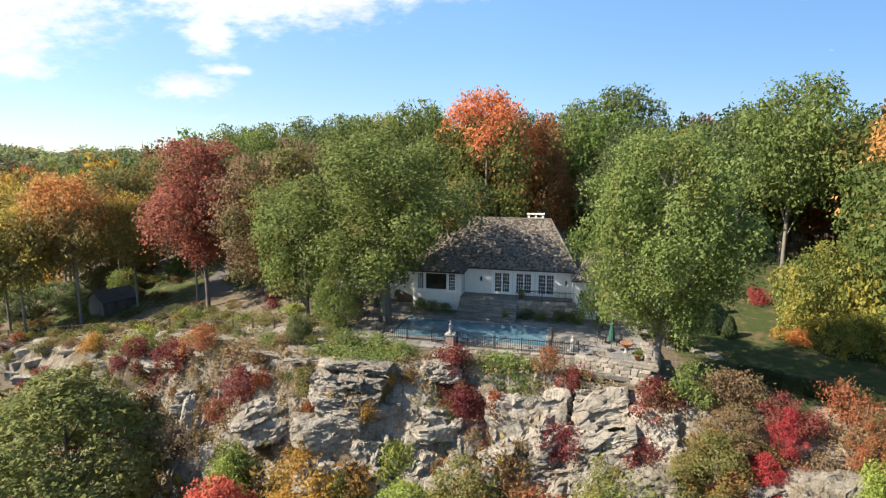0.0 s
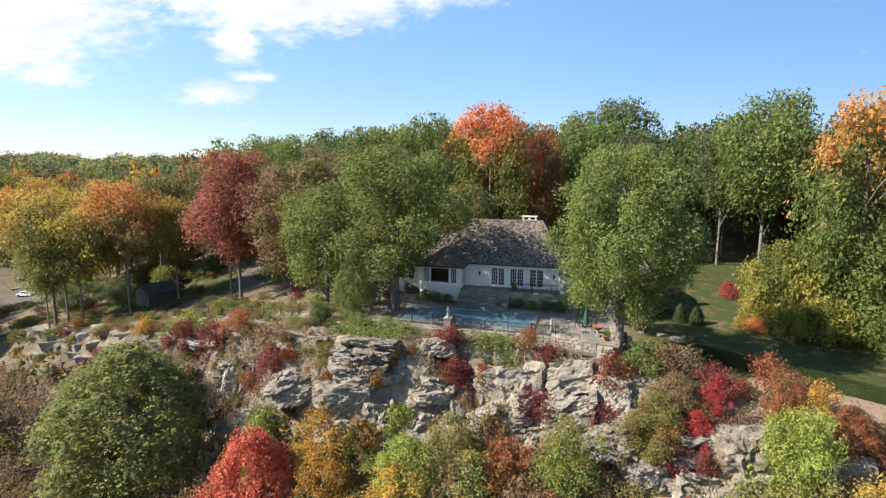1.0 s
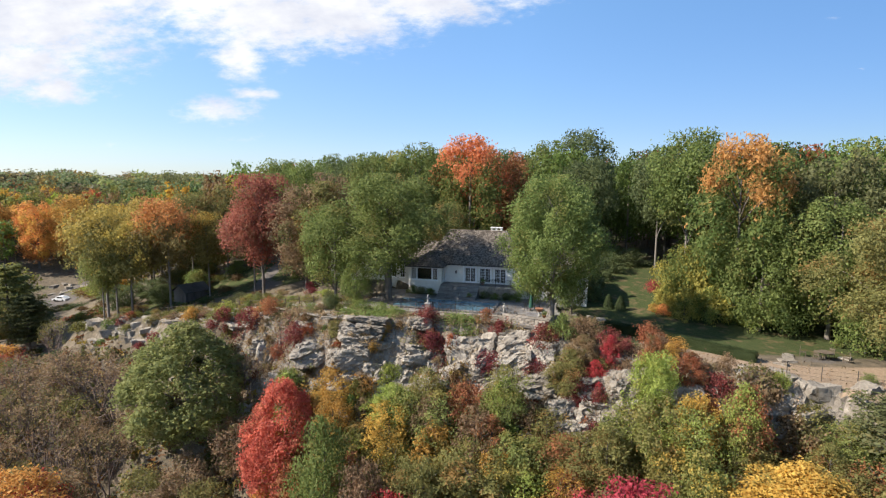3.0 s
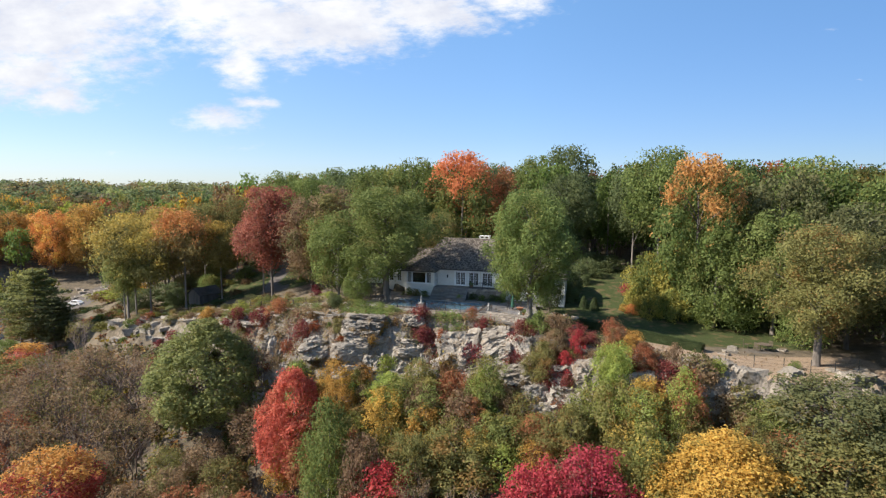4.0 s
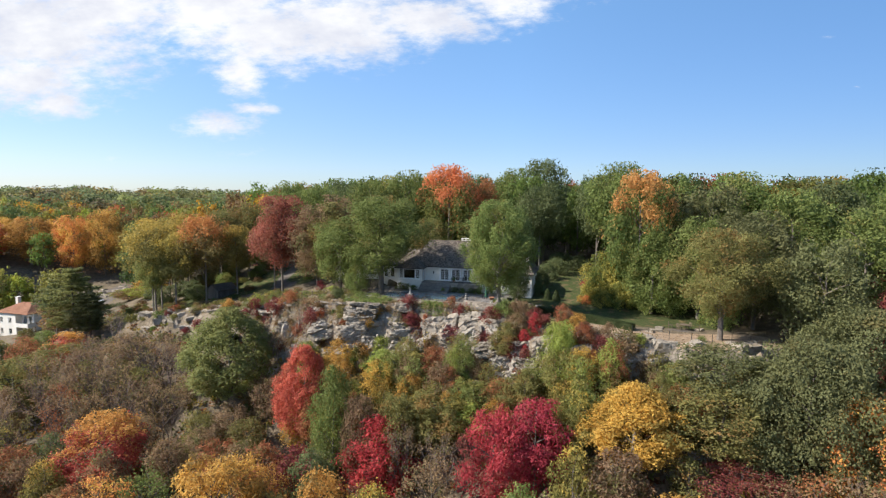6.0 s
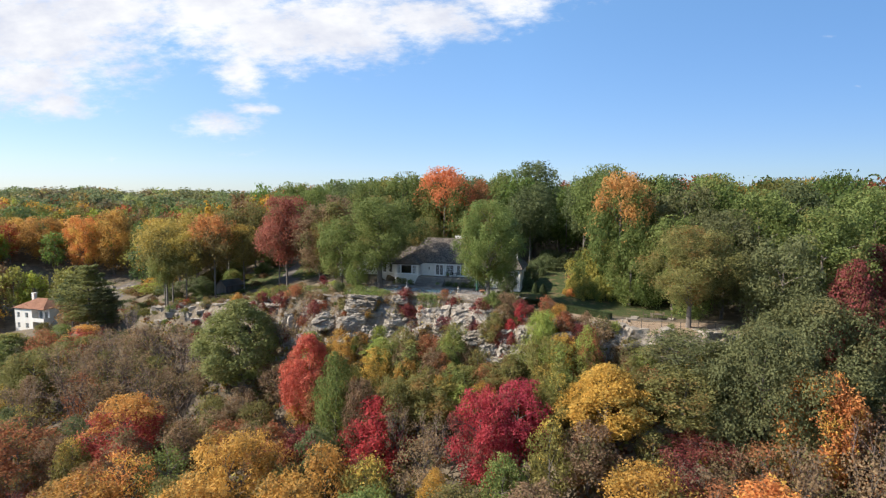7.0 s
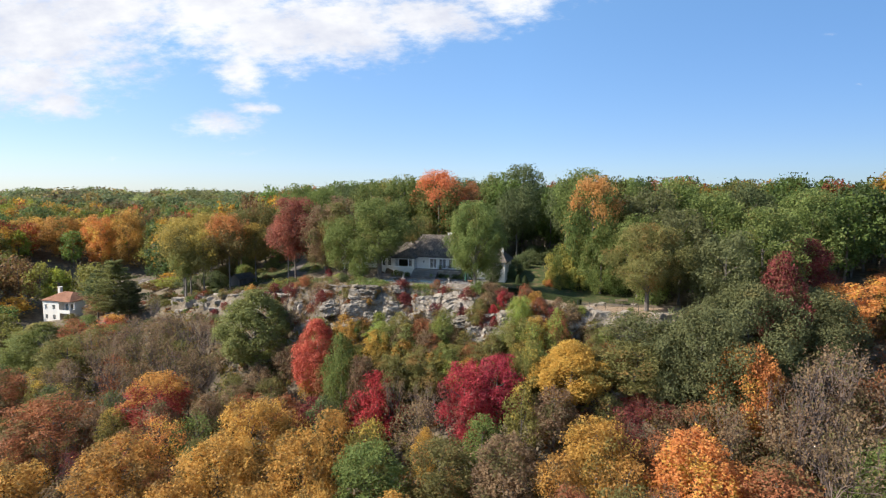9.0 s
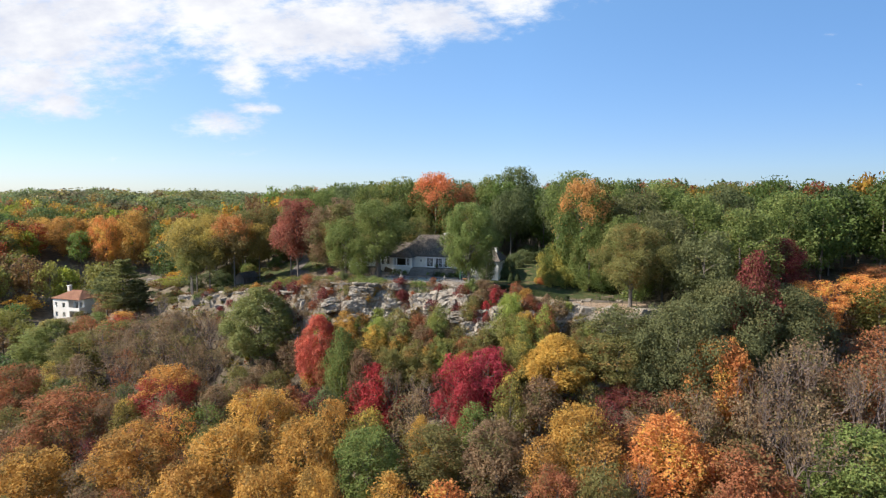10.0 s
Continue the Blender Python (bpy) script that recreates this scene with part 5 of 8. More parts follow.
for j in range(-5, 14):
    for i in range(-15, 16):
        x, y = i * 5.4 + fill.uniform(-1.8, 1.8) + (j % 2) * 2.7, j * 5.0 + fill.uniform(-1.8, 1.8)
        out = float(edge_gap(x, y))
        if out < 5.5 or out > 62 or any((x - a) ** 2 + (y - b) ** 2 < (2.1 + 0.62 * r) ** 2 for a, b, r in PLANTED):
            continue
        kind = fill.choice(["round_s", "round_s", "dome_s", "oval_s", "oval_s", "sparse_s", "sparse_s", "bare"])
        z = gz(x, y)
        H = fill.uniform(4.5, 6.5) if out < 8.5 else fill.uniform(6.0, 9.5) if out < 15 else fill.uniform(8.0, 11.0)
        tree(kind, x, y, z + H, fill.uniform(2.6, 4.0) if out > 8.5 else fill.uniform(1.6, 2.6), fill.choice(hues_at(x, y)))

# ---- the woods behind and on either side ----
FAR_FORMS = []
for s in range(5):
    rng_f = np.random.default_rng(200 + s)
    for lobes, k, size, core, per in ((30, 3200, 0.44, 0.7, 12), (24, 1500, 0.6, 0.65, 9), (18, 760, 0.74, 0.6, 8), (14, 420, 0.92, 0.5, 7)):
        p, n, _, _ = crown_spots(rng_f, "round", 5.0, 3.0, 14.0, lobes, k, 0.3, core, per, 0.26)
        FAR_FORMS.append(leaf_cards(rng_f, p, n, size))


def woods(name, label, spots, rng_w):
    """Many crowns as one mesh, each with a tone of its own; spots: x, y, height, half width, tone, fine or coarse."""
    verts, tints, stems = [], [], Form()
    for x, y, H, R, tone, coarse in spots:
        v = FAR_FORMS[4 * rng_w.randrange(5) + coarse]
        a = rng_w.uniform(0, 6.283)
        c, s = math.cos(a), math.sin(a)
        z = gz(x, y)
        k, g = R / 5.0, H / 14.0
        verts.append(np.stack([x + (v[:, 0] * c - v[:, 1] * s) * k, y + (v[:, 0] * s + v[:, 1] * c) * k, z + v[:, 2] * g], axis=1))
        lift = rng_w.uniform(0.75, 1.2)
        tints.append(np.tile(np.array([tone[0] * lift, tone[1] * lift, tone[2] * lift, 1.0], dtype=np.float32), (len(v), 1)))
        if coarse < 2:
            stems.tube([(x, y, z - 0.3), (x + 0.1, y, z + H * 0.4), (x, y + 0.1, z + H * 0.75)], [0.24, 0.17, 0.06], 5, False)
    verts, tints = np.concatenate(verts), np.concatenate(tints)
    me = mesh_of(name, verts, sprays(len(verts) // 3), WOODS)
    layer = me.attributes.new("tint", "FLOAT_COLOR", "POINT")
    layer.data.foreach_set("color", tints.ravel())
    ob = tagged(new(name, me), label, "woods", kind="stuff")
    if stems.v:
        st = new("trunks", stems.mesh("trunks", BARK, True))
        st.parent = ob
        tagged(st, kind="stuff")
    return ob


def mixed_tone(r, x, y):
    if x < -40:
        bag = ["green", "olive", "olive", "olive", "lime", "deep", "gold", "brown", "deep", "rust", "olive", "brown"]
    elif y > 55:
        bag = ["green", "green", "deep", "green", "olive", "deep", "green"] + (["gold", "rust"] if abs(x - 5) > 35 else [])
    else:
        bag = ["green", "green", "deep", "olive", "olive", "green"]
    tone = TONES[r.choice(bag)]
    # Lighter to the left; darker to the right, with shade put into the colour.
    return tuple((1.35 if x < -40 else 1.12 if x < 10 else 0.88 if x < 40 else 0.78) * k for k in tone)


def clear(x, y):
    u, v = house_uv(x, y)
    if -24 < u < 18 and -16 < v < 13:
        return True
    if 16 < x < 42 and float(edge_gap(x, y)) > -48 and y < 66:
        return True
    if -3 < x < 21 and y < 78:
        return True
    if -62 < x < -16 and y < 88 and float(edge_gap(x, y)) < 3:
        return True
    if -148 < x < -97 and 102 < y < 137:
        return True
    if 58 < y < 128 and -115 + (122.5 - y) * 0.71 < x < -103 + (122.5 - y) * 0.88:
        return True
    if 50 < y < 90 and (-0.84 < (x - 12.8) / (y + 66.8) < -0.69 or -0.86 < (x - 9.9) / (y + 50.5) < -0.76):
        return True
    return any((x - a) ** 2 + (y - b) ** 2 < (1.5 + 0.7 * r) ** 2 for a, b, r in PLANTED)


wood_rng = random.Random(5)
FAR_BAG = ["green", "olive", "lime", "deep", "olive", "brown", "olive", "deep", "gold", "lime", "green", "deep"]
near_woods, far_woods = [], []
for j in range(-4, 34):
    for i in range(-34, 30):
        x, y = i * 7.2 + wood_rng.uniform(-2.4, 2.4), j * 6.6 + wood_rng.uniform(-2.4, 2.4)
        out = float(edge_gap(x, y))
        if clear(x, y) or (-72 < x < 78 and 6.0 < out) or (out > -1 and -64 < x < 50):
            continue
        if abs(x - 5) > 62 + (y + 66) * 0.88:
            continue
        H = wood_rng.uniform(16, 21) if out < 0 else wood_rng.uniform(10, 14)
        if x < -62:
            H *= 0.8
        if -118 < x < -66 and y < 90:
            H = wood_rng.uniform(6, 8)
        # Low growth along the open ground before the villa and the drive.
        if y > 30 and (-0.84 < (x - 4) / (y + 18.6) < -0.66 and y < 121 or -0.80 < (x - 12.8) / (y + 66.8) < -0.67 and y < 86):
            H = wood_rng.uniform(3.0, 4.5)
        near_woods.append((x, y, H, wood_rng.uniform(4.0, 5.6), mixed_tone(wood_rng, x, y), 3 if y < -22 or x > 100 and y < 10 else 0 if math.hypot(x - 5, y) < 105 else 1 if y < 170 else 2))
for j in range(200):
    for i in range(-31, 32):
        d = 215 * 1.058 ** j
        if d > 1400:
            break
        if i > 10 and d > 300 and i % 3:
            continue
        x, y = d * (i + wood_rng.uniform(-0.5, 0.5)) * 0.031, d + wood_rng.uniform(-8, 8)
        # Distance haze mixed into the colour: far crowns paled towards grey-green.
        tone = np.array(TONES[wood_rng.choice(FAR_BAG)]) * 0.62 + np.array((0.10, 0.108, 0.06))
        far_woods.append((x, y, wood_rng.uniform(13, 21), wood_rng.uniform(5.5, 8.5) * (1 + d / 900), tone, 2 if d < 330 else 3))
for j in range(-2, 17):
    for i in range(-16, 17):
        x, y = i * 6.8 + wood_rng.uniform(-2.2, 2.2), -27 - j * 5.6 + wood_rng.uniform(-2, 2)
        if any((x - a) ** 2 + (y - b) ** 2 < (2.0 + 0.7 * r) ** 2 for a, b, r in PLANTED):
            continue
        H = min(wood_rng.uniform(8, 12), -19.5 - gz(x, y))
        near_woods.append((x, y, H, wood_rng.uniform(4.0, 5.6), TONES[wood_rng.choice(["gold", "olive", "brown", "green", "rust", "brown", "olive", "orange"])], 2 if abs(x - 8) < 40 and j < 9 else 3))
woods("woods", "dense mixed autumn woods on the hilltop", near_woods, wood_rng)
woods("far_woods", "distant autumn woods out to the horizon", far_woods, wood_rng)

# Low growth among the trees on the slope.
low_rng = np.random.default_rng(33)
spots, tones = [], []
names = list(TONES)
for _ in range(8000):
    x, y = low_rng.uniform(-75, 75), low_rng.uniform(-26, 60)
    out = float(edge_gap(x, y))
    if out < 3.0 or out > 60:
        continue
    k = 16
    r = low_rng.uniform(0.5, 1.3)
    c = np.array([x, y, gz(x, y)]) + np.abs(low_rng.normal(size=(k, 3))) * np.array([0, 0, 0.45 * r]) + low_rng.normal(size=(k, 3)) * np.array([r, r, 0.1]) * 0.6
    spots.append(c)
    tone = np.array(TONES[names[low_rng.integers(len(names))]]) * 0.5 + np.array((0.12, 0.085, 0.04)) * 0.5
    tones.append(np.tile([*tone, 1.0], (k * 3, 1)))
c = np.concatenate(spots)
me = mesh_of("undergrowth", leaf_cards(low_rng, c, unit(low_rng.normal(size=c.shape) + np.array([0, 0, 0.6])), 0.5), sprays(len(c)), WOODS)
layer = me.attributes.new("tint", "FLOAT_COLOR", "POINT")
layer.data.foreach_set("color", np.concatenate(tones).astype(np.float32).ravel())
tagged(new("undergrowth", me), "low mixed undergrowth and saplings on the slope", "undergrowth", kind="stuff")

# ---- the house ----
def wall_form(f, a, b, z0, z1, holes=(), thick=0.3):
    """A straight wall from a to b (plan), its outer face on the line, with rectangular openings (along, along, low, high)."""
    a, b = Vector((*a, 0)), Vector((*b, 0))
    along = (b - a).normalized()
    inward = Vector((-along.y, along.x, 0))
    length = (b - a).length
    m = Matrix(((along.x, inward.x, 0, a.x), (along.y, inward.y, 0, a.y), (0, 0, 1, 0), (0, 0, 0, 1)))
    us = sorted({0.0, length, *[h[0] for h in holes], *[h[1] for h in holes]})
    zs = sorted({z0, z1, *[h[2] for h in holes], *[h[3] for h in holes]})
    cols, rows = len(us) - 1, len(zs) - 1

    def solid(i, j):
        if not (0 <= i < cols and 0 <= j < rows):
            return False
        c, r = (us[i] + us[i + 1]) / 2, (zs[j] + zs[j + 1]) / 2
        return not any(h[0] < c < h[1] and h[2] < r < h[3] for h in holes)

    pts = [m @ Vector((u, d, z)) for d in (0.0, thick) for z in zs for u in us]
    ids = lambda i, j, k: k * len(us) * len(zs) + j * len(us) + i
    faces = []
    for i in range(cols):
        for j in range(rows):
            if not solid(i, j):
                continue
            a0, a1, a2, a3 = (ids(i, j, 0), ids(i + 1, j, 0), ids(i + 1, j + 1, 0), ids(i, j + 1, 0))
            b0, b1, b2, b3 = (ids(i, j, 1), ids(i + 1, j, 1), ids(i + 1, j + 1, 1), ids(i, j + 1, 1))
            faces += [(a0, a1, a2, a3), (b3, b2, b1, b0)]
            for other, face in (((i, j - 1), (a1, a0, b0, b1)), ((i + 1, j), (a2, a1, b1, b2)), ((i, j + 1), (a3, a2, b2, b3)), ((i - 1, j), (a0, a3, b3, b0))):
                if not solid(*other):
                    faces.append(face)
    used = sorted({q for fc in faces for q in fc})
    spot = {q: k for k, q in enumerate(used)}
    f.add([pts[q] for q in used], [tuple(spot[q] for q in fc) for fc in faces])
    return m


def shingled(f, a, b, c, d, rng_s, row=0.18):
    """Courses of shingles on the slope with eave a-b and upper edge d-c."""
    a, b, c, d = Vector(a), Vector(b), Vector(c), Vector(d)
    n = (b - a).cross(d - a).normalized()
    rows = max(int(((d - a).length + (c - b).length) / 2 / row), 1)
    for r in range(rows):
        l0, r0 = a.lerp(d, r / rows), b.lerp(c, r / rows)
        l1, r1 = a.lerp(d, min((r + 1.25) / rows, 1)), b.lerp(c, min((r + 1.25) / rows, 1))
        width = (r0 - l0).length
        if width < 0.15:
            continue
        s = rng_s.uniform(-0.2, 0)
        while s < width:
            w = rng_s.uniform(0.13, 0.26)
            p, q = max(s, 0) / width, min(s + w - 0.02, width) / width
            if q > p:
                lift = rng_s.uniform(0.035, 0.07)
                drop = (l0 - l1).normalized() * rng_s.uniform(0, 0.05)
                v0, v1 = l0.lerp(r0, p) + n * lift + drop, l0.lerp(r0, q) + n * lift * rng_s.uniform(0.8, 1.2) + drop
                v2, v3 = l1.lerp(r1, q) + n * 0.012, l1.lerp(r1, p) + n * 0.012
                v4, v5 = l0.lerp(r0, p) + drop - n * 0.01, l0.lerp(r0, q) + drop - n * 0.01
                f.add([v0, v1, v2, v3, v4, v5], [(0, 1, 2, 3), (4, 5, 1, 0)])
            s += w


def slab(f, pts, thick=0.14):
    """A flat plate of any outline, thickened downwards."""
    n = (Vector(pts[1]) - Vector(pts[0])).cross(Vector(pts[2]) - Vector(pts[0])).normalized()
    k = len(pts)
    low = [Vector(p) - n * thick for p in pts]
    f.add([*pts, *low], [tuple(range(k)), tuple(range(2 * k - 1, k - 1, -1)), *[(i, k + i, k + (i + 1) % k, (i + 1) % k) for i in range(k)]])


def hip_roof(parent, name, u0, u1, v0, v1, eave, ridge, ru0, ru1, seed, over=0.35):
    """A hipped roof: a plate under courses of shingles; ru0 and ru1 are the ridge's ends."""
    u0, u1, v0, v1 = u0 - over, u1 + over, v0 - over, v1 + over
    vm = (v0 + v1) / 2
    A, B, C, D = (u0, v0, eave), (u1, v0, eave), (u1, v1, eave), (u0, v1, eave)
    P, Q = (ru0, vm, ridge), (ru1, vm, ridge)
    f, s, r = Form(), Form(), random.Random(seed)
    for face in ((A, B, Q, P), (C, D, P, Q)):
        slab(f, face)
        shingled(s, *face, r)
    for face in ((B, C, Q), (D, A, P)):
        slab(f, face)
        shingled(s, face[0], face[1], face[2], face[2], r)
    roof = part(name, f.mesh("roof", SLATE), parent, "weathered brown cedar shingle roof")
    part("shingles", s.mesh("shingles", SHINGLE), roof, kind="stuff")
    c = Form()
    c.tube([P, Q], [0.09, 0.09], 6)
    for corner, end in ((A, P), (B, Q), (C, Q), (D, P)):
        c.tube([Vector(corner) + Vector((0, 0, 0.06)), Vector(end) + Vector((0, 0, 0.06))], [0.07, 0.07], 5)
    part("ridge_cap", c.mesh("ridge_cap", SHINGLE), roof)
    g = Form()
    for p, q in ((A, B), (B, C), (C, D), (D, A)):
        g.tube([Vector(p) - Vector((0, 0, 0.06)), Vector(q) - Vector((0, 0, 0.06))], [0.07, 0.07], 6)
    part("gutter", g.mesh("gutter", IRON), roof, "dark metal gutter")
    return roof


def glazed(parent, name, m, width, height, cols, rows, label="white-painted glazed frame", handle=False, sill=False):
    """A glazed leaf, its lower left corner at m, facing along minus v."""
    f = Form()
    b = 0.075
    f.box(0, b, -0.04, 0.05, 0, height).box(width - b, width, -0.04, 0.05, 0, height)
    f.box(b, width - b, -0.04, 0.05, 0, b * (2.2 if handle else 1.0)).box(b, width - b, -0.04, 0.05, height - b, height)
    ob = part(name, f.mesh("frame", TRIM), parent, label, m)
    low = b * (2.2 if handle else 1.0)
    bars = Form()
    for i in range(1, cols):
        x = b + (width - 2 * b) * i / cols
        bars.box(x - 0.016, x + 0.016, -0.025, 0.03, low, height - b)
    for j in range(1, rows):
        z = low + (height - b - low) * j / rows
        bars.box(b, width - b, -0.022, 0.027, z - 0.016, z + 0.016)
    if cols * rows > 1:
        part("glazing_bar", bars.mesh("glazing_bar", TRIM), ob)
    pw, ph = (width - 2 * b) / cols, (height - b - low) / rows
    glass = Form().box(0.002, pw - 0.002, -0.004, 0.004, 0.002, ph - 0.002).mesh("pane", GLASS)
    for i in range(cols):
        for j in range(rows):
            p = part("pane", glass, ob, m=Matrix.Translation((b + i * pw, 0, low + j * ph)))
            p.visible_shadow = False
    if handle:
        part("handle", Form().box(width - 0.06, width - 0.03, -0.10, -0.04, 0.95, 1.10).mesh("handle", IRON), ob)
    if sill:
        part("sill", Form().box(-0.06, width + 0.06, -0.14, 0.05, -0.07, 0).mesh("sill", TRIM), ob)
    return ob


house = thing("house", HOUSE, "long low white house with brown shingle roofs above a pool terrace", "house")
EAVE, FLOOR = 3.95, 1.5
DOORS = [(0.0, 1.62), (2.04, 3.66), (4.10, 5.74)]
def walls(name, label, sides):
    for a, b, z0, z1, holes in sides:
        w = Form()
        wall_form(w, a, b, z0, z1, holes)
        part(name, w.mesh(name, PAINT), house, label)


walls("wall", "white-painted masonry wall", [
    ((-2.8, 0), (7.5, 0), 0.2, EAVE, [(a + 2.8, b + 2.8, FLOOR, FLOOR + 2.1) for a, b in DOORS]),
    ((7.5, 0.3), (7.5, 9), 0.2, EAVE, []), ((7.5, 9), (-5.7, 9), 0.2, EAVE, []), ((-5.7, 9), (-5.7, 8), 0.2, EAVE, [])])
walls("bay_wall", "white-painted bay wall", [
    ((-7.5, -1.6), (-2.8, -1.6), 0.0, 3.75, [(0.4, 4.15, 1.85, 3.5)]),
    ((-2.8, -1.3), (-2.8, 0.0), 0.0, 3.75, [(0.3, 1.0, 1.7, 3.5)]), ((-7.5, 0.6), (-7.5, -1.3), 0.0, 3.75, [])])
walls("wing_wall", "white-painted wing wall", [
    ((-20.5, 0.6), (-7.5, 0.6), 0.0, 3.75, [(9.6, 10.35, 1.6, 3.4), (10.9, 11.65, 1.6, 3.4), (2.5, 4.3, 1.8, 3.3), (6.2, 7.6, 1.8, 3.3)]),
    ((-20.5, 8), (-20.5, 0.9), 0.0, 3.75, []), ((-5.7, 8), (-20.5, 8), 0.0, 3.75, []),
    ((7.5, -1.6), (16.3, -1.6), -0.8, 3.5, [(1.5, 2.7, 1.4, 2.9), (3.9, 5.1, 1.4, 2.9), (6.3, 7.5, 1.4, 2.9)]),
    ((16.3, -1.3), (16.3, 6.5), -0.8, 3.5, [(2.7, 4.1, 1.4, 2.9)]), ((16.0, 6.5), (7.5, 6.5), -0.8, 3.5, []), ((7.5, 0.0), (7.5, -1.3), -0.8, 3.5, [])])
for span in ((-5.7, 7.5, 0.3, 8.7, FLOOR), (-20.2, -5.7, 0.9, 7.7, FLOOR), (7.8, 16.0, -1.3, 6.2, 0.6)):
    part("floor_slab", Form().box(span[0], span[1], span[2], span[3], span[4] - 0.25, span[4] - 0.02).mesh("floor_slab", POST_WOOD), house)
# Added dark boxes behind the panes stand in for the shade of the rooms.
part("inner_wall", Form().box(-2.6, 7.2, 3.2, 3.3, FLOOR, EAVE - 0.05).box(-7.2, -3.1, 0.9, 1.0, FLOOR, 3.7).box(-20.2, -7.6, 2.6, 2.7, FLOOR, 3.7).box(7.9, 16.0, 0.8, 0.9, 0.6, 3.45).mesh("inner_wall", POST_WOOD), house, "dark wall added behind the panes as room shade")
for a, b in DOORS:
    half = (b - a - 0.14) / 2
    f = Form().box(a, a + 0.07, 0.06, 0.2, FLOOR, FLOOR + 2.1).box(b - 0.07, b, 0.06, 0.2, FLOOR, FLOOR + 2.1).box(a + 0.07, b - 0.07, 0.06, 0.2, FLOOR + 2.03, FLOOR + 2.1)
    g = Form().box(a - 0.14, a, -0.035, 0.02, FLOOR, FLOOR + 2.2).box(b, b + 0.14, -0.035, 0.02, FLOOR, FLOOR + 2.2).box(a - 0.14, b + 0.14, -0.04, 0.02, FLOOR + 2.1, FLOOR + 2.24)
    fr = part("french_door", f.mesh("door_frame", TRIM), house, "white french door with small panes")
    part("casing", g.mesh("casing", TRIM), fr)
    for k in range(2):
        glazed(fr, "door_leaf", Matrix.Translation((a + 0.07 + k * half, 0.12, FLOOR)), half, 2.03, 3, 5, "white glazed door leaf", True)
bw = part("bay_window", Form().box(-7.22, -3.23, -1.66, -1.58, 1.72, 1.85).box(-7.22, -3.23, -1.64, -1.58, 3.5, 3.62).box(-6.42, -6.32, -1.64, -1.5, 1.85, 3.5).box(-4.18, -4.08, -1.64, -1.5, 1.85, 3.5).mesh("bay_window", TRIM), house, "white bay window with a large middle pane")
for u, wd, c, r in ((-7.1, 0.68, 3, 5), (-6.32, 2.14, 1, 1), (-4.08, 0.73, 3, 5)):
    glazed(bw, "sash", Matrix.Translation((u, -1.5, 1.85)), wd, 1.65, c, r)
glazed(house, "window", Matrix.Translation((-2.86, -1.15, 1.7)) @ Matrix.Rotation(radians(90), 4, "Z"), 0.7, 1.8, 2, 5, sill=True)
for u in (-10.9, -9.6):
    glazed(house, "window", Matrix.Translation((u, 0.68, 1.6)), 0.75, 1.8, 2, 4, sill=True)
for u, wd in ((-18.0, 1.8), (-14.3, 1.4)):
    glazed(house, "window", Matrix.Translation((u, 0.68, 1.8)), wd, 1.5, 4, 4, sill=True)
for u in (9.0, 11.4, 13.8):
    glazed(house, "window", Matrix.Translation((u, -1.52, 1.4)), 1.2, 1.5, 4, 4, sill=True)
glazed(house, "window", Matrix.Translation((16.22, 1.4, 1.4)) @ Matrix.Rotation(radians(90), 4, "Z"), 1.4, 1.5, 4, 4, sill=True)
hip_roof(house, "roof", -5.7, 7.5, 0, 9, EAVE, 8.25, -3.1, 5.0, 1)
hip_roof(house, "wing_roof", -20.5, -5.0, 0.6, 8, 3.75, 6.5, -17.5, -4.2, 2)
hip_roof(house, "wing_roof", 7.6, 16.3, -1.6, 6.5, 3.5, 6.0, 9.5, 14.6, 3)
f, s = Form(), Form()
A, B, P = (-7.9, -2.0, 3.72), (-2.4, -2.0, 3.72), (-5.15, 1.4, 5.5)
for face in ((A, B, P), (B, (-2.4, 2.4, 3.9), P), ((-7.9, 2.4, 3.9), A, P)):
    slab(f, face)
    shingled(s, face[0], face[1], face[2], face[2], random.Random(4))
br = part("bay_roof", f.mesh("bay_roof", SLATE), house, "dark shingle roof over the bay")
part("shingles", s.mesh("shingles", SHINGLE), br, kind="stuff")
part("gutter", Form().tube([(-7.9, -2.05, 3.66), (-2.4, -2.05, 3.66)], [0.07, 0.07], 6).mesh("gutter", IRON), br)
part("fascia", Form().box(-2.8, 7.5, -0.06, 0.0, EAVE - 0.2, EAVE - 0.02).mesh("fascia", TRIM), house)
f = Form().box(2.7, 4.3, 4.6, 5.4, 6.4, 8.36)
f.box(2.7, 2.9, 4.6, 5.4, 8.36, 8.66).box(3.4, 3.6, 4.6, 5.4, 8.36, 8.66).box(4.1, 4.3, 4.6, 5.4, 8.36, 8.66).box(2.64, 4.36, 4.54, 5.46, 8.66, 8.76)
part("chimney", f.mesh("chimney", PAINT), house, "white two-flue chimney with a flat cap")
f = Form().box(15.0, 15.5, 1.0, 1.5, 4.6, 6.0).box(14.94, 15.56, 0.94, 1.56, 6.0, 6.1)
part("chimney", f.mesh("chimney", PAINT), house, "small white chimney")
for u in (-1.15, 6.75):
    f = Form().box(u - 0.05, u + 0.05, -0.2, 0.0, 3.05, 3.1).lathe([(0.04, 0), (0.10, 0.05), (0.12, 0.32), (0.03, 0.45)], 6, (u, -0.2, 2.65))
    part("wall_lantern", f.mesh("wall_lantern", IRON), house, "black iron wall lantern")
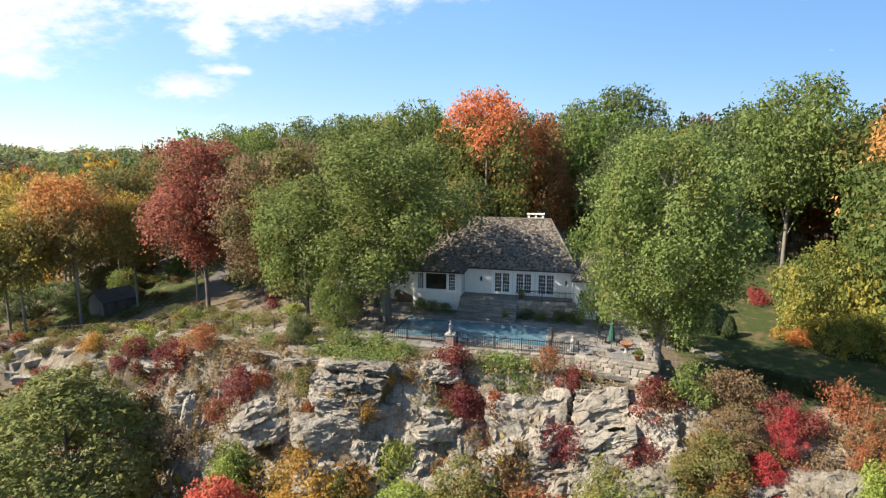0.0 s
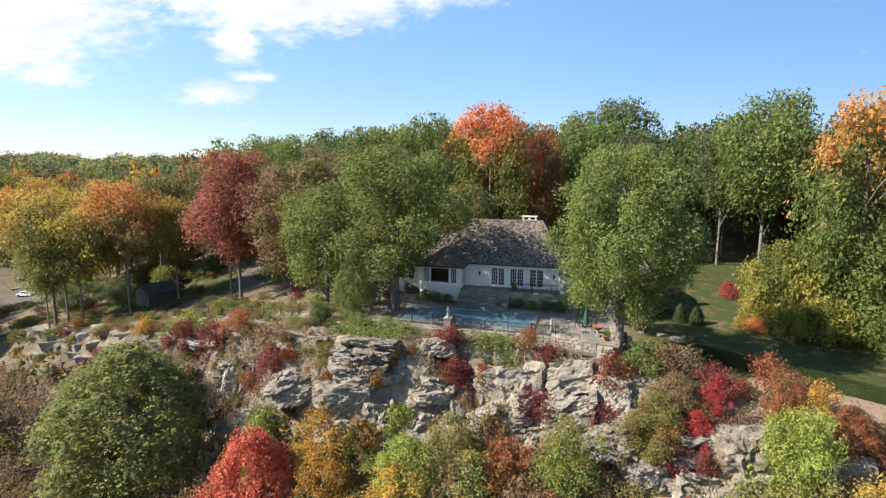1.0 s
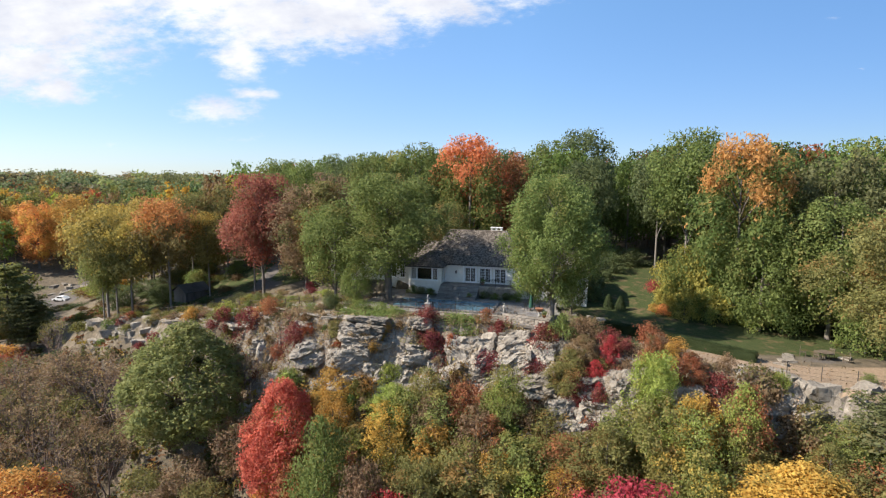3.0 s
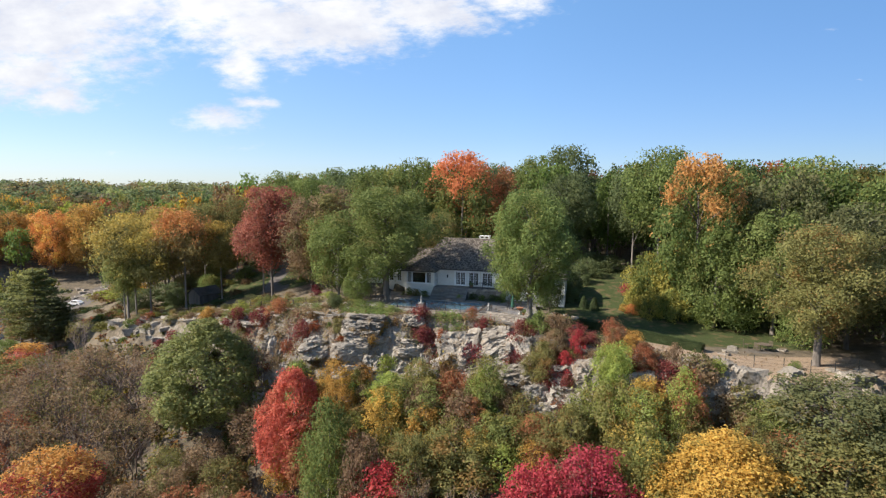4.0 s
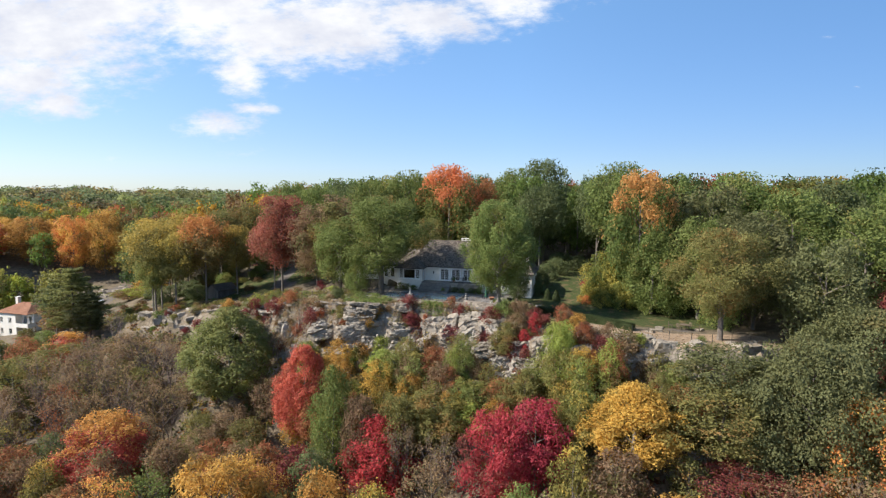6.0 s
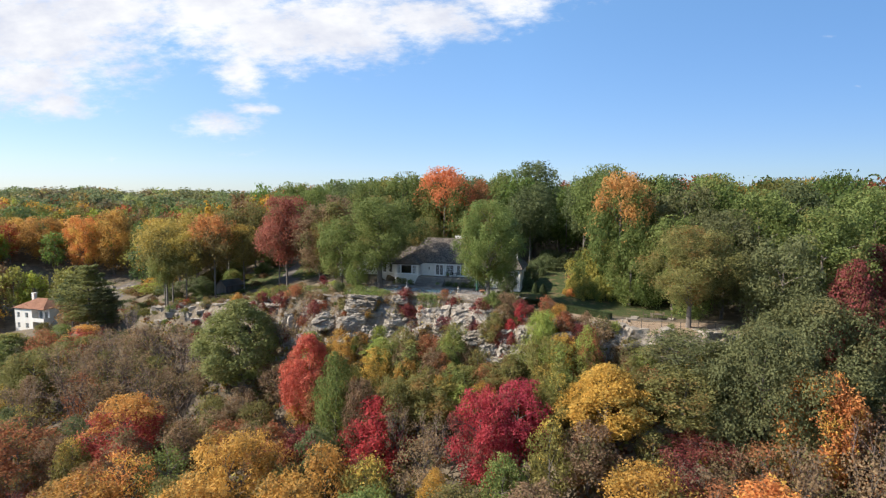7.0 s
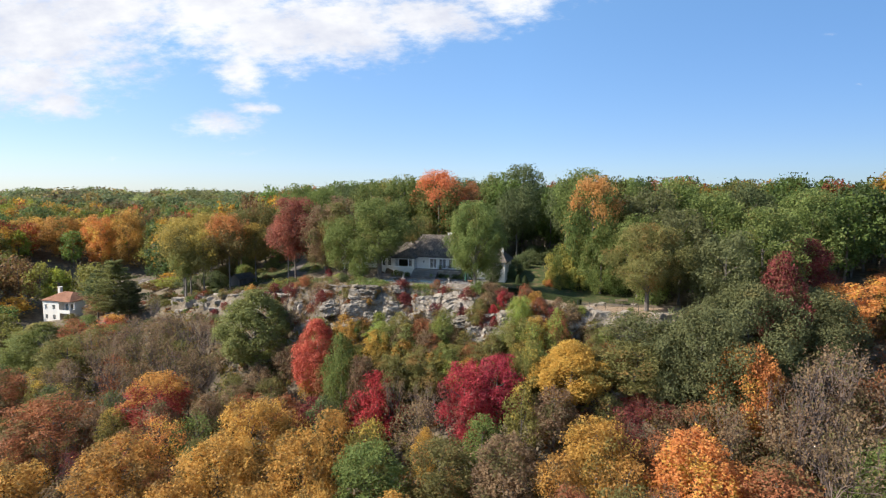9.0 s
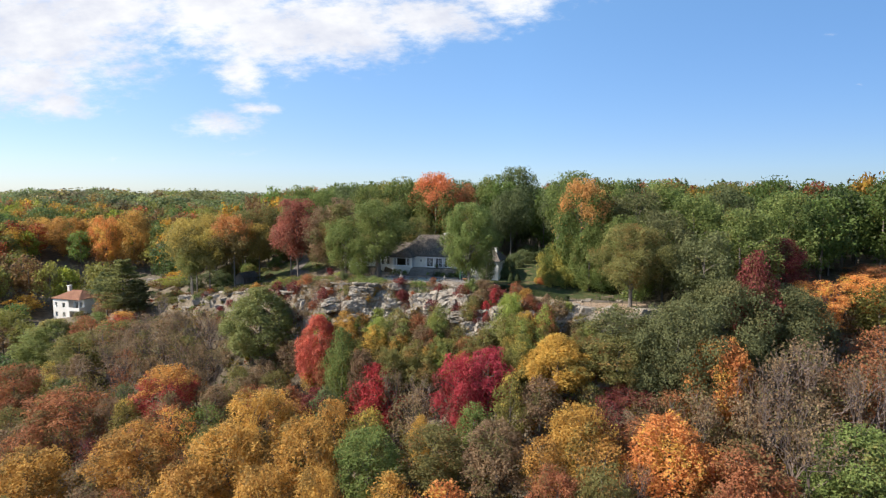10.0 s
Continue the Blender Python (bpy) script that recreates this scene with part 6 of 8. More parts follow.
for u in (7.35, -2.7):
    part("downpipe", Form().tube([(u, -0.1, 0.0), (u, -0.1, 3.85)], [0.05, 0.05], 6).mesh("downpipe", TRIM), house)

# ---- terrace, steps and pool ----
def at_house(u, v, z, turn=0.0):
    return HOUSE @ Matrix.Translation((u, v, z)) @ Matrix.Rotation(radians(turn), 4, "Z")


landing = thing("landing", at_house(0, 0, 0), "raised stone landing in front of the house doors", "landing", kind="structure",
                mesh=Form().box(-2.8, 7.4, -2.1, -0.01, -0.3, FLOOR - 0.06).mesh("landing", MORTAR))
steps = thing("stone_steps", at_house(0, 0, 0), "broad weathered stone steps down to the pool terrace", "steps", kind="structure")
rs = random.Random(8)
for k in range(8):
    z = FLOOR - 0.06 - 0.18 * k
    a = -2.75
    while a < 2.58:
        b = min(a + rs.uniform(0.7, 1.7), 2.6)
        b = 2.6 if 2.6 - b < 0.4 else b
        nose = -2.1 - 0.3 * (k + 1) + rs.uniform(-0.07, 0.04)
        top_z = z + rs.uniform(-0.02, 0.015)
        part("step", Form().box(a, b - 0.025, nose + 0.03, -2.1 - 0.3 * k + 0.06, -0.25, top_z - 0.06).box(a - 0.005, b - 0.02, nose, -2.1 - 0.3 * k + 0.06, top_z - 0.06, top_z, None, 0.012).mesh("step", PAVING), steps)
        a = b

SLAB_FORMS = []
for k in range(4):
    e = rs.uniform(0.02, 0.04)
    SLAB_FORMS.append(Form().box(-0.5, 0.5, -0.5, 0.5, -0.12, -0.012).box(-0.5, 0.5, -0.5, 0.5, -0.012, 0.0, None, e / 2).mesh("slab", PAVING))
paving = thing("terrace", at_house(0, 0, 0), "grey flagstone pool terrace with worn slabs", "terrace", kind="structure",
               mesh=Form().box(-10.9, 12.4, -11.9, -0.02, -0.35, -0.09).box(7.8, 12.3, -14.4, -11.9, -0.35, -0.09).mesh("terrace_bed", MORTAR))
POOL = (-7.0, 5.4, -9.8, -4.9)
v = -14.2
while v < -0.3:
    dv = rs.uniform(0.95, 1.3)
    u = -10.8
    while u < 12.3:
        du = rs.uniform(1.0, 1.7)
        cu, cv = u + du / 2, v + dv / 2
        inside = POOL[0] - 0.75 < cu < POOL[1] + 0.75 and POOL[2] - 0.65 < cv < POOL[3] + 0.65
        under = -2.9 < cu < 7.4 and cv > -2.3 or -8 < cu < -2.5 and cv > -2.0
        if not inside and not under and (cv > -11.7 or cu > 8.4):
            part("slab", SLAB_FORMS[rs.randrange(4)], paving, m=pose(cu, cv, rs.uniform(-0.012, 0.012)) @ Matrix.Diagonal((du - 0.03, dv - 0.03, 1, 1)))
        u += du
    v += dv
pool = thing("swimming_pool", at_house(0, 0, 0), "rectangular swimming pool with still blue water and stone coping", "pool")
part("basin", Form().box(POOL[0] - 0.3, POOL[1] + 0.3, POOL[2] - 0.3, POOL[3] + 0.3, -0.5, -0.14).mesh("basin", PAVING), pool)
part("water", Form().box(POOL[0], POOL[1], POOL[2], POOL[3], -0.14, -0.06).mesh("water", WATER), pool, "still blue pool water")
cop = Form().box(-0.5, 0.5, -0.2, 0.2, -0.12, 0.0).box(-0.5, 0.5, -0.2, 0.2, 0.0, 0.03, None, 0.02).mesh("coping_stone", PAVING)
n_u, n_v = 11, 5
for k in range(n_u):
    for side in (POOL[2] - 0.2, POOL[3] + 0.2):
        part("coping_stone", cop, pool, m=pose(POOL[0] + (k + 0.5) * (POOL[1] - POOL[0]) / n_u, side, 0) @ Matrix.Diagonal(((POOL[1] - POOL[0]) / n_u - 0.02, 1, 1, 1)))
for k in range(n_v):
    for side in (POOL[0] - 0.2, POOL[1] + 0.2):
        part("coping_stone", cop, pool, m=pose(side, POOL[2] + (k + 0.5) * (POOL[3] - POOL[2]) / n_v, 0, 0, 0, 90) @ Matrix.Diagonal(((POOL[3] - POOL[2]) / n_v - 0.02, 1, 1, 1)))


def squared(seed):
    """A roughly squared wall stone, 1 across, with uneven corners and a bulging face."""
    r = random.Random(seed)
    bm = bmesh.new()
    for sx in (-1, 1):
        for sz in (-1, 1):
            bx, bz = sx * r.uniform(0.40, 0.5), sz * r.uniform(0.38, 0.5)
            bm.verts.new((bx * 0.84, -0.5 * r.uniform(0.9, 1.05), bz * 0.82))
            bm.verts.new((bx, -0.34, bz))
            bm.verts.new((bx, 0.34, bz))
            bm.verts.new((bx * 0.84, 0.5 * r.uniform(0.9, 1.05), bz * 0.82))
    bmesh.ops.convex_hull(bm, input=bm.verts)
    me = bpy.data.meshes.new("stone")
    bm.to_mesh(me)
    bm.free()
    me.materials.append(STONE_WALL)
    return me


WALL_STONES = [squared(300 + k) for k in range(8)]


def stone_wall(a, b, z0, z1, label, thick=0.45, seed=0, long=0.5, high=0.27):
    """A rubble wall from a to b in plan: a mortar core with a face and a cap of single stones."""
    a, b = Vector((*a, 0)), Vector((*b, 0))
    length = (b - a).length
    m = Matrix.Translation(a) @ Matrix.Rotation(math.atan2(b.y - a.y, b.x - a.x), 4, "Z")
    wl_ = thing("stone_wall", m, label, "wall", kind="structure", mesh=Form().box(0.05, length - 0.05, -thick / 2 + 0.07, thick / 2 - 0.05, z0 - 0.4, z1 - 0.06).mesh("wall_core", MORTAR))
    r = random.Random(seed)
    z = z0 - 0.1
    while z < z1 - 0.05:
        hz = min(high * r.uniform(0.75, 1.3), z1 - z + 0.05)
        s = r.uniform(-0.1, 0.05)
        while s < length - 0.1:
            wd = long * r.uniform(0.6, 1.5)
            part("stone", WALL_STONES[r.randrange(8)], wl_, m=pose(s + wd / 2, -thick / 2 + 0.08 + r.uniform(-0.04, 0.03), z + hz / 2, 0, r.uniform(-4, 4), 0) @ Matrix.Diagonal((wd * 1.08, 0.27, hz * 1.1, 1)))
            s += wd
        z += hz
    s = 0
    while s < length - 0.1:
        wd = long * r.uniform(1.0, 1.9)
        part("capstone", WALL_STONES[r.randrange(8)], wl_, m=pose(s + wd / 2, 0, z1 - 0.01, 0, r.uniform(-2, 2), r.uniform(-4, 4)) @ Matrix.Diagonal((wd * 1.04, thick + 0.16, 0.18, 1)))
        s += wd
    return wl_


def uv(u, v):
    p = HOUSE @ Vector((u, v, 0))
    return p.x, p.y


stone_wall(uv(2.6, -2.2), uv(7.5, -2.2), 0.0, 1.45, "rough stone retaining wall below the landing", seed=1)
stone_wall(uv(-0.4, -11.9), uv(8.2, -11.9), -1.1, 0.12, "rough stone wall along the pool terrace", seed=2)
stone_wall(uv(7.6, -13.3), uv(12.4, -14.4), -1.2, 0.72, "rough stone retaining wall below the seating terrace", seed=3)
stone_wall(uv(12.5, -14.4), uv(12.5, -9.5), -1.2, 0.72, "rough stone side wall of the seating terrace", seed=4)
PICKET = Form().box(-0.014, 0.014, -0.014, 0.014, 0.0, 0.92).lathe([(0.02, 0.92), (0.03, 0.96), (0.004, 1.04)], 6).mesh("picket", IRON)


def iron_fence(m, length, label, gapx=0.16, group="iron fences"):
    """An iron fence along its own x."""
    fence = thing("iron_fence", m, label, "fence", group)
    for z in (0.12, 0.86):
        part("rail", Form().box(0, length, -0.018, 0.018, z, z + 0.045).mesh("rail", IRON), fence)
    for k in range(int(length / 2) + 1):
        x = min(k * 2.0, length)
        part("post", Form().box(x - 0.035, x + 0.035, -0.035, 0.035, -0.1, 1.06).mesh("post", IRON), fence)
    for k in range(1, int(length / gapx)):
        part("picket", PICKET, fence, m=pose(k * gapx, 0, 0))
    return fence


iron_fence(at_house(2.7, -2.2, 1.5), 4.7, "black iron railing on the landing wall")
iron_fence(at_house(-0.2, -11.85, 0.16), 8.2, "black iron picket fence along the terrace wall")
iron_fence(at_house(-7.2, -10.9, 0.0), 6.6, "black iron picket fence beside the pool")

# ---- the rock face ----
def blocky(seed, fine=False):
    """An angular block about 1 across, some of its corners broken off."""
    r = random.Random(seed)
    bm = bmesh.new()
    for sx in (-1, 1):
        for sy in (-1, 1):
            for sz in (-1, 1):
                c = Vector((sx * r.uniform(0.36, 0.52), sy * r.uniform(0.36, 0.52), sz * r.uniform(0.38, 0.5)))
                if r.random() < 0.55:
                    for axis in range(3):
                        q = c.copy()
                        q[axis] *= r.uniform(0.25, 0.8)
                        bm.verts.new(q)
                else:
                    bm.verts.new(c)
    res = bmesh.ops.convex_hull(bm, input=bm.verts)
    bmesh.ops.delete(bm, geom=[g for g in {*res["geom_interior"], *res["geom_unused"]} if isinstance(g, bmesh.types.BMVert)], context="VERTS")
    bmesh.ops.dissolve_limit(bm, angle_limit=0.12, verts=bm.verts, edges=bm.edges)
    bmesh.ops.triangulate(bm, faces=bm.faces)
    for _ in range(5 if fine else 2):
        bmesh.ops.subdivide_edges(bm, edges=[e for e in bm.edges if e.calc_length() > (0.066 if fine else 0.22)], cuts=1)
        bmesh.ops.triangulate(bm, faces=bm.faces)
    bm.normal_update()
    moves = []
    for q in bm.verts:
        shift = noise.noise_vector(q.co * 3.0 + Vector((seed, 0, 0))) * (0.02 if fine else 0.05) + noise.noise_vector(q.co * 11.0) * (0.018 if fine else 0.03)
        if fine:
            # Joints cut the block into flat-faced pieces, large and small, each tilted a little out of line with the next.
            for scale, step, tilt_by, groove in ((Vector((1.5, 1.5, 2.3)), 0.16, 0.22, 0.05), (Vector((4.2, 4.2, 6.0)), 0.055, 0.10, 0.02)):
                at = Vector((q.co.x * scale.x + q.co.z * 0.5, q.co.y * scale.y, q.co.z * scale.z - q.co.x * 0.6)) + noise.noise_vector(q.co * 5.0) * 0.06 + Vector((seed * 1.7, 0, 0))
                dist, near_to = noise.voronoi(at)
                face = noise.noise_vector(near_to[0] * 7.1)
                shift += q.normal * (noise.noise(near_to[0] * 5.3) * step + face.dot(at - near_to[0]) * tilt_by - groove * max(0.0, 1 - (dist[1] - dist[0]) / 0.07))
        moves.append(shift)
    for q, shift in zip(bm.verts, moves):
        q.co += shift
    me = bpy.data.meshes.new("rock")
    bm.to_mesh(me)
    bm.free()
    me.materials.append(ROCK)
    return me


ROCKS = [blocky(400 + k) for k in range(14)]
CRAGS = [blocky(450 + k, True) for k in range(9)]
rr = random.Random(12)


def rock_group(name, label, spots):
    """Rocks bedded into the ground: x, y, length, depth, height, tilt, turn."""
    base = thing(name, Matrix(), label, "rocks", kind="structure")
    for x, y, a, b, c, tilt, turn in spots:
        part("rock", ROCKS[rr.randrange(14)], base, m=pose(x, y, gz(x, y) - c * 0.2, tilt, rr.uniform(-10, 10), turn) @ Matrix.Diagonal((a, b, c, 1)))
    return base


spots = []
while len(spots) < 46:
    x, out = rr.uniform(-23, 24), rr.uniform(-0.4, 9.0)
    y = float(np.interp(x, EDGE_X, EDGE_Y)) - out
    if -1.0 < x < 15 and out < 1.6:
        continue
    k = rr.choice([0.5, 0.6, 0.8, 1.0])
    spots.append((x, y, k * rr.uniform(1.2, 2.2), k * rr.uniform(0.9, 1.3), k * rr.uniform(0.6, 1.1), rr.uniform(-18, 6), rr.uniform(-25, 25)))
crag = rock_group("rock_face", "weathered grey rock face of broken blocks and ledges", spots)


def crag_at(x, out, a, b, c, tilt, lean, turn, sink=0.12):
    y = float(np.interp(x, EDGE_X, EDGE_Y)) - out
    part("rock", CRAGS[rr.randrange(9)], crag, m=pose(x, y, float(ground_z(x, y, False)) - c * sink, tilt, lean, turn) @ Matrix.Diagonal((a, b, c, 1)))


# Great jointed masses, leaning back into the slope.
for row, out in enumerate((1.6, 3.4, 5.4, 7.6)):
    x = -21 + 1.4 * (row % 2)
    while x < (22, 20, 16, 9)[row]:
        a = rr.uniform(2.3, 4.2)
        edge_by = out + rr.uniform(-0.6, 0.6) + (0.8 if -1 < x < 15 and row == 0 else 0)
        if rr.random() > (0.12, 0.12, 0.2, 0.5)[row] + (0.62 if -20 < x < -10 and row < 2 else 0):
            crag_at(x + a / 2, edge_by, a * 1.12, rr.uniform(2.4, 3.4), rr.uniform(2.2, 3.8), rr.uniform(-26, -8), rr.uniform(-14, 10), rr.uniform(-22, 22), 0.3)
        x += a * 0.78
# The tall smooth slab under the terrace with an upright broken edge, and its neighbours.
for x, y, z, a, b, c, tilt, lean, turn in [(5.9, 32.7, -4.0, 6.2, 3.0, 6.2, -20, -6, -6), (10.6, 32.2, -1.9, 3.6, 2.8, 3.0, -26, -8, -14), (2.3, 32.6, -6.0, 3.0, 2.4, 4.4, -18, 6, 12), (-0.8, 34.3, -4.4, 3.6, 2.6, 3.4, -20, 14, 18),
                                           (-19.4, 39.4, -6.6, 2.2, 2.8, 4.4, -34, 26, 34), (7.0, 31.6, -5.6, 3.4, 2.6, 4.6, -6, 2, 4), (13.4, 30.2, -2.9, 3.4, 2.6, 3.4, -22, -4, -24), (0.2, 35.2, -0.5, 2.6, 2.0, 1.4, -8, 2, 6), (9.0, 30.2, -7.6, 3.2, 2.6, 4.0, -20, 4, -8),
                                           (-12.2, 35.8, -4.6, 3.6, 2.6, 3.0, -24, -8, 16)]:
    part("rock", CRAGS[rr.randrange(9)], crag, m=pose(x, y, z, tilt, lean, turn) @ Matrix.Diagonal((a, b, c, 1)))
# Flat stacked ledges at the edge.
spots = [(0.6, 36.0, 2.2, 1.6, 1.0, 4, 10)]
for x, y in ((-14.5, 41.2), (-16.2, 42.4), (-18.0, 42.8), (-12.6, 40.4), (-13.4, 39.6), (-20.4, 44.6), (-24.5, 46.8), (-10.6, 38.6), (-9.4, 37.2)):
    spots.append((x, y, rr.uniform(2.0, 3.2), rr.uniform(1.0, 1.6), rr.uniform(0.4, 0.7), rr.uniform(-6, 4), rr.uniform(-30, 10)))
for k in range(84):
    x = rr.uniform(-38, -9)
    spots.append((x, float(np.interp(x, EDGE_X, EDGE_Y)) + rr.uniform(-0.6, 7.5), rr.uniform(1.2, 3.6), rr.uniform(0.8, 1.9), rr.uniform(0.22, 0.5), rr.uniform(-6, 4), rr.uniform(-35, 10)))
ledges = rock_group("rock_ledge", "flat pale stacked rock ledges along the edge", spots)
for level in range(5):
    x = -8.6 + rr.uniform(0, 0.9)
    while x < -4.6:
        a = rr.uniform(1.0, 3.0)
        part("rock", CRAGS[rr.randrange(9)], ledges, m=pose(x + a / 2, 34.9 - 0.32 * level + rr.uniform(-0.45, 0.45), -0.2 - 0.62 * level + rr.uniform(-0.12, 0.12), rr.uniform(-10, 4), rr.uniform(0, 8), rr.uniform(-16, 12)) @ Matrix.Diagonal((a * 1.12, rr.uniform(1.8, 2.4), rr.uniform(0.5, 1.15), 1)))
        x += a
spots = []
for k in range(46):
    x = rr.uniform(-60, -24)
    spots.append((x, float(np.interp(x, EDGE_X, EDGE_Y)) + rr.uniform(-3.0, 1.5), rr.uniform(1.0, 3.2), rr.uniform(0.8, 1.8), rr.uniform(0.5, 1.4), rr.uniform(-12, 6), rr.uniform(-40, 40)))
spots += [(-46.5, 58.3, 4.6, 2.6, 1.0, -8, 10), (-43.0, 57.0, 3.0, 1.8, 0.7, -6, -20), (-49.5, 57.0, 3.4, 2.2, 1.3, -10, 30)]
rock_group("rock_outcrop", "pale grey rock outcrop on the wooded slope", spots)
spots = []
for k in range(70):
    x = rr.uniform(24, 48)
    spots.append((x, float(np.interp(x, EDGE_X, EDGE_Y)) - rr.uniform(-1.6, 6.5), rr.uniform(0.9, 2.8), rr.uniform(0.8, 1.8), rr.uniform(0.6, 1.6), rr.uniform(-14, 8), rr.uniform(-40, 40)))
for x, y in ((33.5, 24.6), (34.6, 25.6), (35.4, 26.8), (36.0, 27.6), (32.2, 22.6), (29.8, 23.6), (31.0, 22.9), (41.0, 27.2), (20.0, 39.5), (18.6, 40.4), (21.2, 38.6), (17.8, 32.8), (18.8, 31.6), (19.6, 33.4)):
    spots.append((x, y, rr.uniform(0.8, 1.7), rr.uniform(0.6, 1.1), rr.uniform(0.4, 0.8), rr.uniform(-8, 8), rr.uniform(0, 180)))
rock_group("rock_outcrop", "pale weathered rock outcrop below the lawn", spots)

# ---- shrubs, vines and grass on the rock face ----
G, W = "shrubs on the rock face", "on the rock face"
for hue, x, y, R in [("maroon", -21.8, 42.5, 1.5), ("maroon", -25.8, 44.1, 1.2), ("rust", -19.2, 41.9, 1.5), ("gold", -32.3, 48.0, 1.1), ("lime", -26.1, 45.7, 1.4), ("olive", -9.3, 35.6, 1.2), ("maroon", 1.1, 35.0, 1.3),
                     ("maroon", 1.8, 33.1, 1.2), ("maroon", 1.5, 34.0, 1.1), ("rust", 7.5, 34.3, 0.9), ("maroon", 13.3, 30.4, 1.5), ("maroon", 12.4, 29.6, 1.2), ("brown", 16.7, 29.6, 1.4), ("maroon", 19.1, 27.6, 1.1)]:
    tree("shrub", x, y, gz(x, y) + 0.4 + R * 1.6, R * 1.15, hue, None, G, W, z=gz(x, y) + 0.15)
for hue, x, y, R in [("rust", 22.9, 26.4, 1.1), ("yellow", -8.9, 32.2, 2.0), ("yellow", -7.4, 31.0, 1.6), ("gold", -4.6, 33.1, 0.8), ("green", -14.5, 34.8, 1.5), ("gold", -3.3, 34.7, 0.7), ("maroon", 8.9, 33.4, 0.9), ("olivegold", 2.8, 29.6, 1.6),
                     ("maroon", 7.6, 30.9, 1.4), ("olive", 10.1, 30.6, 1.3), ("lime", -2.7, 31.9, 1.3), ("maroon", -14.5, 37.3, 1.4), ("olive", -12.0, 35.5, 1.3), ("yellow", -3.9, 34.4, 0.6), ("rust", 22.9, 27.6, 1.4), ("gold", 24.2, 25.0, 1.0)]:
    tree("shrub", x, y, gz(x, y) + 0.4 + R * 1.7, R * 1.15, hue, None, G, W, z=gz(x, y) + 0.15)
for hue, x, y, R in [("green", 15.1, 30.1, 1.5), ("brown", 28.6, 19.9, 2.2), ("brown", 17.6, 29.0, 1.4), ("maroon", 26.6, 21.0, 1.4), ("olive", 32.0, 18.0, 1.6), ("brown", 30.6, 17.2, 1.8), ("maroon", 21.0, 24.0, 1.3), ("lime", 30.5, 19.6, 0.8),
                     ("rust", -17.0, 38.4, 1.0), ("brown", -18.0, 37.0, 1.4), ("gold", -5.0, 30.8, 1.3), ("olive", 5.2, 31.0, 1.2), ("rust", 4.6, 30.0, 1.3), ("rust", 0.2, 31.6, 1.0)]:
    tree("shrub", x, y, gz(x, y) + 0.4 + R * 1.6, R * 1.15, hue, None, G, W, z=gz(x, y) + 0.15)
cliff_rng = random.Random(44)
face_spots = []
for k in range(150):
    x = cliff_rng.uniform(-26, 30)
    out = cliff_rng.uniform(0.6, 11.0)
    y = float(np.interp(x, EDGE_X, EDGE_Y)) - out
    R = cliff_rng.uniform(0.45, 1.0) + 0.06 * out
    face_spots.append((x, y, R * cliff_rng.uniform(1.1, 1.9), R, cliff_rng.choice(["dry", "dry", "dry", "rust", "maroon", "olive", "brown", "brown", "brown", "olive", "green", "russet"])))
joined_shrubs("low_shrubs", "small tawny, brown and dark red shrubs in the joints of the rock face", face_spots, cliff_rng)
for k in range(46):
    x = cliff_rng.uniform(-50, -27)
    y = float(np.interp(x, EDGE_X, EDGE_Y)) - cliff_rng.uniform(-1.0, 6.0)
    R = cliff_rng.uniform(0.6, 1.3)
    tree("shrub", x, y, gz(x, y) + R * cliff_rng.uniform(0.9, 1.5), R, cliff_rng.choice(["olive", "grove", "brown", "oaken", "olive", "maroon"]), None, G, W)
for k in range(34):
    x = cliff_rng.uniform(9, 18)
    y = float(np.interp(x, EDGE_X, EDGE_Y)) - cliff_rng.uniform(3.0, 9.0)
    R = cliff_rng.uniform(0.7, 1.3)
    tree("shrub", x, y, gz(x, y) + 0.5 + R * cliff_rng.uniform(1.2, 1.9), R, cliff_rng.choice(["brown", "olive", "maroon", "rust", "brown", "dry", "oaken"]), None, G, W)
for k in range(40):
    x, y = cliff_rng.uniform(16.5, 28), cliff_rng.uniform(19, 27)
    if float(edge_gap(x, y)) < -1.2:
        continue
    R = cliff_rng.uniform(0.8, 1.5)
    tree("shrub", x, y, gz(x, y) + R * cliff_rng.uniform(1.2, 1.9), R, cliff_rng.choice(["brown", "olive", "maroon", "rust", "brown", "oaken", "russet"]), None, G, W)
G, W = "garden shrubs", "in the garden by the house"
garden_rng = random.Random(45)
for k in range(46):
    x = garden_rng.uniform(-46, -8)
    y = float(np.interp(x, EDGE_X, EDGE_Y)) + garden_rng.uniform(0.3, 8.0)
    R = garden_rng.uniform(0.5, 1.1)
    tree("shrub", x, y, gz(x, y) + R * garden_rng.uniform(0.7, 1.3), R, garden_rng.choice(["green", "olive", "deep", "brown", "dry", "olive", "grove"]), None, G, W)
for hue, x, y, R, h in [("green", -2.6, 36.8, 1.5, 1.1), ("deep", -11.0, 40.1, 0.9, 1.9), ("green", -13.5, 40.9, 1.0, 1.2), ("green", -7.0, 39.4, 1.8, 1.3), ("green", -4.4, 38.4, 1.4, 1.2), ("maroon", -16.7, 52.6, 1.0, 0.9), ("olive", -27.7, 55.9, 1.6, 1.2),
                        ("green", -25.4, 54.6, 1.0, 1.3), ("olive", -22.0, 53.4, 1.2, 0.9), ("green", -19.0, 50.4, 1.6, 0.8), ("green", -12.0, 44.5, 1.6, 1.4), ("olive", -15.8, 48.0, 1.4, 0.8)]:
    tree("shrub", x, y, gz(x, y) + h, R, hue, None, G, W)
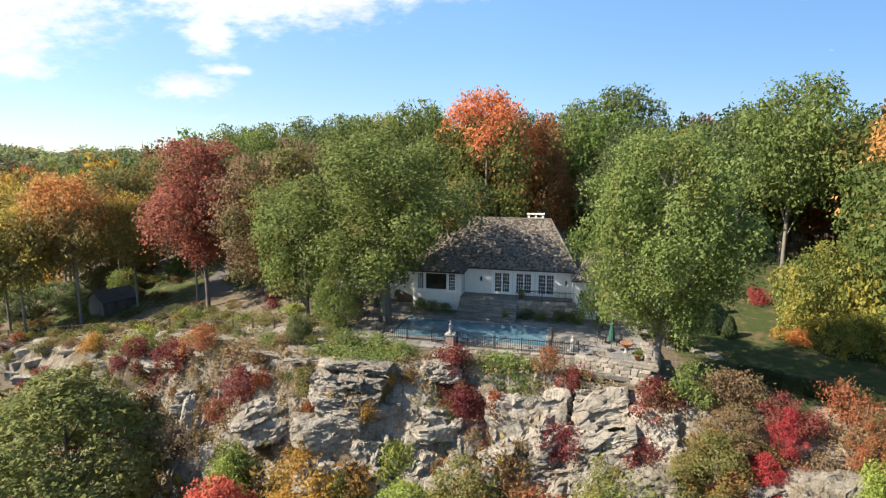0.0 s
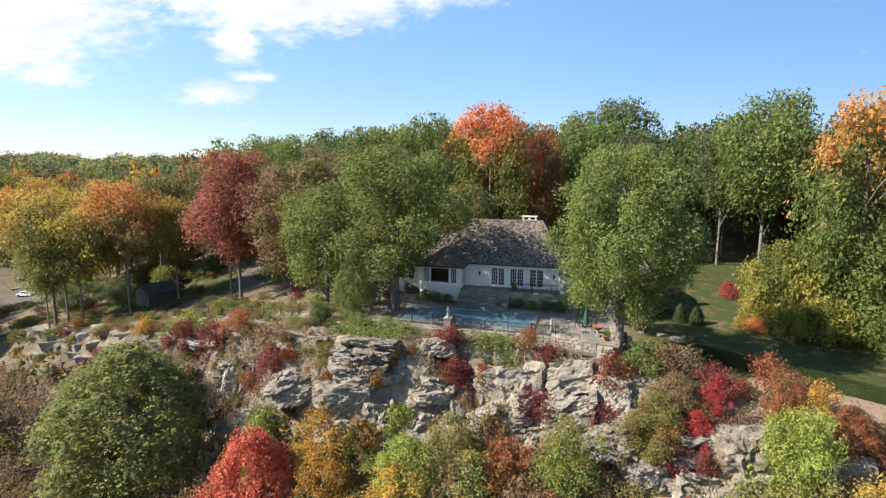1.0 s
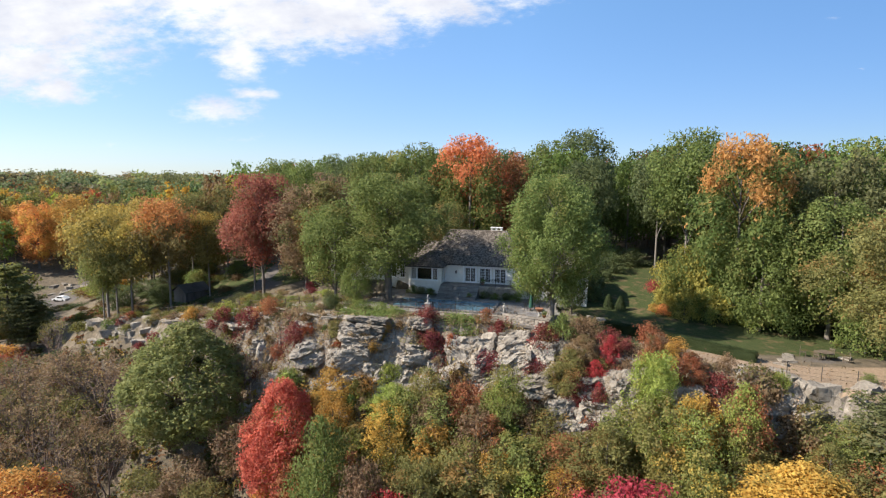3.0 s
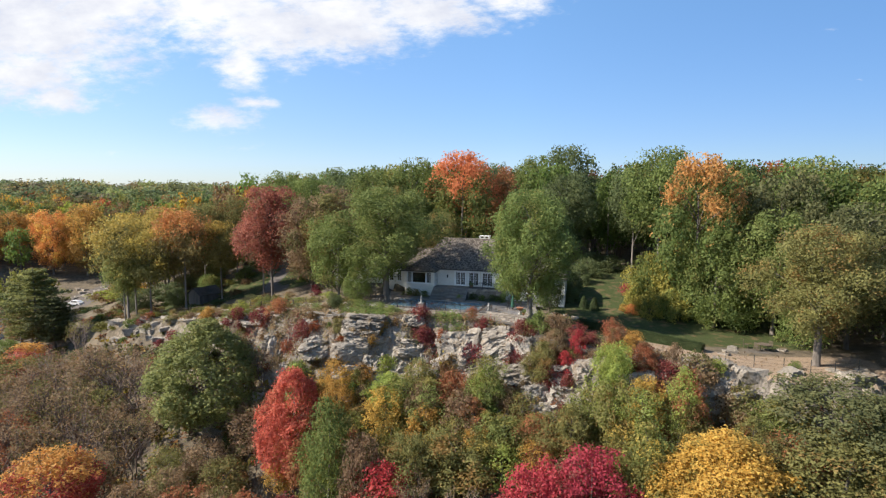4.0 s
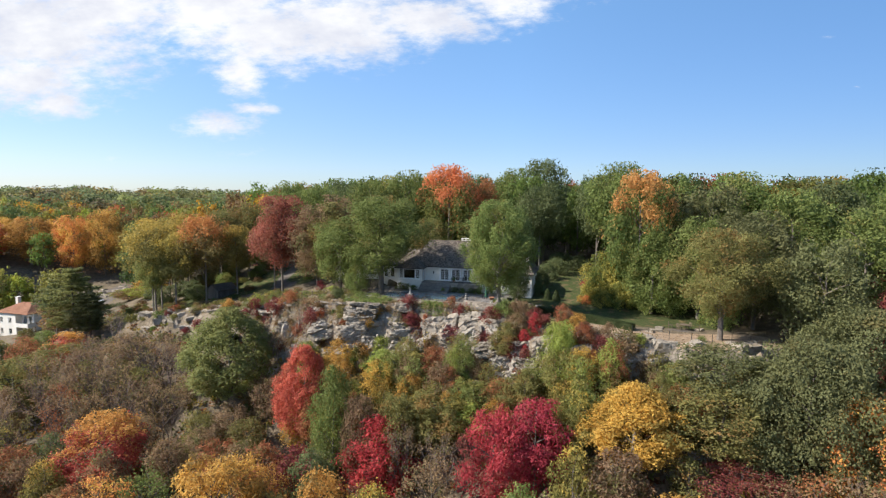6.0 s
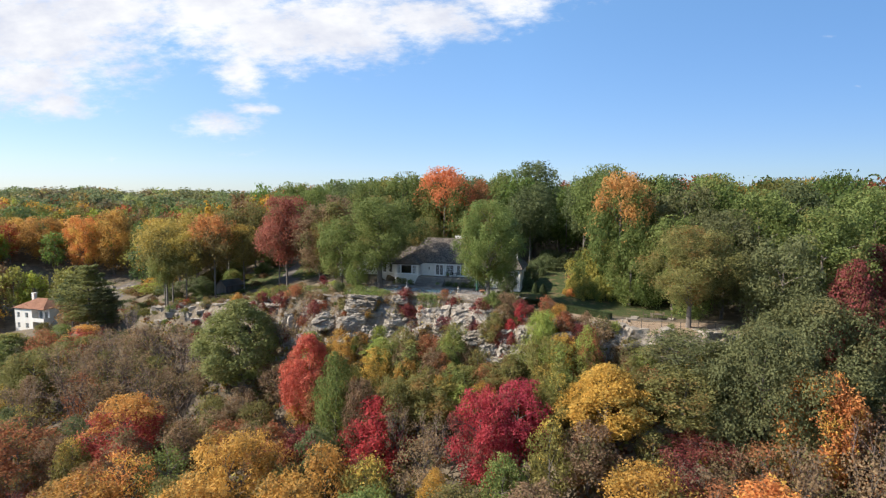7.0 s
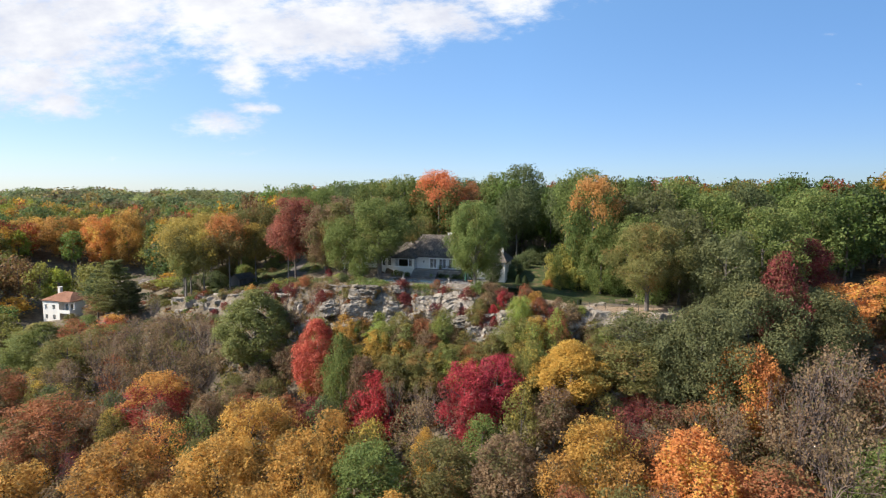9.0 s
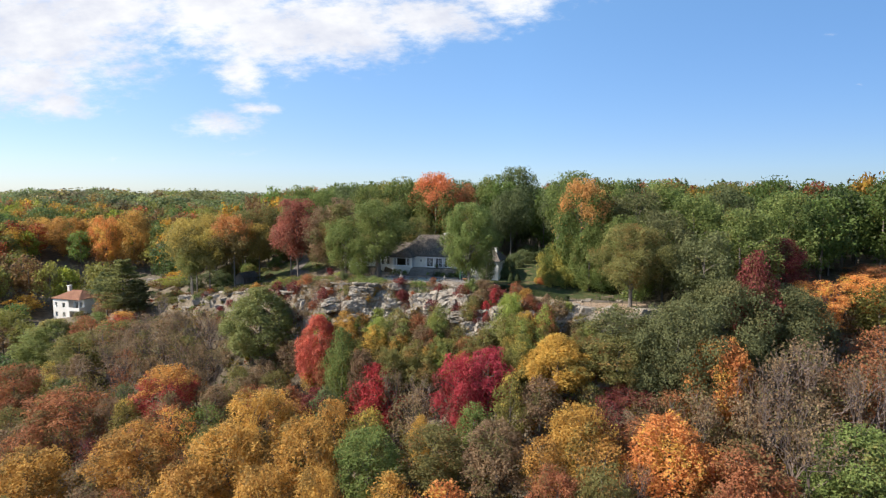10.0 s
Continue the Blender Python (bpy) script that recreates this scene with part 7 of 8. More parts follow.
for hue, u, v, R, h in [("green", -6.6, -2.5, 0.9, 1.3), ("olive", -5.4, -2.5, 0.9, 1.1), ("green", -4.2, -2.4, 0.8, 0.9), ("deep", 3.4, -3.0, 0.8, 1.1), ("green", 4.8, -3.0, 0.8, 0.9), ("deep", 6.2, -3.0, 0.9, 1.0), ("green", 7.6, -3.1, 0.9, 1.1), ("green", 9.4, -3.4, 1.6, 4.4)]:
    x, y = uv(u, v)
    tree("shrub", x, y, h, R, hue, None, G, "against the house wall", z=-0.1)
tree("shrub", -11.7, 42.2, gz(-11.7, 42.2) + 2.3, 0.9, "grove", None, G, "at the edge of the rock")
tree("shrub", -10.9, 42.6, gz(-10.9, 42.6) + 1.5, 0.8, "deep", None, G, "at the edge of the rock")
for x, y, R, h, hue in [(-29.6, 58.8, 1.5, 1.5, "grove"), (-28.0, 57.6, 1.2, 1.2, "lime"), (-26.6, 57.2, 1.1, 1.3, "grove"), (-31.5, 59.0, 1.2, 1.0, "grove"), (-17.1, 54.0, 1.2, 1.2, "maroon"), (-22.5, 57.0, 1.0, 0.7, "dry"), (-14.0, 50.6, 1.6, 0.9, "lime")]:
    tree("shrub", x, y, gz(x, y) + h, R, hue, None, G, W)
tree("shrub", 31.4, 50.6, 1.9, 1.4, "crimson", None, G, "beside the lawn")
x, y = uv(14.0, -2.3)
tree("shrub", x, y, 4.2, 1.3, "deep", None, G, "climbing the house wall", z=-0.7)
x, y = uv(14.6, -5.6)
tree("round", x, y, 4.8, 1.9, "deep", None, "trees round the house", "beside the house")

# Trailing vines and dry grass: many blades and leaves in one sheet each.
def scatter(name, label, hue, centres, count, size, seed, spread=(1.0, 1.0, 0.15), upright=0.4):
    rng = np.random.default_rng(seed)
    pts = []
    for x, y, r in centres:
        k = int(count * r * r)
        a, d = rng.uniform(0, 6.283, k), r * np.sqrt(rng.uniform(0, 1, k))
        px_, py_ = x + np.cos(a) * d * spread[0], y + np.sin(a) * d * spread[1]
        pts.append(np.stack([px_, py_, ground_z(px_, py_) + 0.05 + np.abs(rng.normal(size=k)) * spread[2] * 1.6], axis=1))
    p = np.concatenate(pts)
    n = unit(rng.normal(size=p.shape) + np.array([0, -0.3, upright]))
    ob = new(name, mesh_of(name, leaf_cards(rng, p, n, size, 0.6), sprays(len(p)), LEAF[hue]))
    return tagged(ob, label, "plants", kind="stuff")


scatter("creeper", "low green creeper trailing over the rock edge", "green", [(4.4, 35.0, 1.9), (5.6, 34.4, 1.5), (5.0, 34.7, 1.4), (4.2, 35.2, 1.3), (-6.0, 36.4, 2.2), (-3.6, 36.0, 1.4), (-8.6, 37.6, 1.3), (-8.2, 34.6, 1.0)], 260, 0.2, 1, spread=(1, 1, 0.2))
scatter("creeper", "dark red creeper hanging down the rock", "maroon", [(0.2, 35.4, 0.8), (0.9, 35.0, 1.1), (1.3, 34.4, 1.2), (1.9, 33.5, 1.1), (2.2, 33.0, 1.0), (2.6, 32.2, 1.0), (9.4, 33.2, 0.9), (-15.0, 38.0, 1.6), (-16.6, 39.4, 1.0), (-23.4, 43.0, 1.4), (13.0, 30.4, 1.4)], 300, 0.19, 2, spread=(1, 1, 0.3))
scatter("dry_grass", "tufts of dry straw-coloured grass on the rock", "dry", [(-15.6, 41.0, 1.6), (-15.4, 39.6, 1.8), (-13.6, 39.0, 1.8), (-17.6, 40.6, 1.6), (-11.6, 37.4, 1.4), (-14.8, 38.2, 1.6), (-12.8, 37.8, 1.8), (-8.4, 35.0, 1.2), (0.2, 34.2, 0.9), (10.4, 32.0, 1.2), (14.3, 31.0, 1.6), (-17.0, 41.5, 1.8), (6.4, 33.4, 1.0), (17.0, 30.4, 1.6), (20.5, 27.6, 1.6), (25.0, 23.4, 1.6), (30.0, 21.0, 1.6)], 120, 0.24, 3, upright=0.0)
cg = random.Random(9)
spots = []
for k in range(460):
    x = cg.uniform(-24, 28)
    spots.append((x, float(np.interp(x, EDGE_X, EDGE_Y)) - cg.uniform(-0.5, 10.0), cg.uniform(0.5, 1.4)))
scatter("dry_grass", "dry tawny grass and weeds in the rock's joints", "dry", spots[:200] + spots[300:380], 120, 0.19, 6, upright=0.0)
scatter("brush", "low russet brush growing on the rock ledges", "brown", spots[200:300], 120, 0.19, 7, spread=(1, 1, 0.3))
scatter("brush", "low green weeds growing on the rock ledges", "olive", spots[380:], 120, 0.18, 8, spread=(1, 1, 0.25))
spots = []
for k in range(120):
    x = cg.uniform(-56, -7)
    spots.append((x, float(np.interp(x, EDGE_X, EDGE_Y)) + cg.uniform(0.0, 11.0), cg.uniform(0.6, 1.6)))
scatter("ground_plants", "low green and olive ground plants under the trees", "olive", spots[:70], 70, 0.2, 9, spread=(1, 1, 0.15))
scatter("ground_plants", "low russet ground plants under the trees", "brown", spots[70:], 70, 0.2, 10, spread=(1, 1, 0.12))
scatter("leaf_litter", "fallen brown leaves on the ground under trees", "brown", [(-40, 60, 8.0), (-30, 55, 6.0), (20, 36, 4.0), (27, 24.5, 3.0), (36, 22, 4.0), (-22, 50, 5.0)], 6, 0.22, 4, spread=(1, 1, 0.02), upright=1.5)

# ---- hedge, clipped cones, lawn edge ----
def hedge_mesh(length, wide, high, seed):
    rng = np.random.default_rng(seed)
    k = int(length * 2600)
    face = rng.choice(4, k, p=[0.42, 0.30, 0.22, 0.06])
    s, q, t = rng.uniform(0, length, k), rng.uniform(-0.5, 0.5, k) * wide, rng.uniform(0.02, 1, k) * high
    p = np.where((face == 0)[:, None], np.stack([s, q, np.full(k, high)], 1), np.where((face == 1)[:, None], np.stack([s, np.full(k, -wide / 2), t], 1),
                 np.where((face == 2)[:, None], np.stack([s, np.full(k, wide / 2), t], 1), np.stack([np.where(s > length / 2, length, 0), q, t], 1))))
    n = np.where((face == 0)[:, None], [0, 0, 1.0], np.where((face == 1)[:, None], [0, -1.0, 0.2], np.where((face == 2)[:, None], [0, 1.0, 0.2], [0.5, 0, 0.2])))
    p = p + rng.normal(size=p.shape) * 0.06
    return mesh_of("foliage", leaf_cards(rng, p, unit(n + rng.normal(size=n.shape) * 0.3), 0.065), sprays(k), LEAF["clipped"])


def hedge(a, b, high, wide, seed):
    length = math.hypot(b[0] - a[0], b[1] - a[1])
    za, zb = gz(*a), gz(*b)
    m = Matrix.Translation((a[0], a[1], za - 0.05)) @ Matrix.Rotation(math.atan2(b[1] - a[1], b[0] - a[0]), 4, "Z") @ Matrix.Rotation(-math.atan2(zb - za, length), 4, "Y")
    ob = thing("hedge", m, "long low clipped dark green hedge beside the lawn", "hedge", "clipped hedges")
    part("foliage", hedge_mesh(length, wide, high, seed), ob)
    part("core", Form().box(0.1, length - 0.1, -wide * 0.4, wide * 0.4, -0.2, high * 0.94).mesh("core", LEAF["clipped"]), ob)


hedge((20.6, 34.6), (26.4, 29.9), 0.95, 0.8, 1)
hedge((26.5, 29.8), (31.5, 25.0), 0.95, 0.8, 2)
for x, y in ((23.4, 43.8), (24.7, 43.2)):
    rng = np.random.default_rng(int(x * 10))
    k = 1300
    h = rng.uniform(0, 1, k) ** 1.4
    a = rng.uniform(0, 6.283, k)
    r = 0.72 * np.sqrt(np.clip(1 - h, 0, 1)) * (0.9 + 0.1 * rng.uniform(size=k))
    p = np.stack([np.cos(a) * r, np.sin(a) * r, 0.05 + 1.75 * h], 1)
    n = unit(np.stack([np.cos(a), np.sin(a), np.full(k, 0.5)], 1) + rng.normal(size=(k, 3)) * 0.4)
    ob = thing("clipped_shrub", pose(x, y, gz(x, y) - 0.05), "dark green clipped conical evergreen shrub on the lawn", "shrub", "clipped cones")
    part("foliage", mesh_of("foliage", leaf_cards(rng, p, n, 0.16), sprays(k), LEAF["clipped"]), ob)
    part("trunk", Form().tube([(0, 0, -0.1), (0, 0, 1.2)], [0.06, 0.03], 6).mesh("trunk", BARK), ob)

# ---- statues and furniture on the terrace ----
STATUE_FORM = Form().lathe([(0.20, 0), (0.22, 0.04), (0.19, 0.08), (0.17, 0.3), (0.14, 0.55), (0.17, 0.78), (0.20, 0.9), (0.13, 1.0), (0.055, 1.04), (0.05, 1.08), (0.095, 1.15), (0.10, 1.22), (0.06, 1.30), (0.01, 1.33)], 12)
STATUE_FORM.tube([(0.17, 0.0, 0.9), (0.24, -0.06, 0.72), (0.10, -0.17, 0.62)], [0.055, 0.05, 0.04], 6)
statue_mesh = STATUE_FORM.mesh("statue", STATUE, True)


def pedestal(x, y, z, high, mat, label):
    ob = thing("pedestal", pose(x, y, z, 0, 0, HOUSE_TURN), label, "pedestal", "pedestals")
    part("shaft", Form().box(-0.3, 0.3, -0.3, 0.3, -0.3, high - 0.1).mesh("shaft", mat), ob)
    part("cap", Form().box(-0.37, 0.37, -0.37, 0.37, high - 0.1, high - 0.02).box(-0.33, 0.33, -0.33, 0.33, high - 0.02, high, None, 0.02).mesh("cap", STATUE), ob)


x, y = uv(-1.6, -11.5)
pedestal(x, y, 0.0, 1.0, BRICK, "red brick pedestal with a stone cap")
thing("statue", pose(x, y, 1.0, 0, 0, 10) @ Matrix.Scale(0.74, 4), "pale cast-stone garden statue on a brick pedestal", "statue", "garden statues", mesh=statue_mesh)
x, y = uv(7.4, -11.4)
pedestal(x, y, 0.0, 0.35, STATUE, "low pale cast-stone pedestal on the terrace")
thing("statue", pose(x, y, 0.35, 0, 0, -30) @ Matrix.Scale(0.88, 4), "pale cast-stone garden statue on a low pedestal", "statue", "garden statues", mesh=statue_mesh)


def chair_parts(mat):
    seat = Form()
    for k in range(5):
        seat.box(-0.24, 0.24, -0.23 + k * 0.095, -0.155 + k * 0.095, 0.42, 0.445)
    rail = Form().box(-0.24, 0.24, 0.235, 0.26, 0.86, 0.92)
    slat = Form().box(-0.0225, 0.0225, 0.238, 0.258, 0.42, 0.86)
    leg = Form().box(-0.02, 0.02, -0.02, 0.02, 0, 0.42)
    return seat.mesh("seat", mat), rail.mesh("backrest", mat), slat.mesh("slat", mat), leg.mesh("leg", mat)


def chair(m, mat, label, group):
    ob = thing("garden_chair", m, label, "chair", group)
    s, b_, sl_, l_ = chair_parts(mat)
    part("seat", s, ob)
    back = part("backrest", b_, ob)
    for k in range(5):
        part("slat", sl_, back, m=pose(-0.19 + k * 0.095, 0, 0))
    for a in (-0.22, 0.22):
        for c in (-0.21, 0.24):
            part("leg", l_, ob, m=pose(a, c, 0))
    return ob


def table(m, mat, label, group, r=0.55):
    ob = thing("garden_table", m, label, "table", group)
    part("tabletop", Form().lathe([(r - 0.02, 0.70), (r, 0.71), (r, 0.73), (r - 0.02, 0.74)], 20).mesh("tabletop", mat), ob)
    leg = Form().box(-0.02, 0.02, -0.02, 0.02, 0, 0.70).mesh("leg", mat)
    for k in range(4):
        part("leg", leg, ob, m=pose(0.34 * math.cos(k * 1.571 + 0.78), 0.34 * math.sin(k * 1.571 + 0.78), 0))
    return ob


dark = chair(at_house(-8.6, -6.2, 0.02, 200), IRON, "dark metal garden chair on the pool terrace", "terrace chairs")
for u, v, a in ((-9.8, -6.8, 100), (-8.3, -8.4, 30), (-7.9, -9.6, 150), (9.6, -8.0, 60), (10.8, -8.2, -70)):
    copy_thing(dark, at_house(u, v, 0.02, a))
table(at_house(-9.0, -7.3, 0.02), IRON, "round dark metal garden table on the terrace", "terrace tables")
table(at_house(10.2, -7.6, 0.02), IRON, "round dark metal garden table on the terrace", "terrace tables")


def lounger(m, label):
    ob = thing("sun_lounger", m, label, "lounger", "sun loungers")
    f = Form()
    for k in range(11):
        f.box(-0.3, 0.3, -0.9 + k * 0.115, -0.82 + k * 0.115, 0.30, 0.325)
    part("seat", f.mesh("seat", POST_WOOD), ob)
    f = Form()
    for k in range(6):
        f.box(-0.3, 0.3, 0.40 + k * 0.09, 0.46 + k * 0.09, 0.33 + k * 0.075, 0.355 + k * 0.075)
    part("backrest", f.mesh("backrest", POST_WOOD), ob)
    part("rail", Form().box(-0.34, -0.3, -0.92, 0.95, 0.24, 0.31).mesh("rail", POST_WOOD), ob)
    part("rail", Form().box(0.3, 0.34, -0.92, 0.95, 0.24, 0.31).mesh("rail", POST_WOOD), ob)
    leg = Form().box(-0.03, 0.03, -0.03, 0.03, 0, 0.26).mesh("leg", POST_WOOD)
    for a in (-0.3, 0.3):
        for c in (-0.8, 0.8):
            part("leg", leg, ob, m=pose(a, c, 0))
    return ob


lo = lounger(at_house(9.6, -12.4, 0.02, 80), "grey slatted wooden sun lounger on the seating terrace")
copy_thing(lo, at_house(9.8, -13.3, 0.02, 84))
bench = thing("garden_bench", at_house(10.7, -12.9, 0.02, 5), "weathered grey slatted garden bench", "bench")
bench_back = part("backrest", Form().box(-0.65, 0.65, 0.19, 0.24, 0.88, 0.94).mesh("backrest", SHED_PALE), bench)
bench_slat = Form().box(-0.035, 0.035, 0.2, 0.23, 0.42, 0.9).mesh("slat", SHED_PALE)
for k in range(12):
    part("slat", bench_slat, bench_back, m=pose(-0.585 + k * 0.105, 0, 0))
part("seat", Form().box(-0.65, 0.65, -0.25, -0.12, 0.40, 0.43).box(-0.65, 0.65, -0.10, 0.03, 0.40, 0.43).box(-0.65, 0.65, 0.05, 0.18, 0.40, 0.43).mesh("seat", SHED_PALE), bench)
for a in (-0.6, 0.6):
    for c in (-0.22, 0.2):
        part("leg", Form().box(a - 0.03, a + 0.03, c - 0.03, c + 0.03, 0, 0.42).mesh("leg", SHED_PALE), bench)
um = thing("garden_umbrella", at_house(10.2, -9.6, 0.02), "closed dark green garden umbrella on a stand", "umbrella")
part("base", Form().lathe([(0.28, 0), (0.28, 0.06), (0.06, 0.12)], 14).mesh("base", IRON), um)
part("pole", Form().tube([(0, 0, 0.1), (0, 0, 2.45)], [0.025, 0.025], 8).mesh("pole", POST_WOOD), um)
part("canopy", Form().lathe([(0.20, 0.75), (0.26, 0.8), (0.22, 1.2), (0.15, 1.8), (0.07, 2.35), (0.01, 2.5)], 10).mesh("canopy", UMBRELLA), um)
urn = thing("urn", at_house(11.2, -10.2, 0.02), "terracotta garden urn on a foot", "urn")
part("bowl", Form().lathe([(0.12, 0.5), (0.3, 0.62), (0.42, 0.82), (0.48, 0.86), (0.46, 0.9), (0.36, 0.84)], 16).mesh("bowl", TERRACOTTA, True), urn)
part("foot", Form().lathe([(0.26, 0), (0.26, 0.08), (0.12, 0.14), (0.10, 0.42), (0.14, 0.52)], 14).mesh("foot", STATUE, True), urn)
for u, v, h in ((11.9, -11.2, 0.5), (1.6, -3.9, 0.4), (2.8, -1.2, 1.5)):
    pl = thing("planter", at_house(u, v, 0.02 if h < 1.4 else 1.46), "terracotta planter with a leafy plant", "planter", "planters")
    part("pot", Form().lathe([(0.16, 0), (0.24, 0.34), (0.26, 0.34), (0.26, 0.40), (0.22, 0.40)], 14).mesh("pot", TERRACOTTA, True), pl)
    rng = np.random.default_rng(int(u * 10))
    p = np.array([0, 0, 0.55]) + rng.normal(size=(160, 3)) * np.array([0.18, 0.18, 0.14])
    part("foliage", mesh_of("foliage", leaf_cards(rng, p, unit(rng.normal(size=p.shape) + [0, 0, 0.6]), 0.14), sprays(160), LEAF["green"]), pl, kind="stuff")

rng = np.random.default_rng(77)
fallen = np.stack([rng.uniform(-10.5, 12.0, 2600), rng.uniform(-11.6, -2.4, 2600), np.full(2600, 0.035)], 1)
keep = ~((fallen[:, 0] > POOL[0] - 0.1) & (fallen[:, 0] < POOL[1] + 0.1) & (fallen[:, 1] > POOL[2] - 0.1) & (fallen[:, 1] < POOL[3] + 0.1)) & ~((fallen[:, 0] > -2.8) & (fallen[:, 0] < 2.7) & (fallen[:, 1] > -4.6))
fallen = fallen[keep]
tagged(thing("fallen_leaves", at_house(0, 0, 0), "scattered brown fallen leaves on the terrace", "leaves", kind="stuff", mesh=mesh_of("fallen_leaves", leaf_cards(rng, fallen, unit(rng.normal(size=fallen.shape) * 0.25 + [0, 0, 1]), 0.12), sprays(len(fallen)), LEAF["brown"])))

# ---- shed, posts and paths on the left of the hill ----
shed_z = gz(-43.5, 68) - 0.1
shed = thing("shed", pose(-42.6, 68.4, shed_z, 0, 0, 58), "small dark weathered wooden shed with a gable roof", "shed")
for k in range(17):
    x0 = -2.12 + k * 0.25
    part("board", Form().box(x0, x0 + 0.235, -1.8, -1.75, 0, 2.1).mesh("board", SHED_WOOD), shed)
part("wall", Form().box(-2.1, 2.1, -1.74, 1.8, 0, 2.1).mesh("wall", SHED_WOOD), shed)
for s in (-2.12, 2.12):
    g = Form()
    a, b = (s - 0.04, s) if s < 0 else (s, s + 0.04)
    g.add([(a, -1.8, 0), (b, -1.8, 0), (b, 1.8, 0), (a, 1.8, 0), (a, -1.8, 2.1), (b, -1.8, 2.1), (b, 1.8, 2.1), (a, 1.8, 2.1), (a, 0, 3.1), (b, 0, 3.1)],
          [(0, 1, 5, 4), (2, 3, 7, 6), (1, 2, 6, 9, 5), (3, 0, 4, 8, 7), (4, 5, 9, 8), (6, 7, 8, 9), (3, 2, 1, 0)])
    part("gable", g.mesh("gable", SHED_WOOD), shed)
f, s = Form(), Form()
for face in (((-2.4, -2.15, 1.95), (2.4, -2.15, 1.95), (2.4, 0, 3.2), (-2.4, 0, 3.2)), ((2.4, 2.15, 1.95), (-2.4, 2.15, 1.95), (-2.4, 0, 3.2), (2.4, 0, 3.2))):
    slab(f, face, 0.08)
    shingled(s, *face, random.Random(6), 0.28)
rf = part("roof", f.mesh("roof", SLATE), shed, "dark shingle roof")
part("shingles", s.mesh("shingles", SLATE), rf, kind="stuff")
part("door", Form().box(-0.6, 0.6, -1.86, -1.81, 0.02, 1.95).mesh("door", SHED_WOOD), shed)
POST = Form().box(-0.06, 0.06, -0.06, 0.06, -0.4, 1.05).box(-0.06, 0.06, -0.06, 0.06, 1.05, 1.09, None, 0.02).mesh("post", POST_WOOD)


THIN_POST = Form().tube([(0, 0, -0.4), (0, 0, 1.25)], [0.03, 0.03], 6).mesh("post", IRON)


def post_fence(points, label, rails=(0.45, 0.9), wire=False):
    """A fence of posts that follows the ground."""
    ob = thing("post_fence", Matrix(), label, "fence", "post fences")
    tops = [Vector((x, y, gz(x, y))) for x, y in points]
    for p in tops:
        part("post", THIN_POST if wire else POST, ob, m=Matrix.Translation(p))
    for p, q in zip(tops, tops[1:]):
        for h in rails:
            part("wire" if wire else "rail", Form().tube([p + Vector((0, 0, h)), q + Vector((0, 0, h))], [0.008 if wire else 0.025] * 2, 5).mesh("rail", IRON if wire else POST_WOOD), ob)
    return ob


post_fence([(-30 + k * 2.2, 54.5 - k * 1.25 + 0.4 * math.sin(k)) for k in range(8)], "weathered wooden post and rail fence along the hilltop")
post_fence([(-52 + k * 2.6, 62.6 - k * 0.9) for k in range(7)], "weathered wooden post and rail fence by the trees")
post_fence([(30.5, 22.4), (32.2, 21.6), (34.4, 20.6), (36.8, 19.9), (39.2, 19.7), (41.6, 19.9), (44.0, 20.2)], "thin dark post and wire fence at the cliff edge", (0.3, 0.6, 0.95), True)
tree("shrub", 38.4, 20.8, gz(38.4, 20.8) + 0.8, 0.6, "green", None, G, "beside the wire fence")
pale = chair(pose(38.0, 26.6, gz(38.0, 26.6), 0, 0, 120), POST_WOOD, "weathered slatted garden chair on the clifftop patio", "patio chairs")
for x, y, a in ((39.6, 27.2, -60), (37.3, 27.6, 60), (40.2, 26.0, -120)):
    copy_thing(pale, pose(x, y, gz(x, y), 0, 0, a))
table(pose(38.8, 26.8, gz(38.8, 26.8)), POST_WOOD, "round weathered garden table on the clifftop patio", "terrace tables", 0.65)

# ---- the white house and the car in the valley ----
vz = -19.4
villa = thing("villa", pose(-101.5, 87.0, vz, 0, 0, -14), "white two-storey house with a terracotta hipped roof", "house")
for a, b, holes in [((-5.0, -4.0), (1.0, -4.0), [(0.8, 1.7, 3.6, 5.0), (3.6, 4.6, 3.6, 5.0), (0.8, 1.7, 0.8, 2.2), (3.6, 4.6, 0.8, 2.2)]), ((1.0, -3.7), (1.0, -2.4), []),
                    ((1.0, -2.4), (5.0, -2.4), [(0.5, 1.5, 3.2, 5.2), (2.3, 3.3, 3.2, 5.2), (0.5, 1.5, 0.6, 2.4), (2.3, 3.3, 0.6, 2.4)]), ((5.0, -2.1), (5.0, 4.0), []),
                    ((4.7, 4.0), (-5.0, 4.0), []), ((-5.0, 3.7), (-5.0, -3.7), [(2.0, 3.0, 3.6, 5.0), (5.0, 6.0, 3.6, 5.0)])]:
    f = Form()
    wall_form(f, a, b, -0.8, 6.2, holes)
    part("wall", f.mesh("wall", PAINT), villa, "white stucco wall")
for u, z, h, wd in ((-4.2, 3.6, 1.4, 0.9), (-1.4, 3.6, 1.4, 1.0), (-4.2, 0.8, 1.4, 0.9), (-1.4, 0.8, 1.4, 1.0)):
    glazed(villa, "window", Matrix.Translation((u, -3.9, z)), wd, h, 2, 2, sill=True)
for u, z, h in ((1.5, 3.2, 2.0), (3.3, 3.2, 2.0), (1.5, 0.6, 1.8), (3.3, 0.6, 1.8)):
    glazed(villa, "window", Matrix.Translation((u, -2.3, z)), 1.0, h, 2, 3)
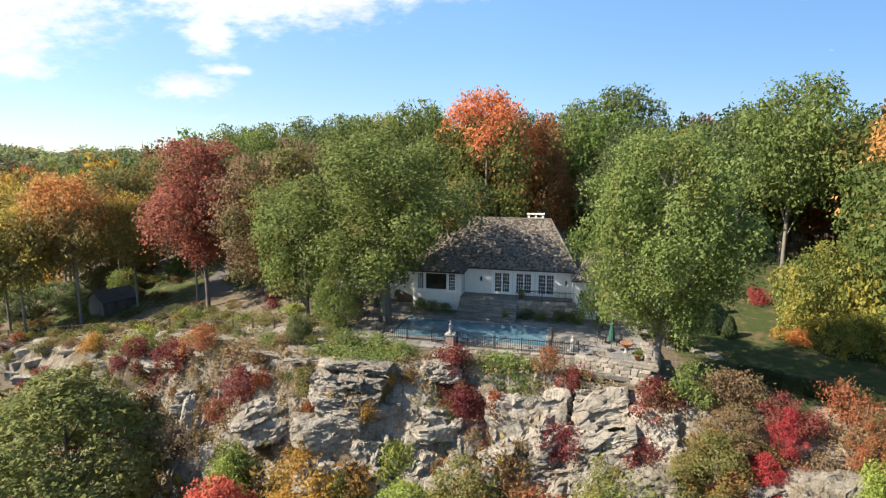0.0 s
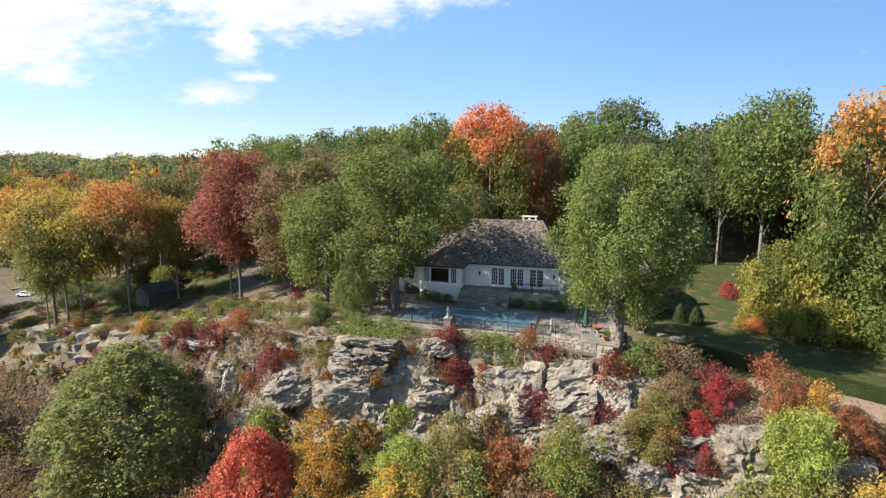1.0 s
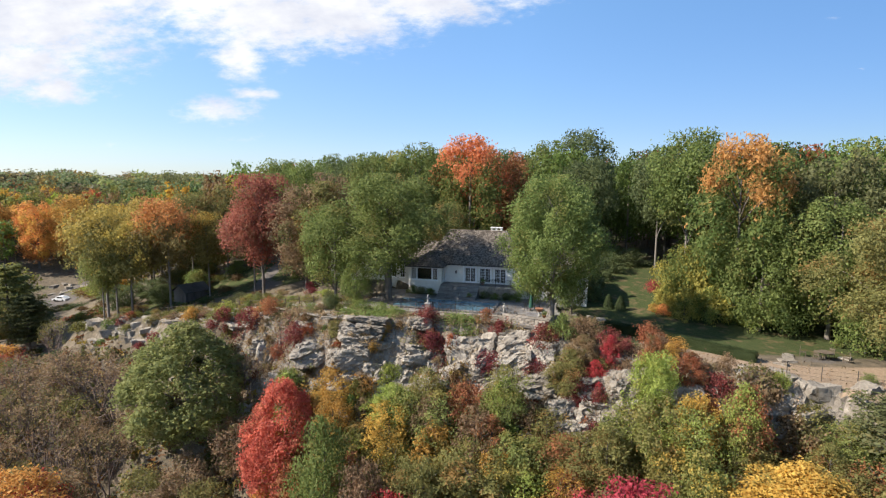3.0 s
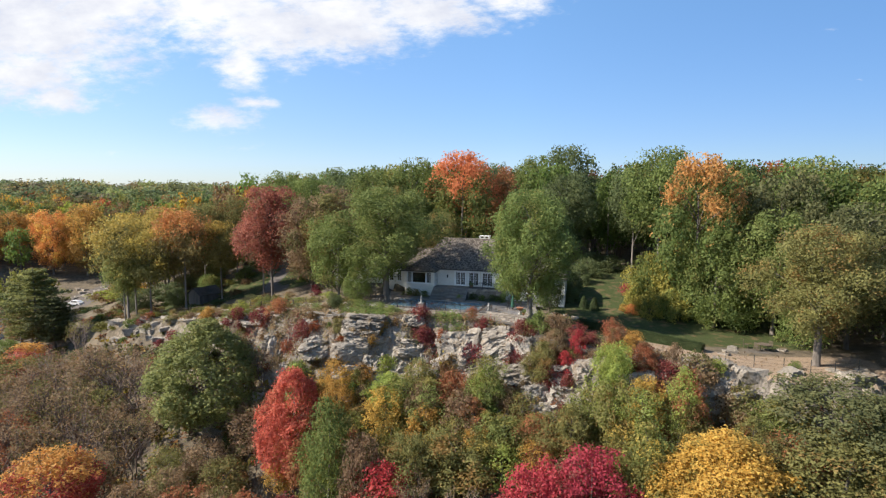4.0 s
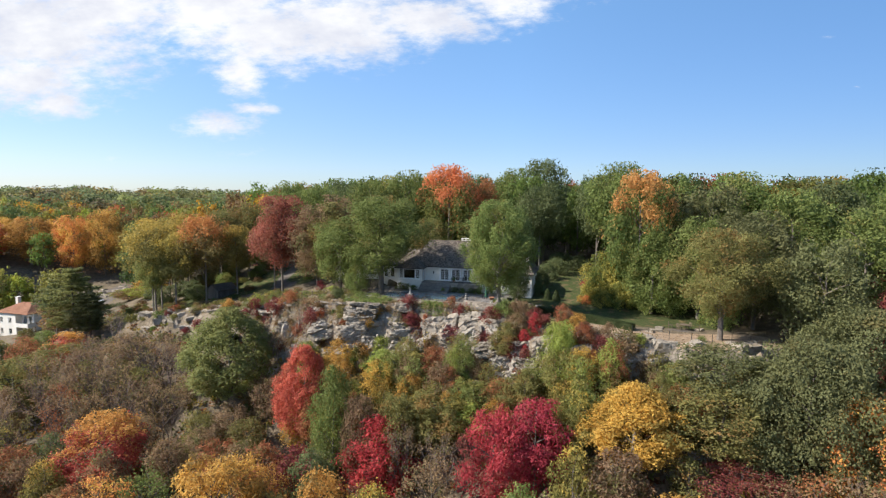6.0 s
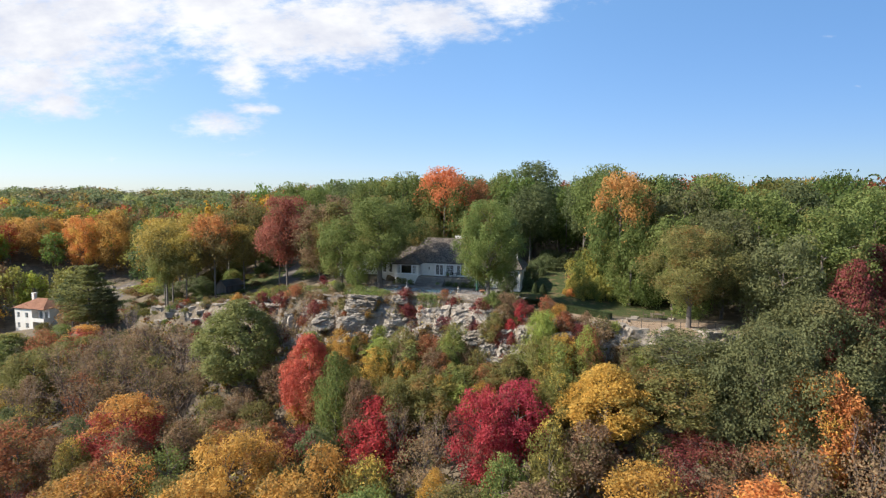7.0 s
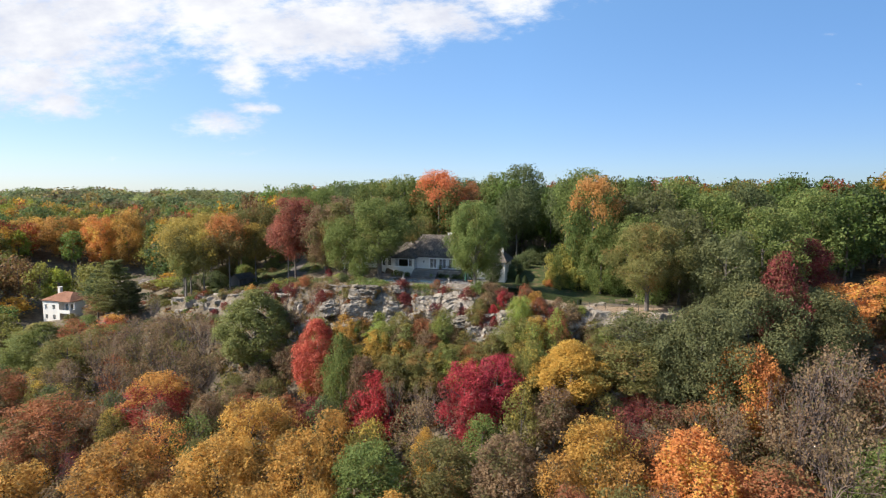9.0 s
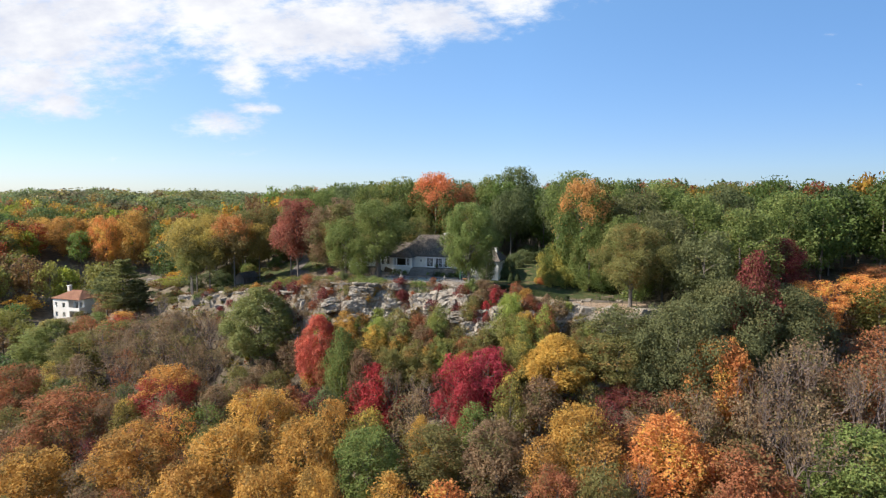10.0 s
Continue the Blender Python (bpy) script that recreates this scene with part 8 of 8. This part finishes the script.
part("balcony", Form().box(1.0, 5.2, -4.2, -2.4, 2.75, 2.95).box(1.0, 5.2, -4.2, -4.1, 2.95, 3.75).box(5.1, 5.2, -4.1, -2.4, 2.95, 3.75).mesh("balcony", PAINT), villa, "white balcony")
for u in (1.2, 5.0):
    part("pillar", Form().box(u - 0.2, u + 0.2, -4.2, -3.8, 0, 2.75).mesh("pillar", PAINT), villa)
f, s = Form(), Form()
A, B, C, D, P, Q = (-5.35, -4.35, 6.15), (5.35, -4.35, 6.15), (5.35, 4.35, 6.15), (-5.35, 4.35, 6.15), (-1.6, 0, 8.2), (1.6, 0, 8.2)
for face in ((A, B, Q, P), (C, D, P, Q)):
    slab(f, face)
    shingled(s, *face, random.Random(9), 0.4)
for face in ((B, C, Q), (D, A, P)):
    slab(f, face)
    shingled(s, face[0], face[1], face[2], face[2], random.Random(10), 0.4)
rf = part("roof", f.mesh("roof", TERRACOTTA), villa, "terracotta tile roof")
part("tiles", s.mesh("tiles", TERRACOTTA), rf, kind="stuff")
part("chimney", Form().box(-3.6, -2.8, -0.4, 0.4, 6.6, 9.3).box(-3.7, -2.7, -0.5, 0.5, 9.3, 9.45).mesh("chimney", PAINT), villa)

car = thing("car", pose(-108.5, 122.5, gz(-108.5, 122.5), 0, 0, -8), "white parked estate car on the gravel drive", "car")
prof = [(-2.2, 0.35), (-2.2, 0.75), (-1.4, 0.9), (-0.7, 1.42), (1.2, 1.45), (1.95, 1.0), (2.2, 0.9), (2.2, 0.35)]
f = Form()
f.add([(x, -0.85, z) for x, z in prof] + [(x, 0.85, z) for x, z in prof], [tuple(range(8)), tuple(range(15, 7, -1)), *[(i, 8 + i, 8 + (i + 1) % 8, (i + 1) % 8) for i in range(8)]])
part("body", f.mesh("body", CARPAINT), car)
part("window", Form().add([(-0.55, -0.86, 1.0), (1.5, -0.86, 1.0), (1.1, -0.86, 1.36), (-0.55, -0.86, 1.36), (-0.55, -0.855, 1.0), (1.5, -0.855, 1.0), (1.1, -0.855, 1.36), (-0.55, -0.855, 1.36)], [(0, 1, 2, 3), (7, 6, 5, 4), (0, 4, 5, 1), (1, 5, 6, 2), (2, 6, 7, 3), (3, 7, 4, 0)]).mesh("window", IRON), car, "dark side window")
tyre = Form().lathe([(0.2, -0.1), (0.33, -0.1), (0.33, 0.1), (0.2, 0.1)], 14).mesh("tyre", RUBBER)
rim = Form().lathe([(0.2, -0.08), (0.2, 0.08)], 12).mesh("rim", STEEL)
for x in (-1.35, 1.35):
    for y in (-0.8, 0.8):
        wh = part("wheel", tyre, car, m=pose(x, y, 0.33, 90, 0, 0))
        part("rim", rim, wh)
spots = [(-108 + rr.uniform(-6, 6), 130 + rr.uniform(-2.5, 3.0), rr.uniform(1, 2.4), rr.uniform(0.8, 1.6), rr.uniform(0.6, 1.4), rr.uniform(-15, 15), rr.uniform(0, 180)) for _ in range(22)]
spots += [(-108 + rr.uniform(-11, 9), 127 + rr.uniform(-1, 9), rr.uniform(1.5, 4), rr.uniform(1, 2.4), rr.uniform(0.8, 2.0), rr.uniform(-15, 15), rr.uniform(0, 180)) for _ in range(16)]
rock_group("rubble", "heap of broken rock beside the gravel drive", spots)
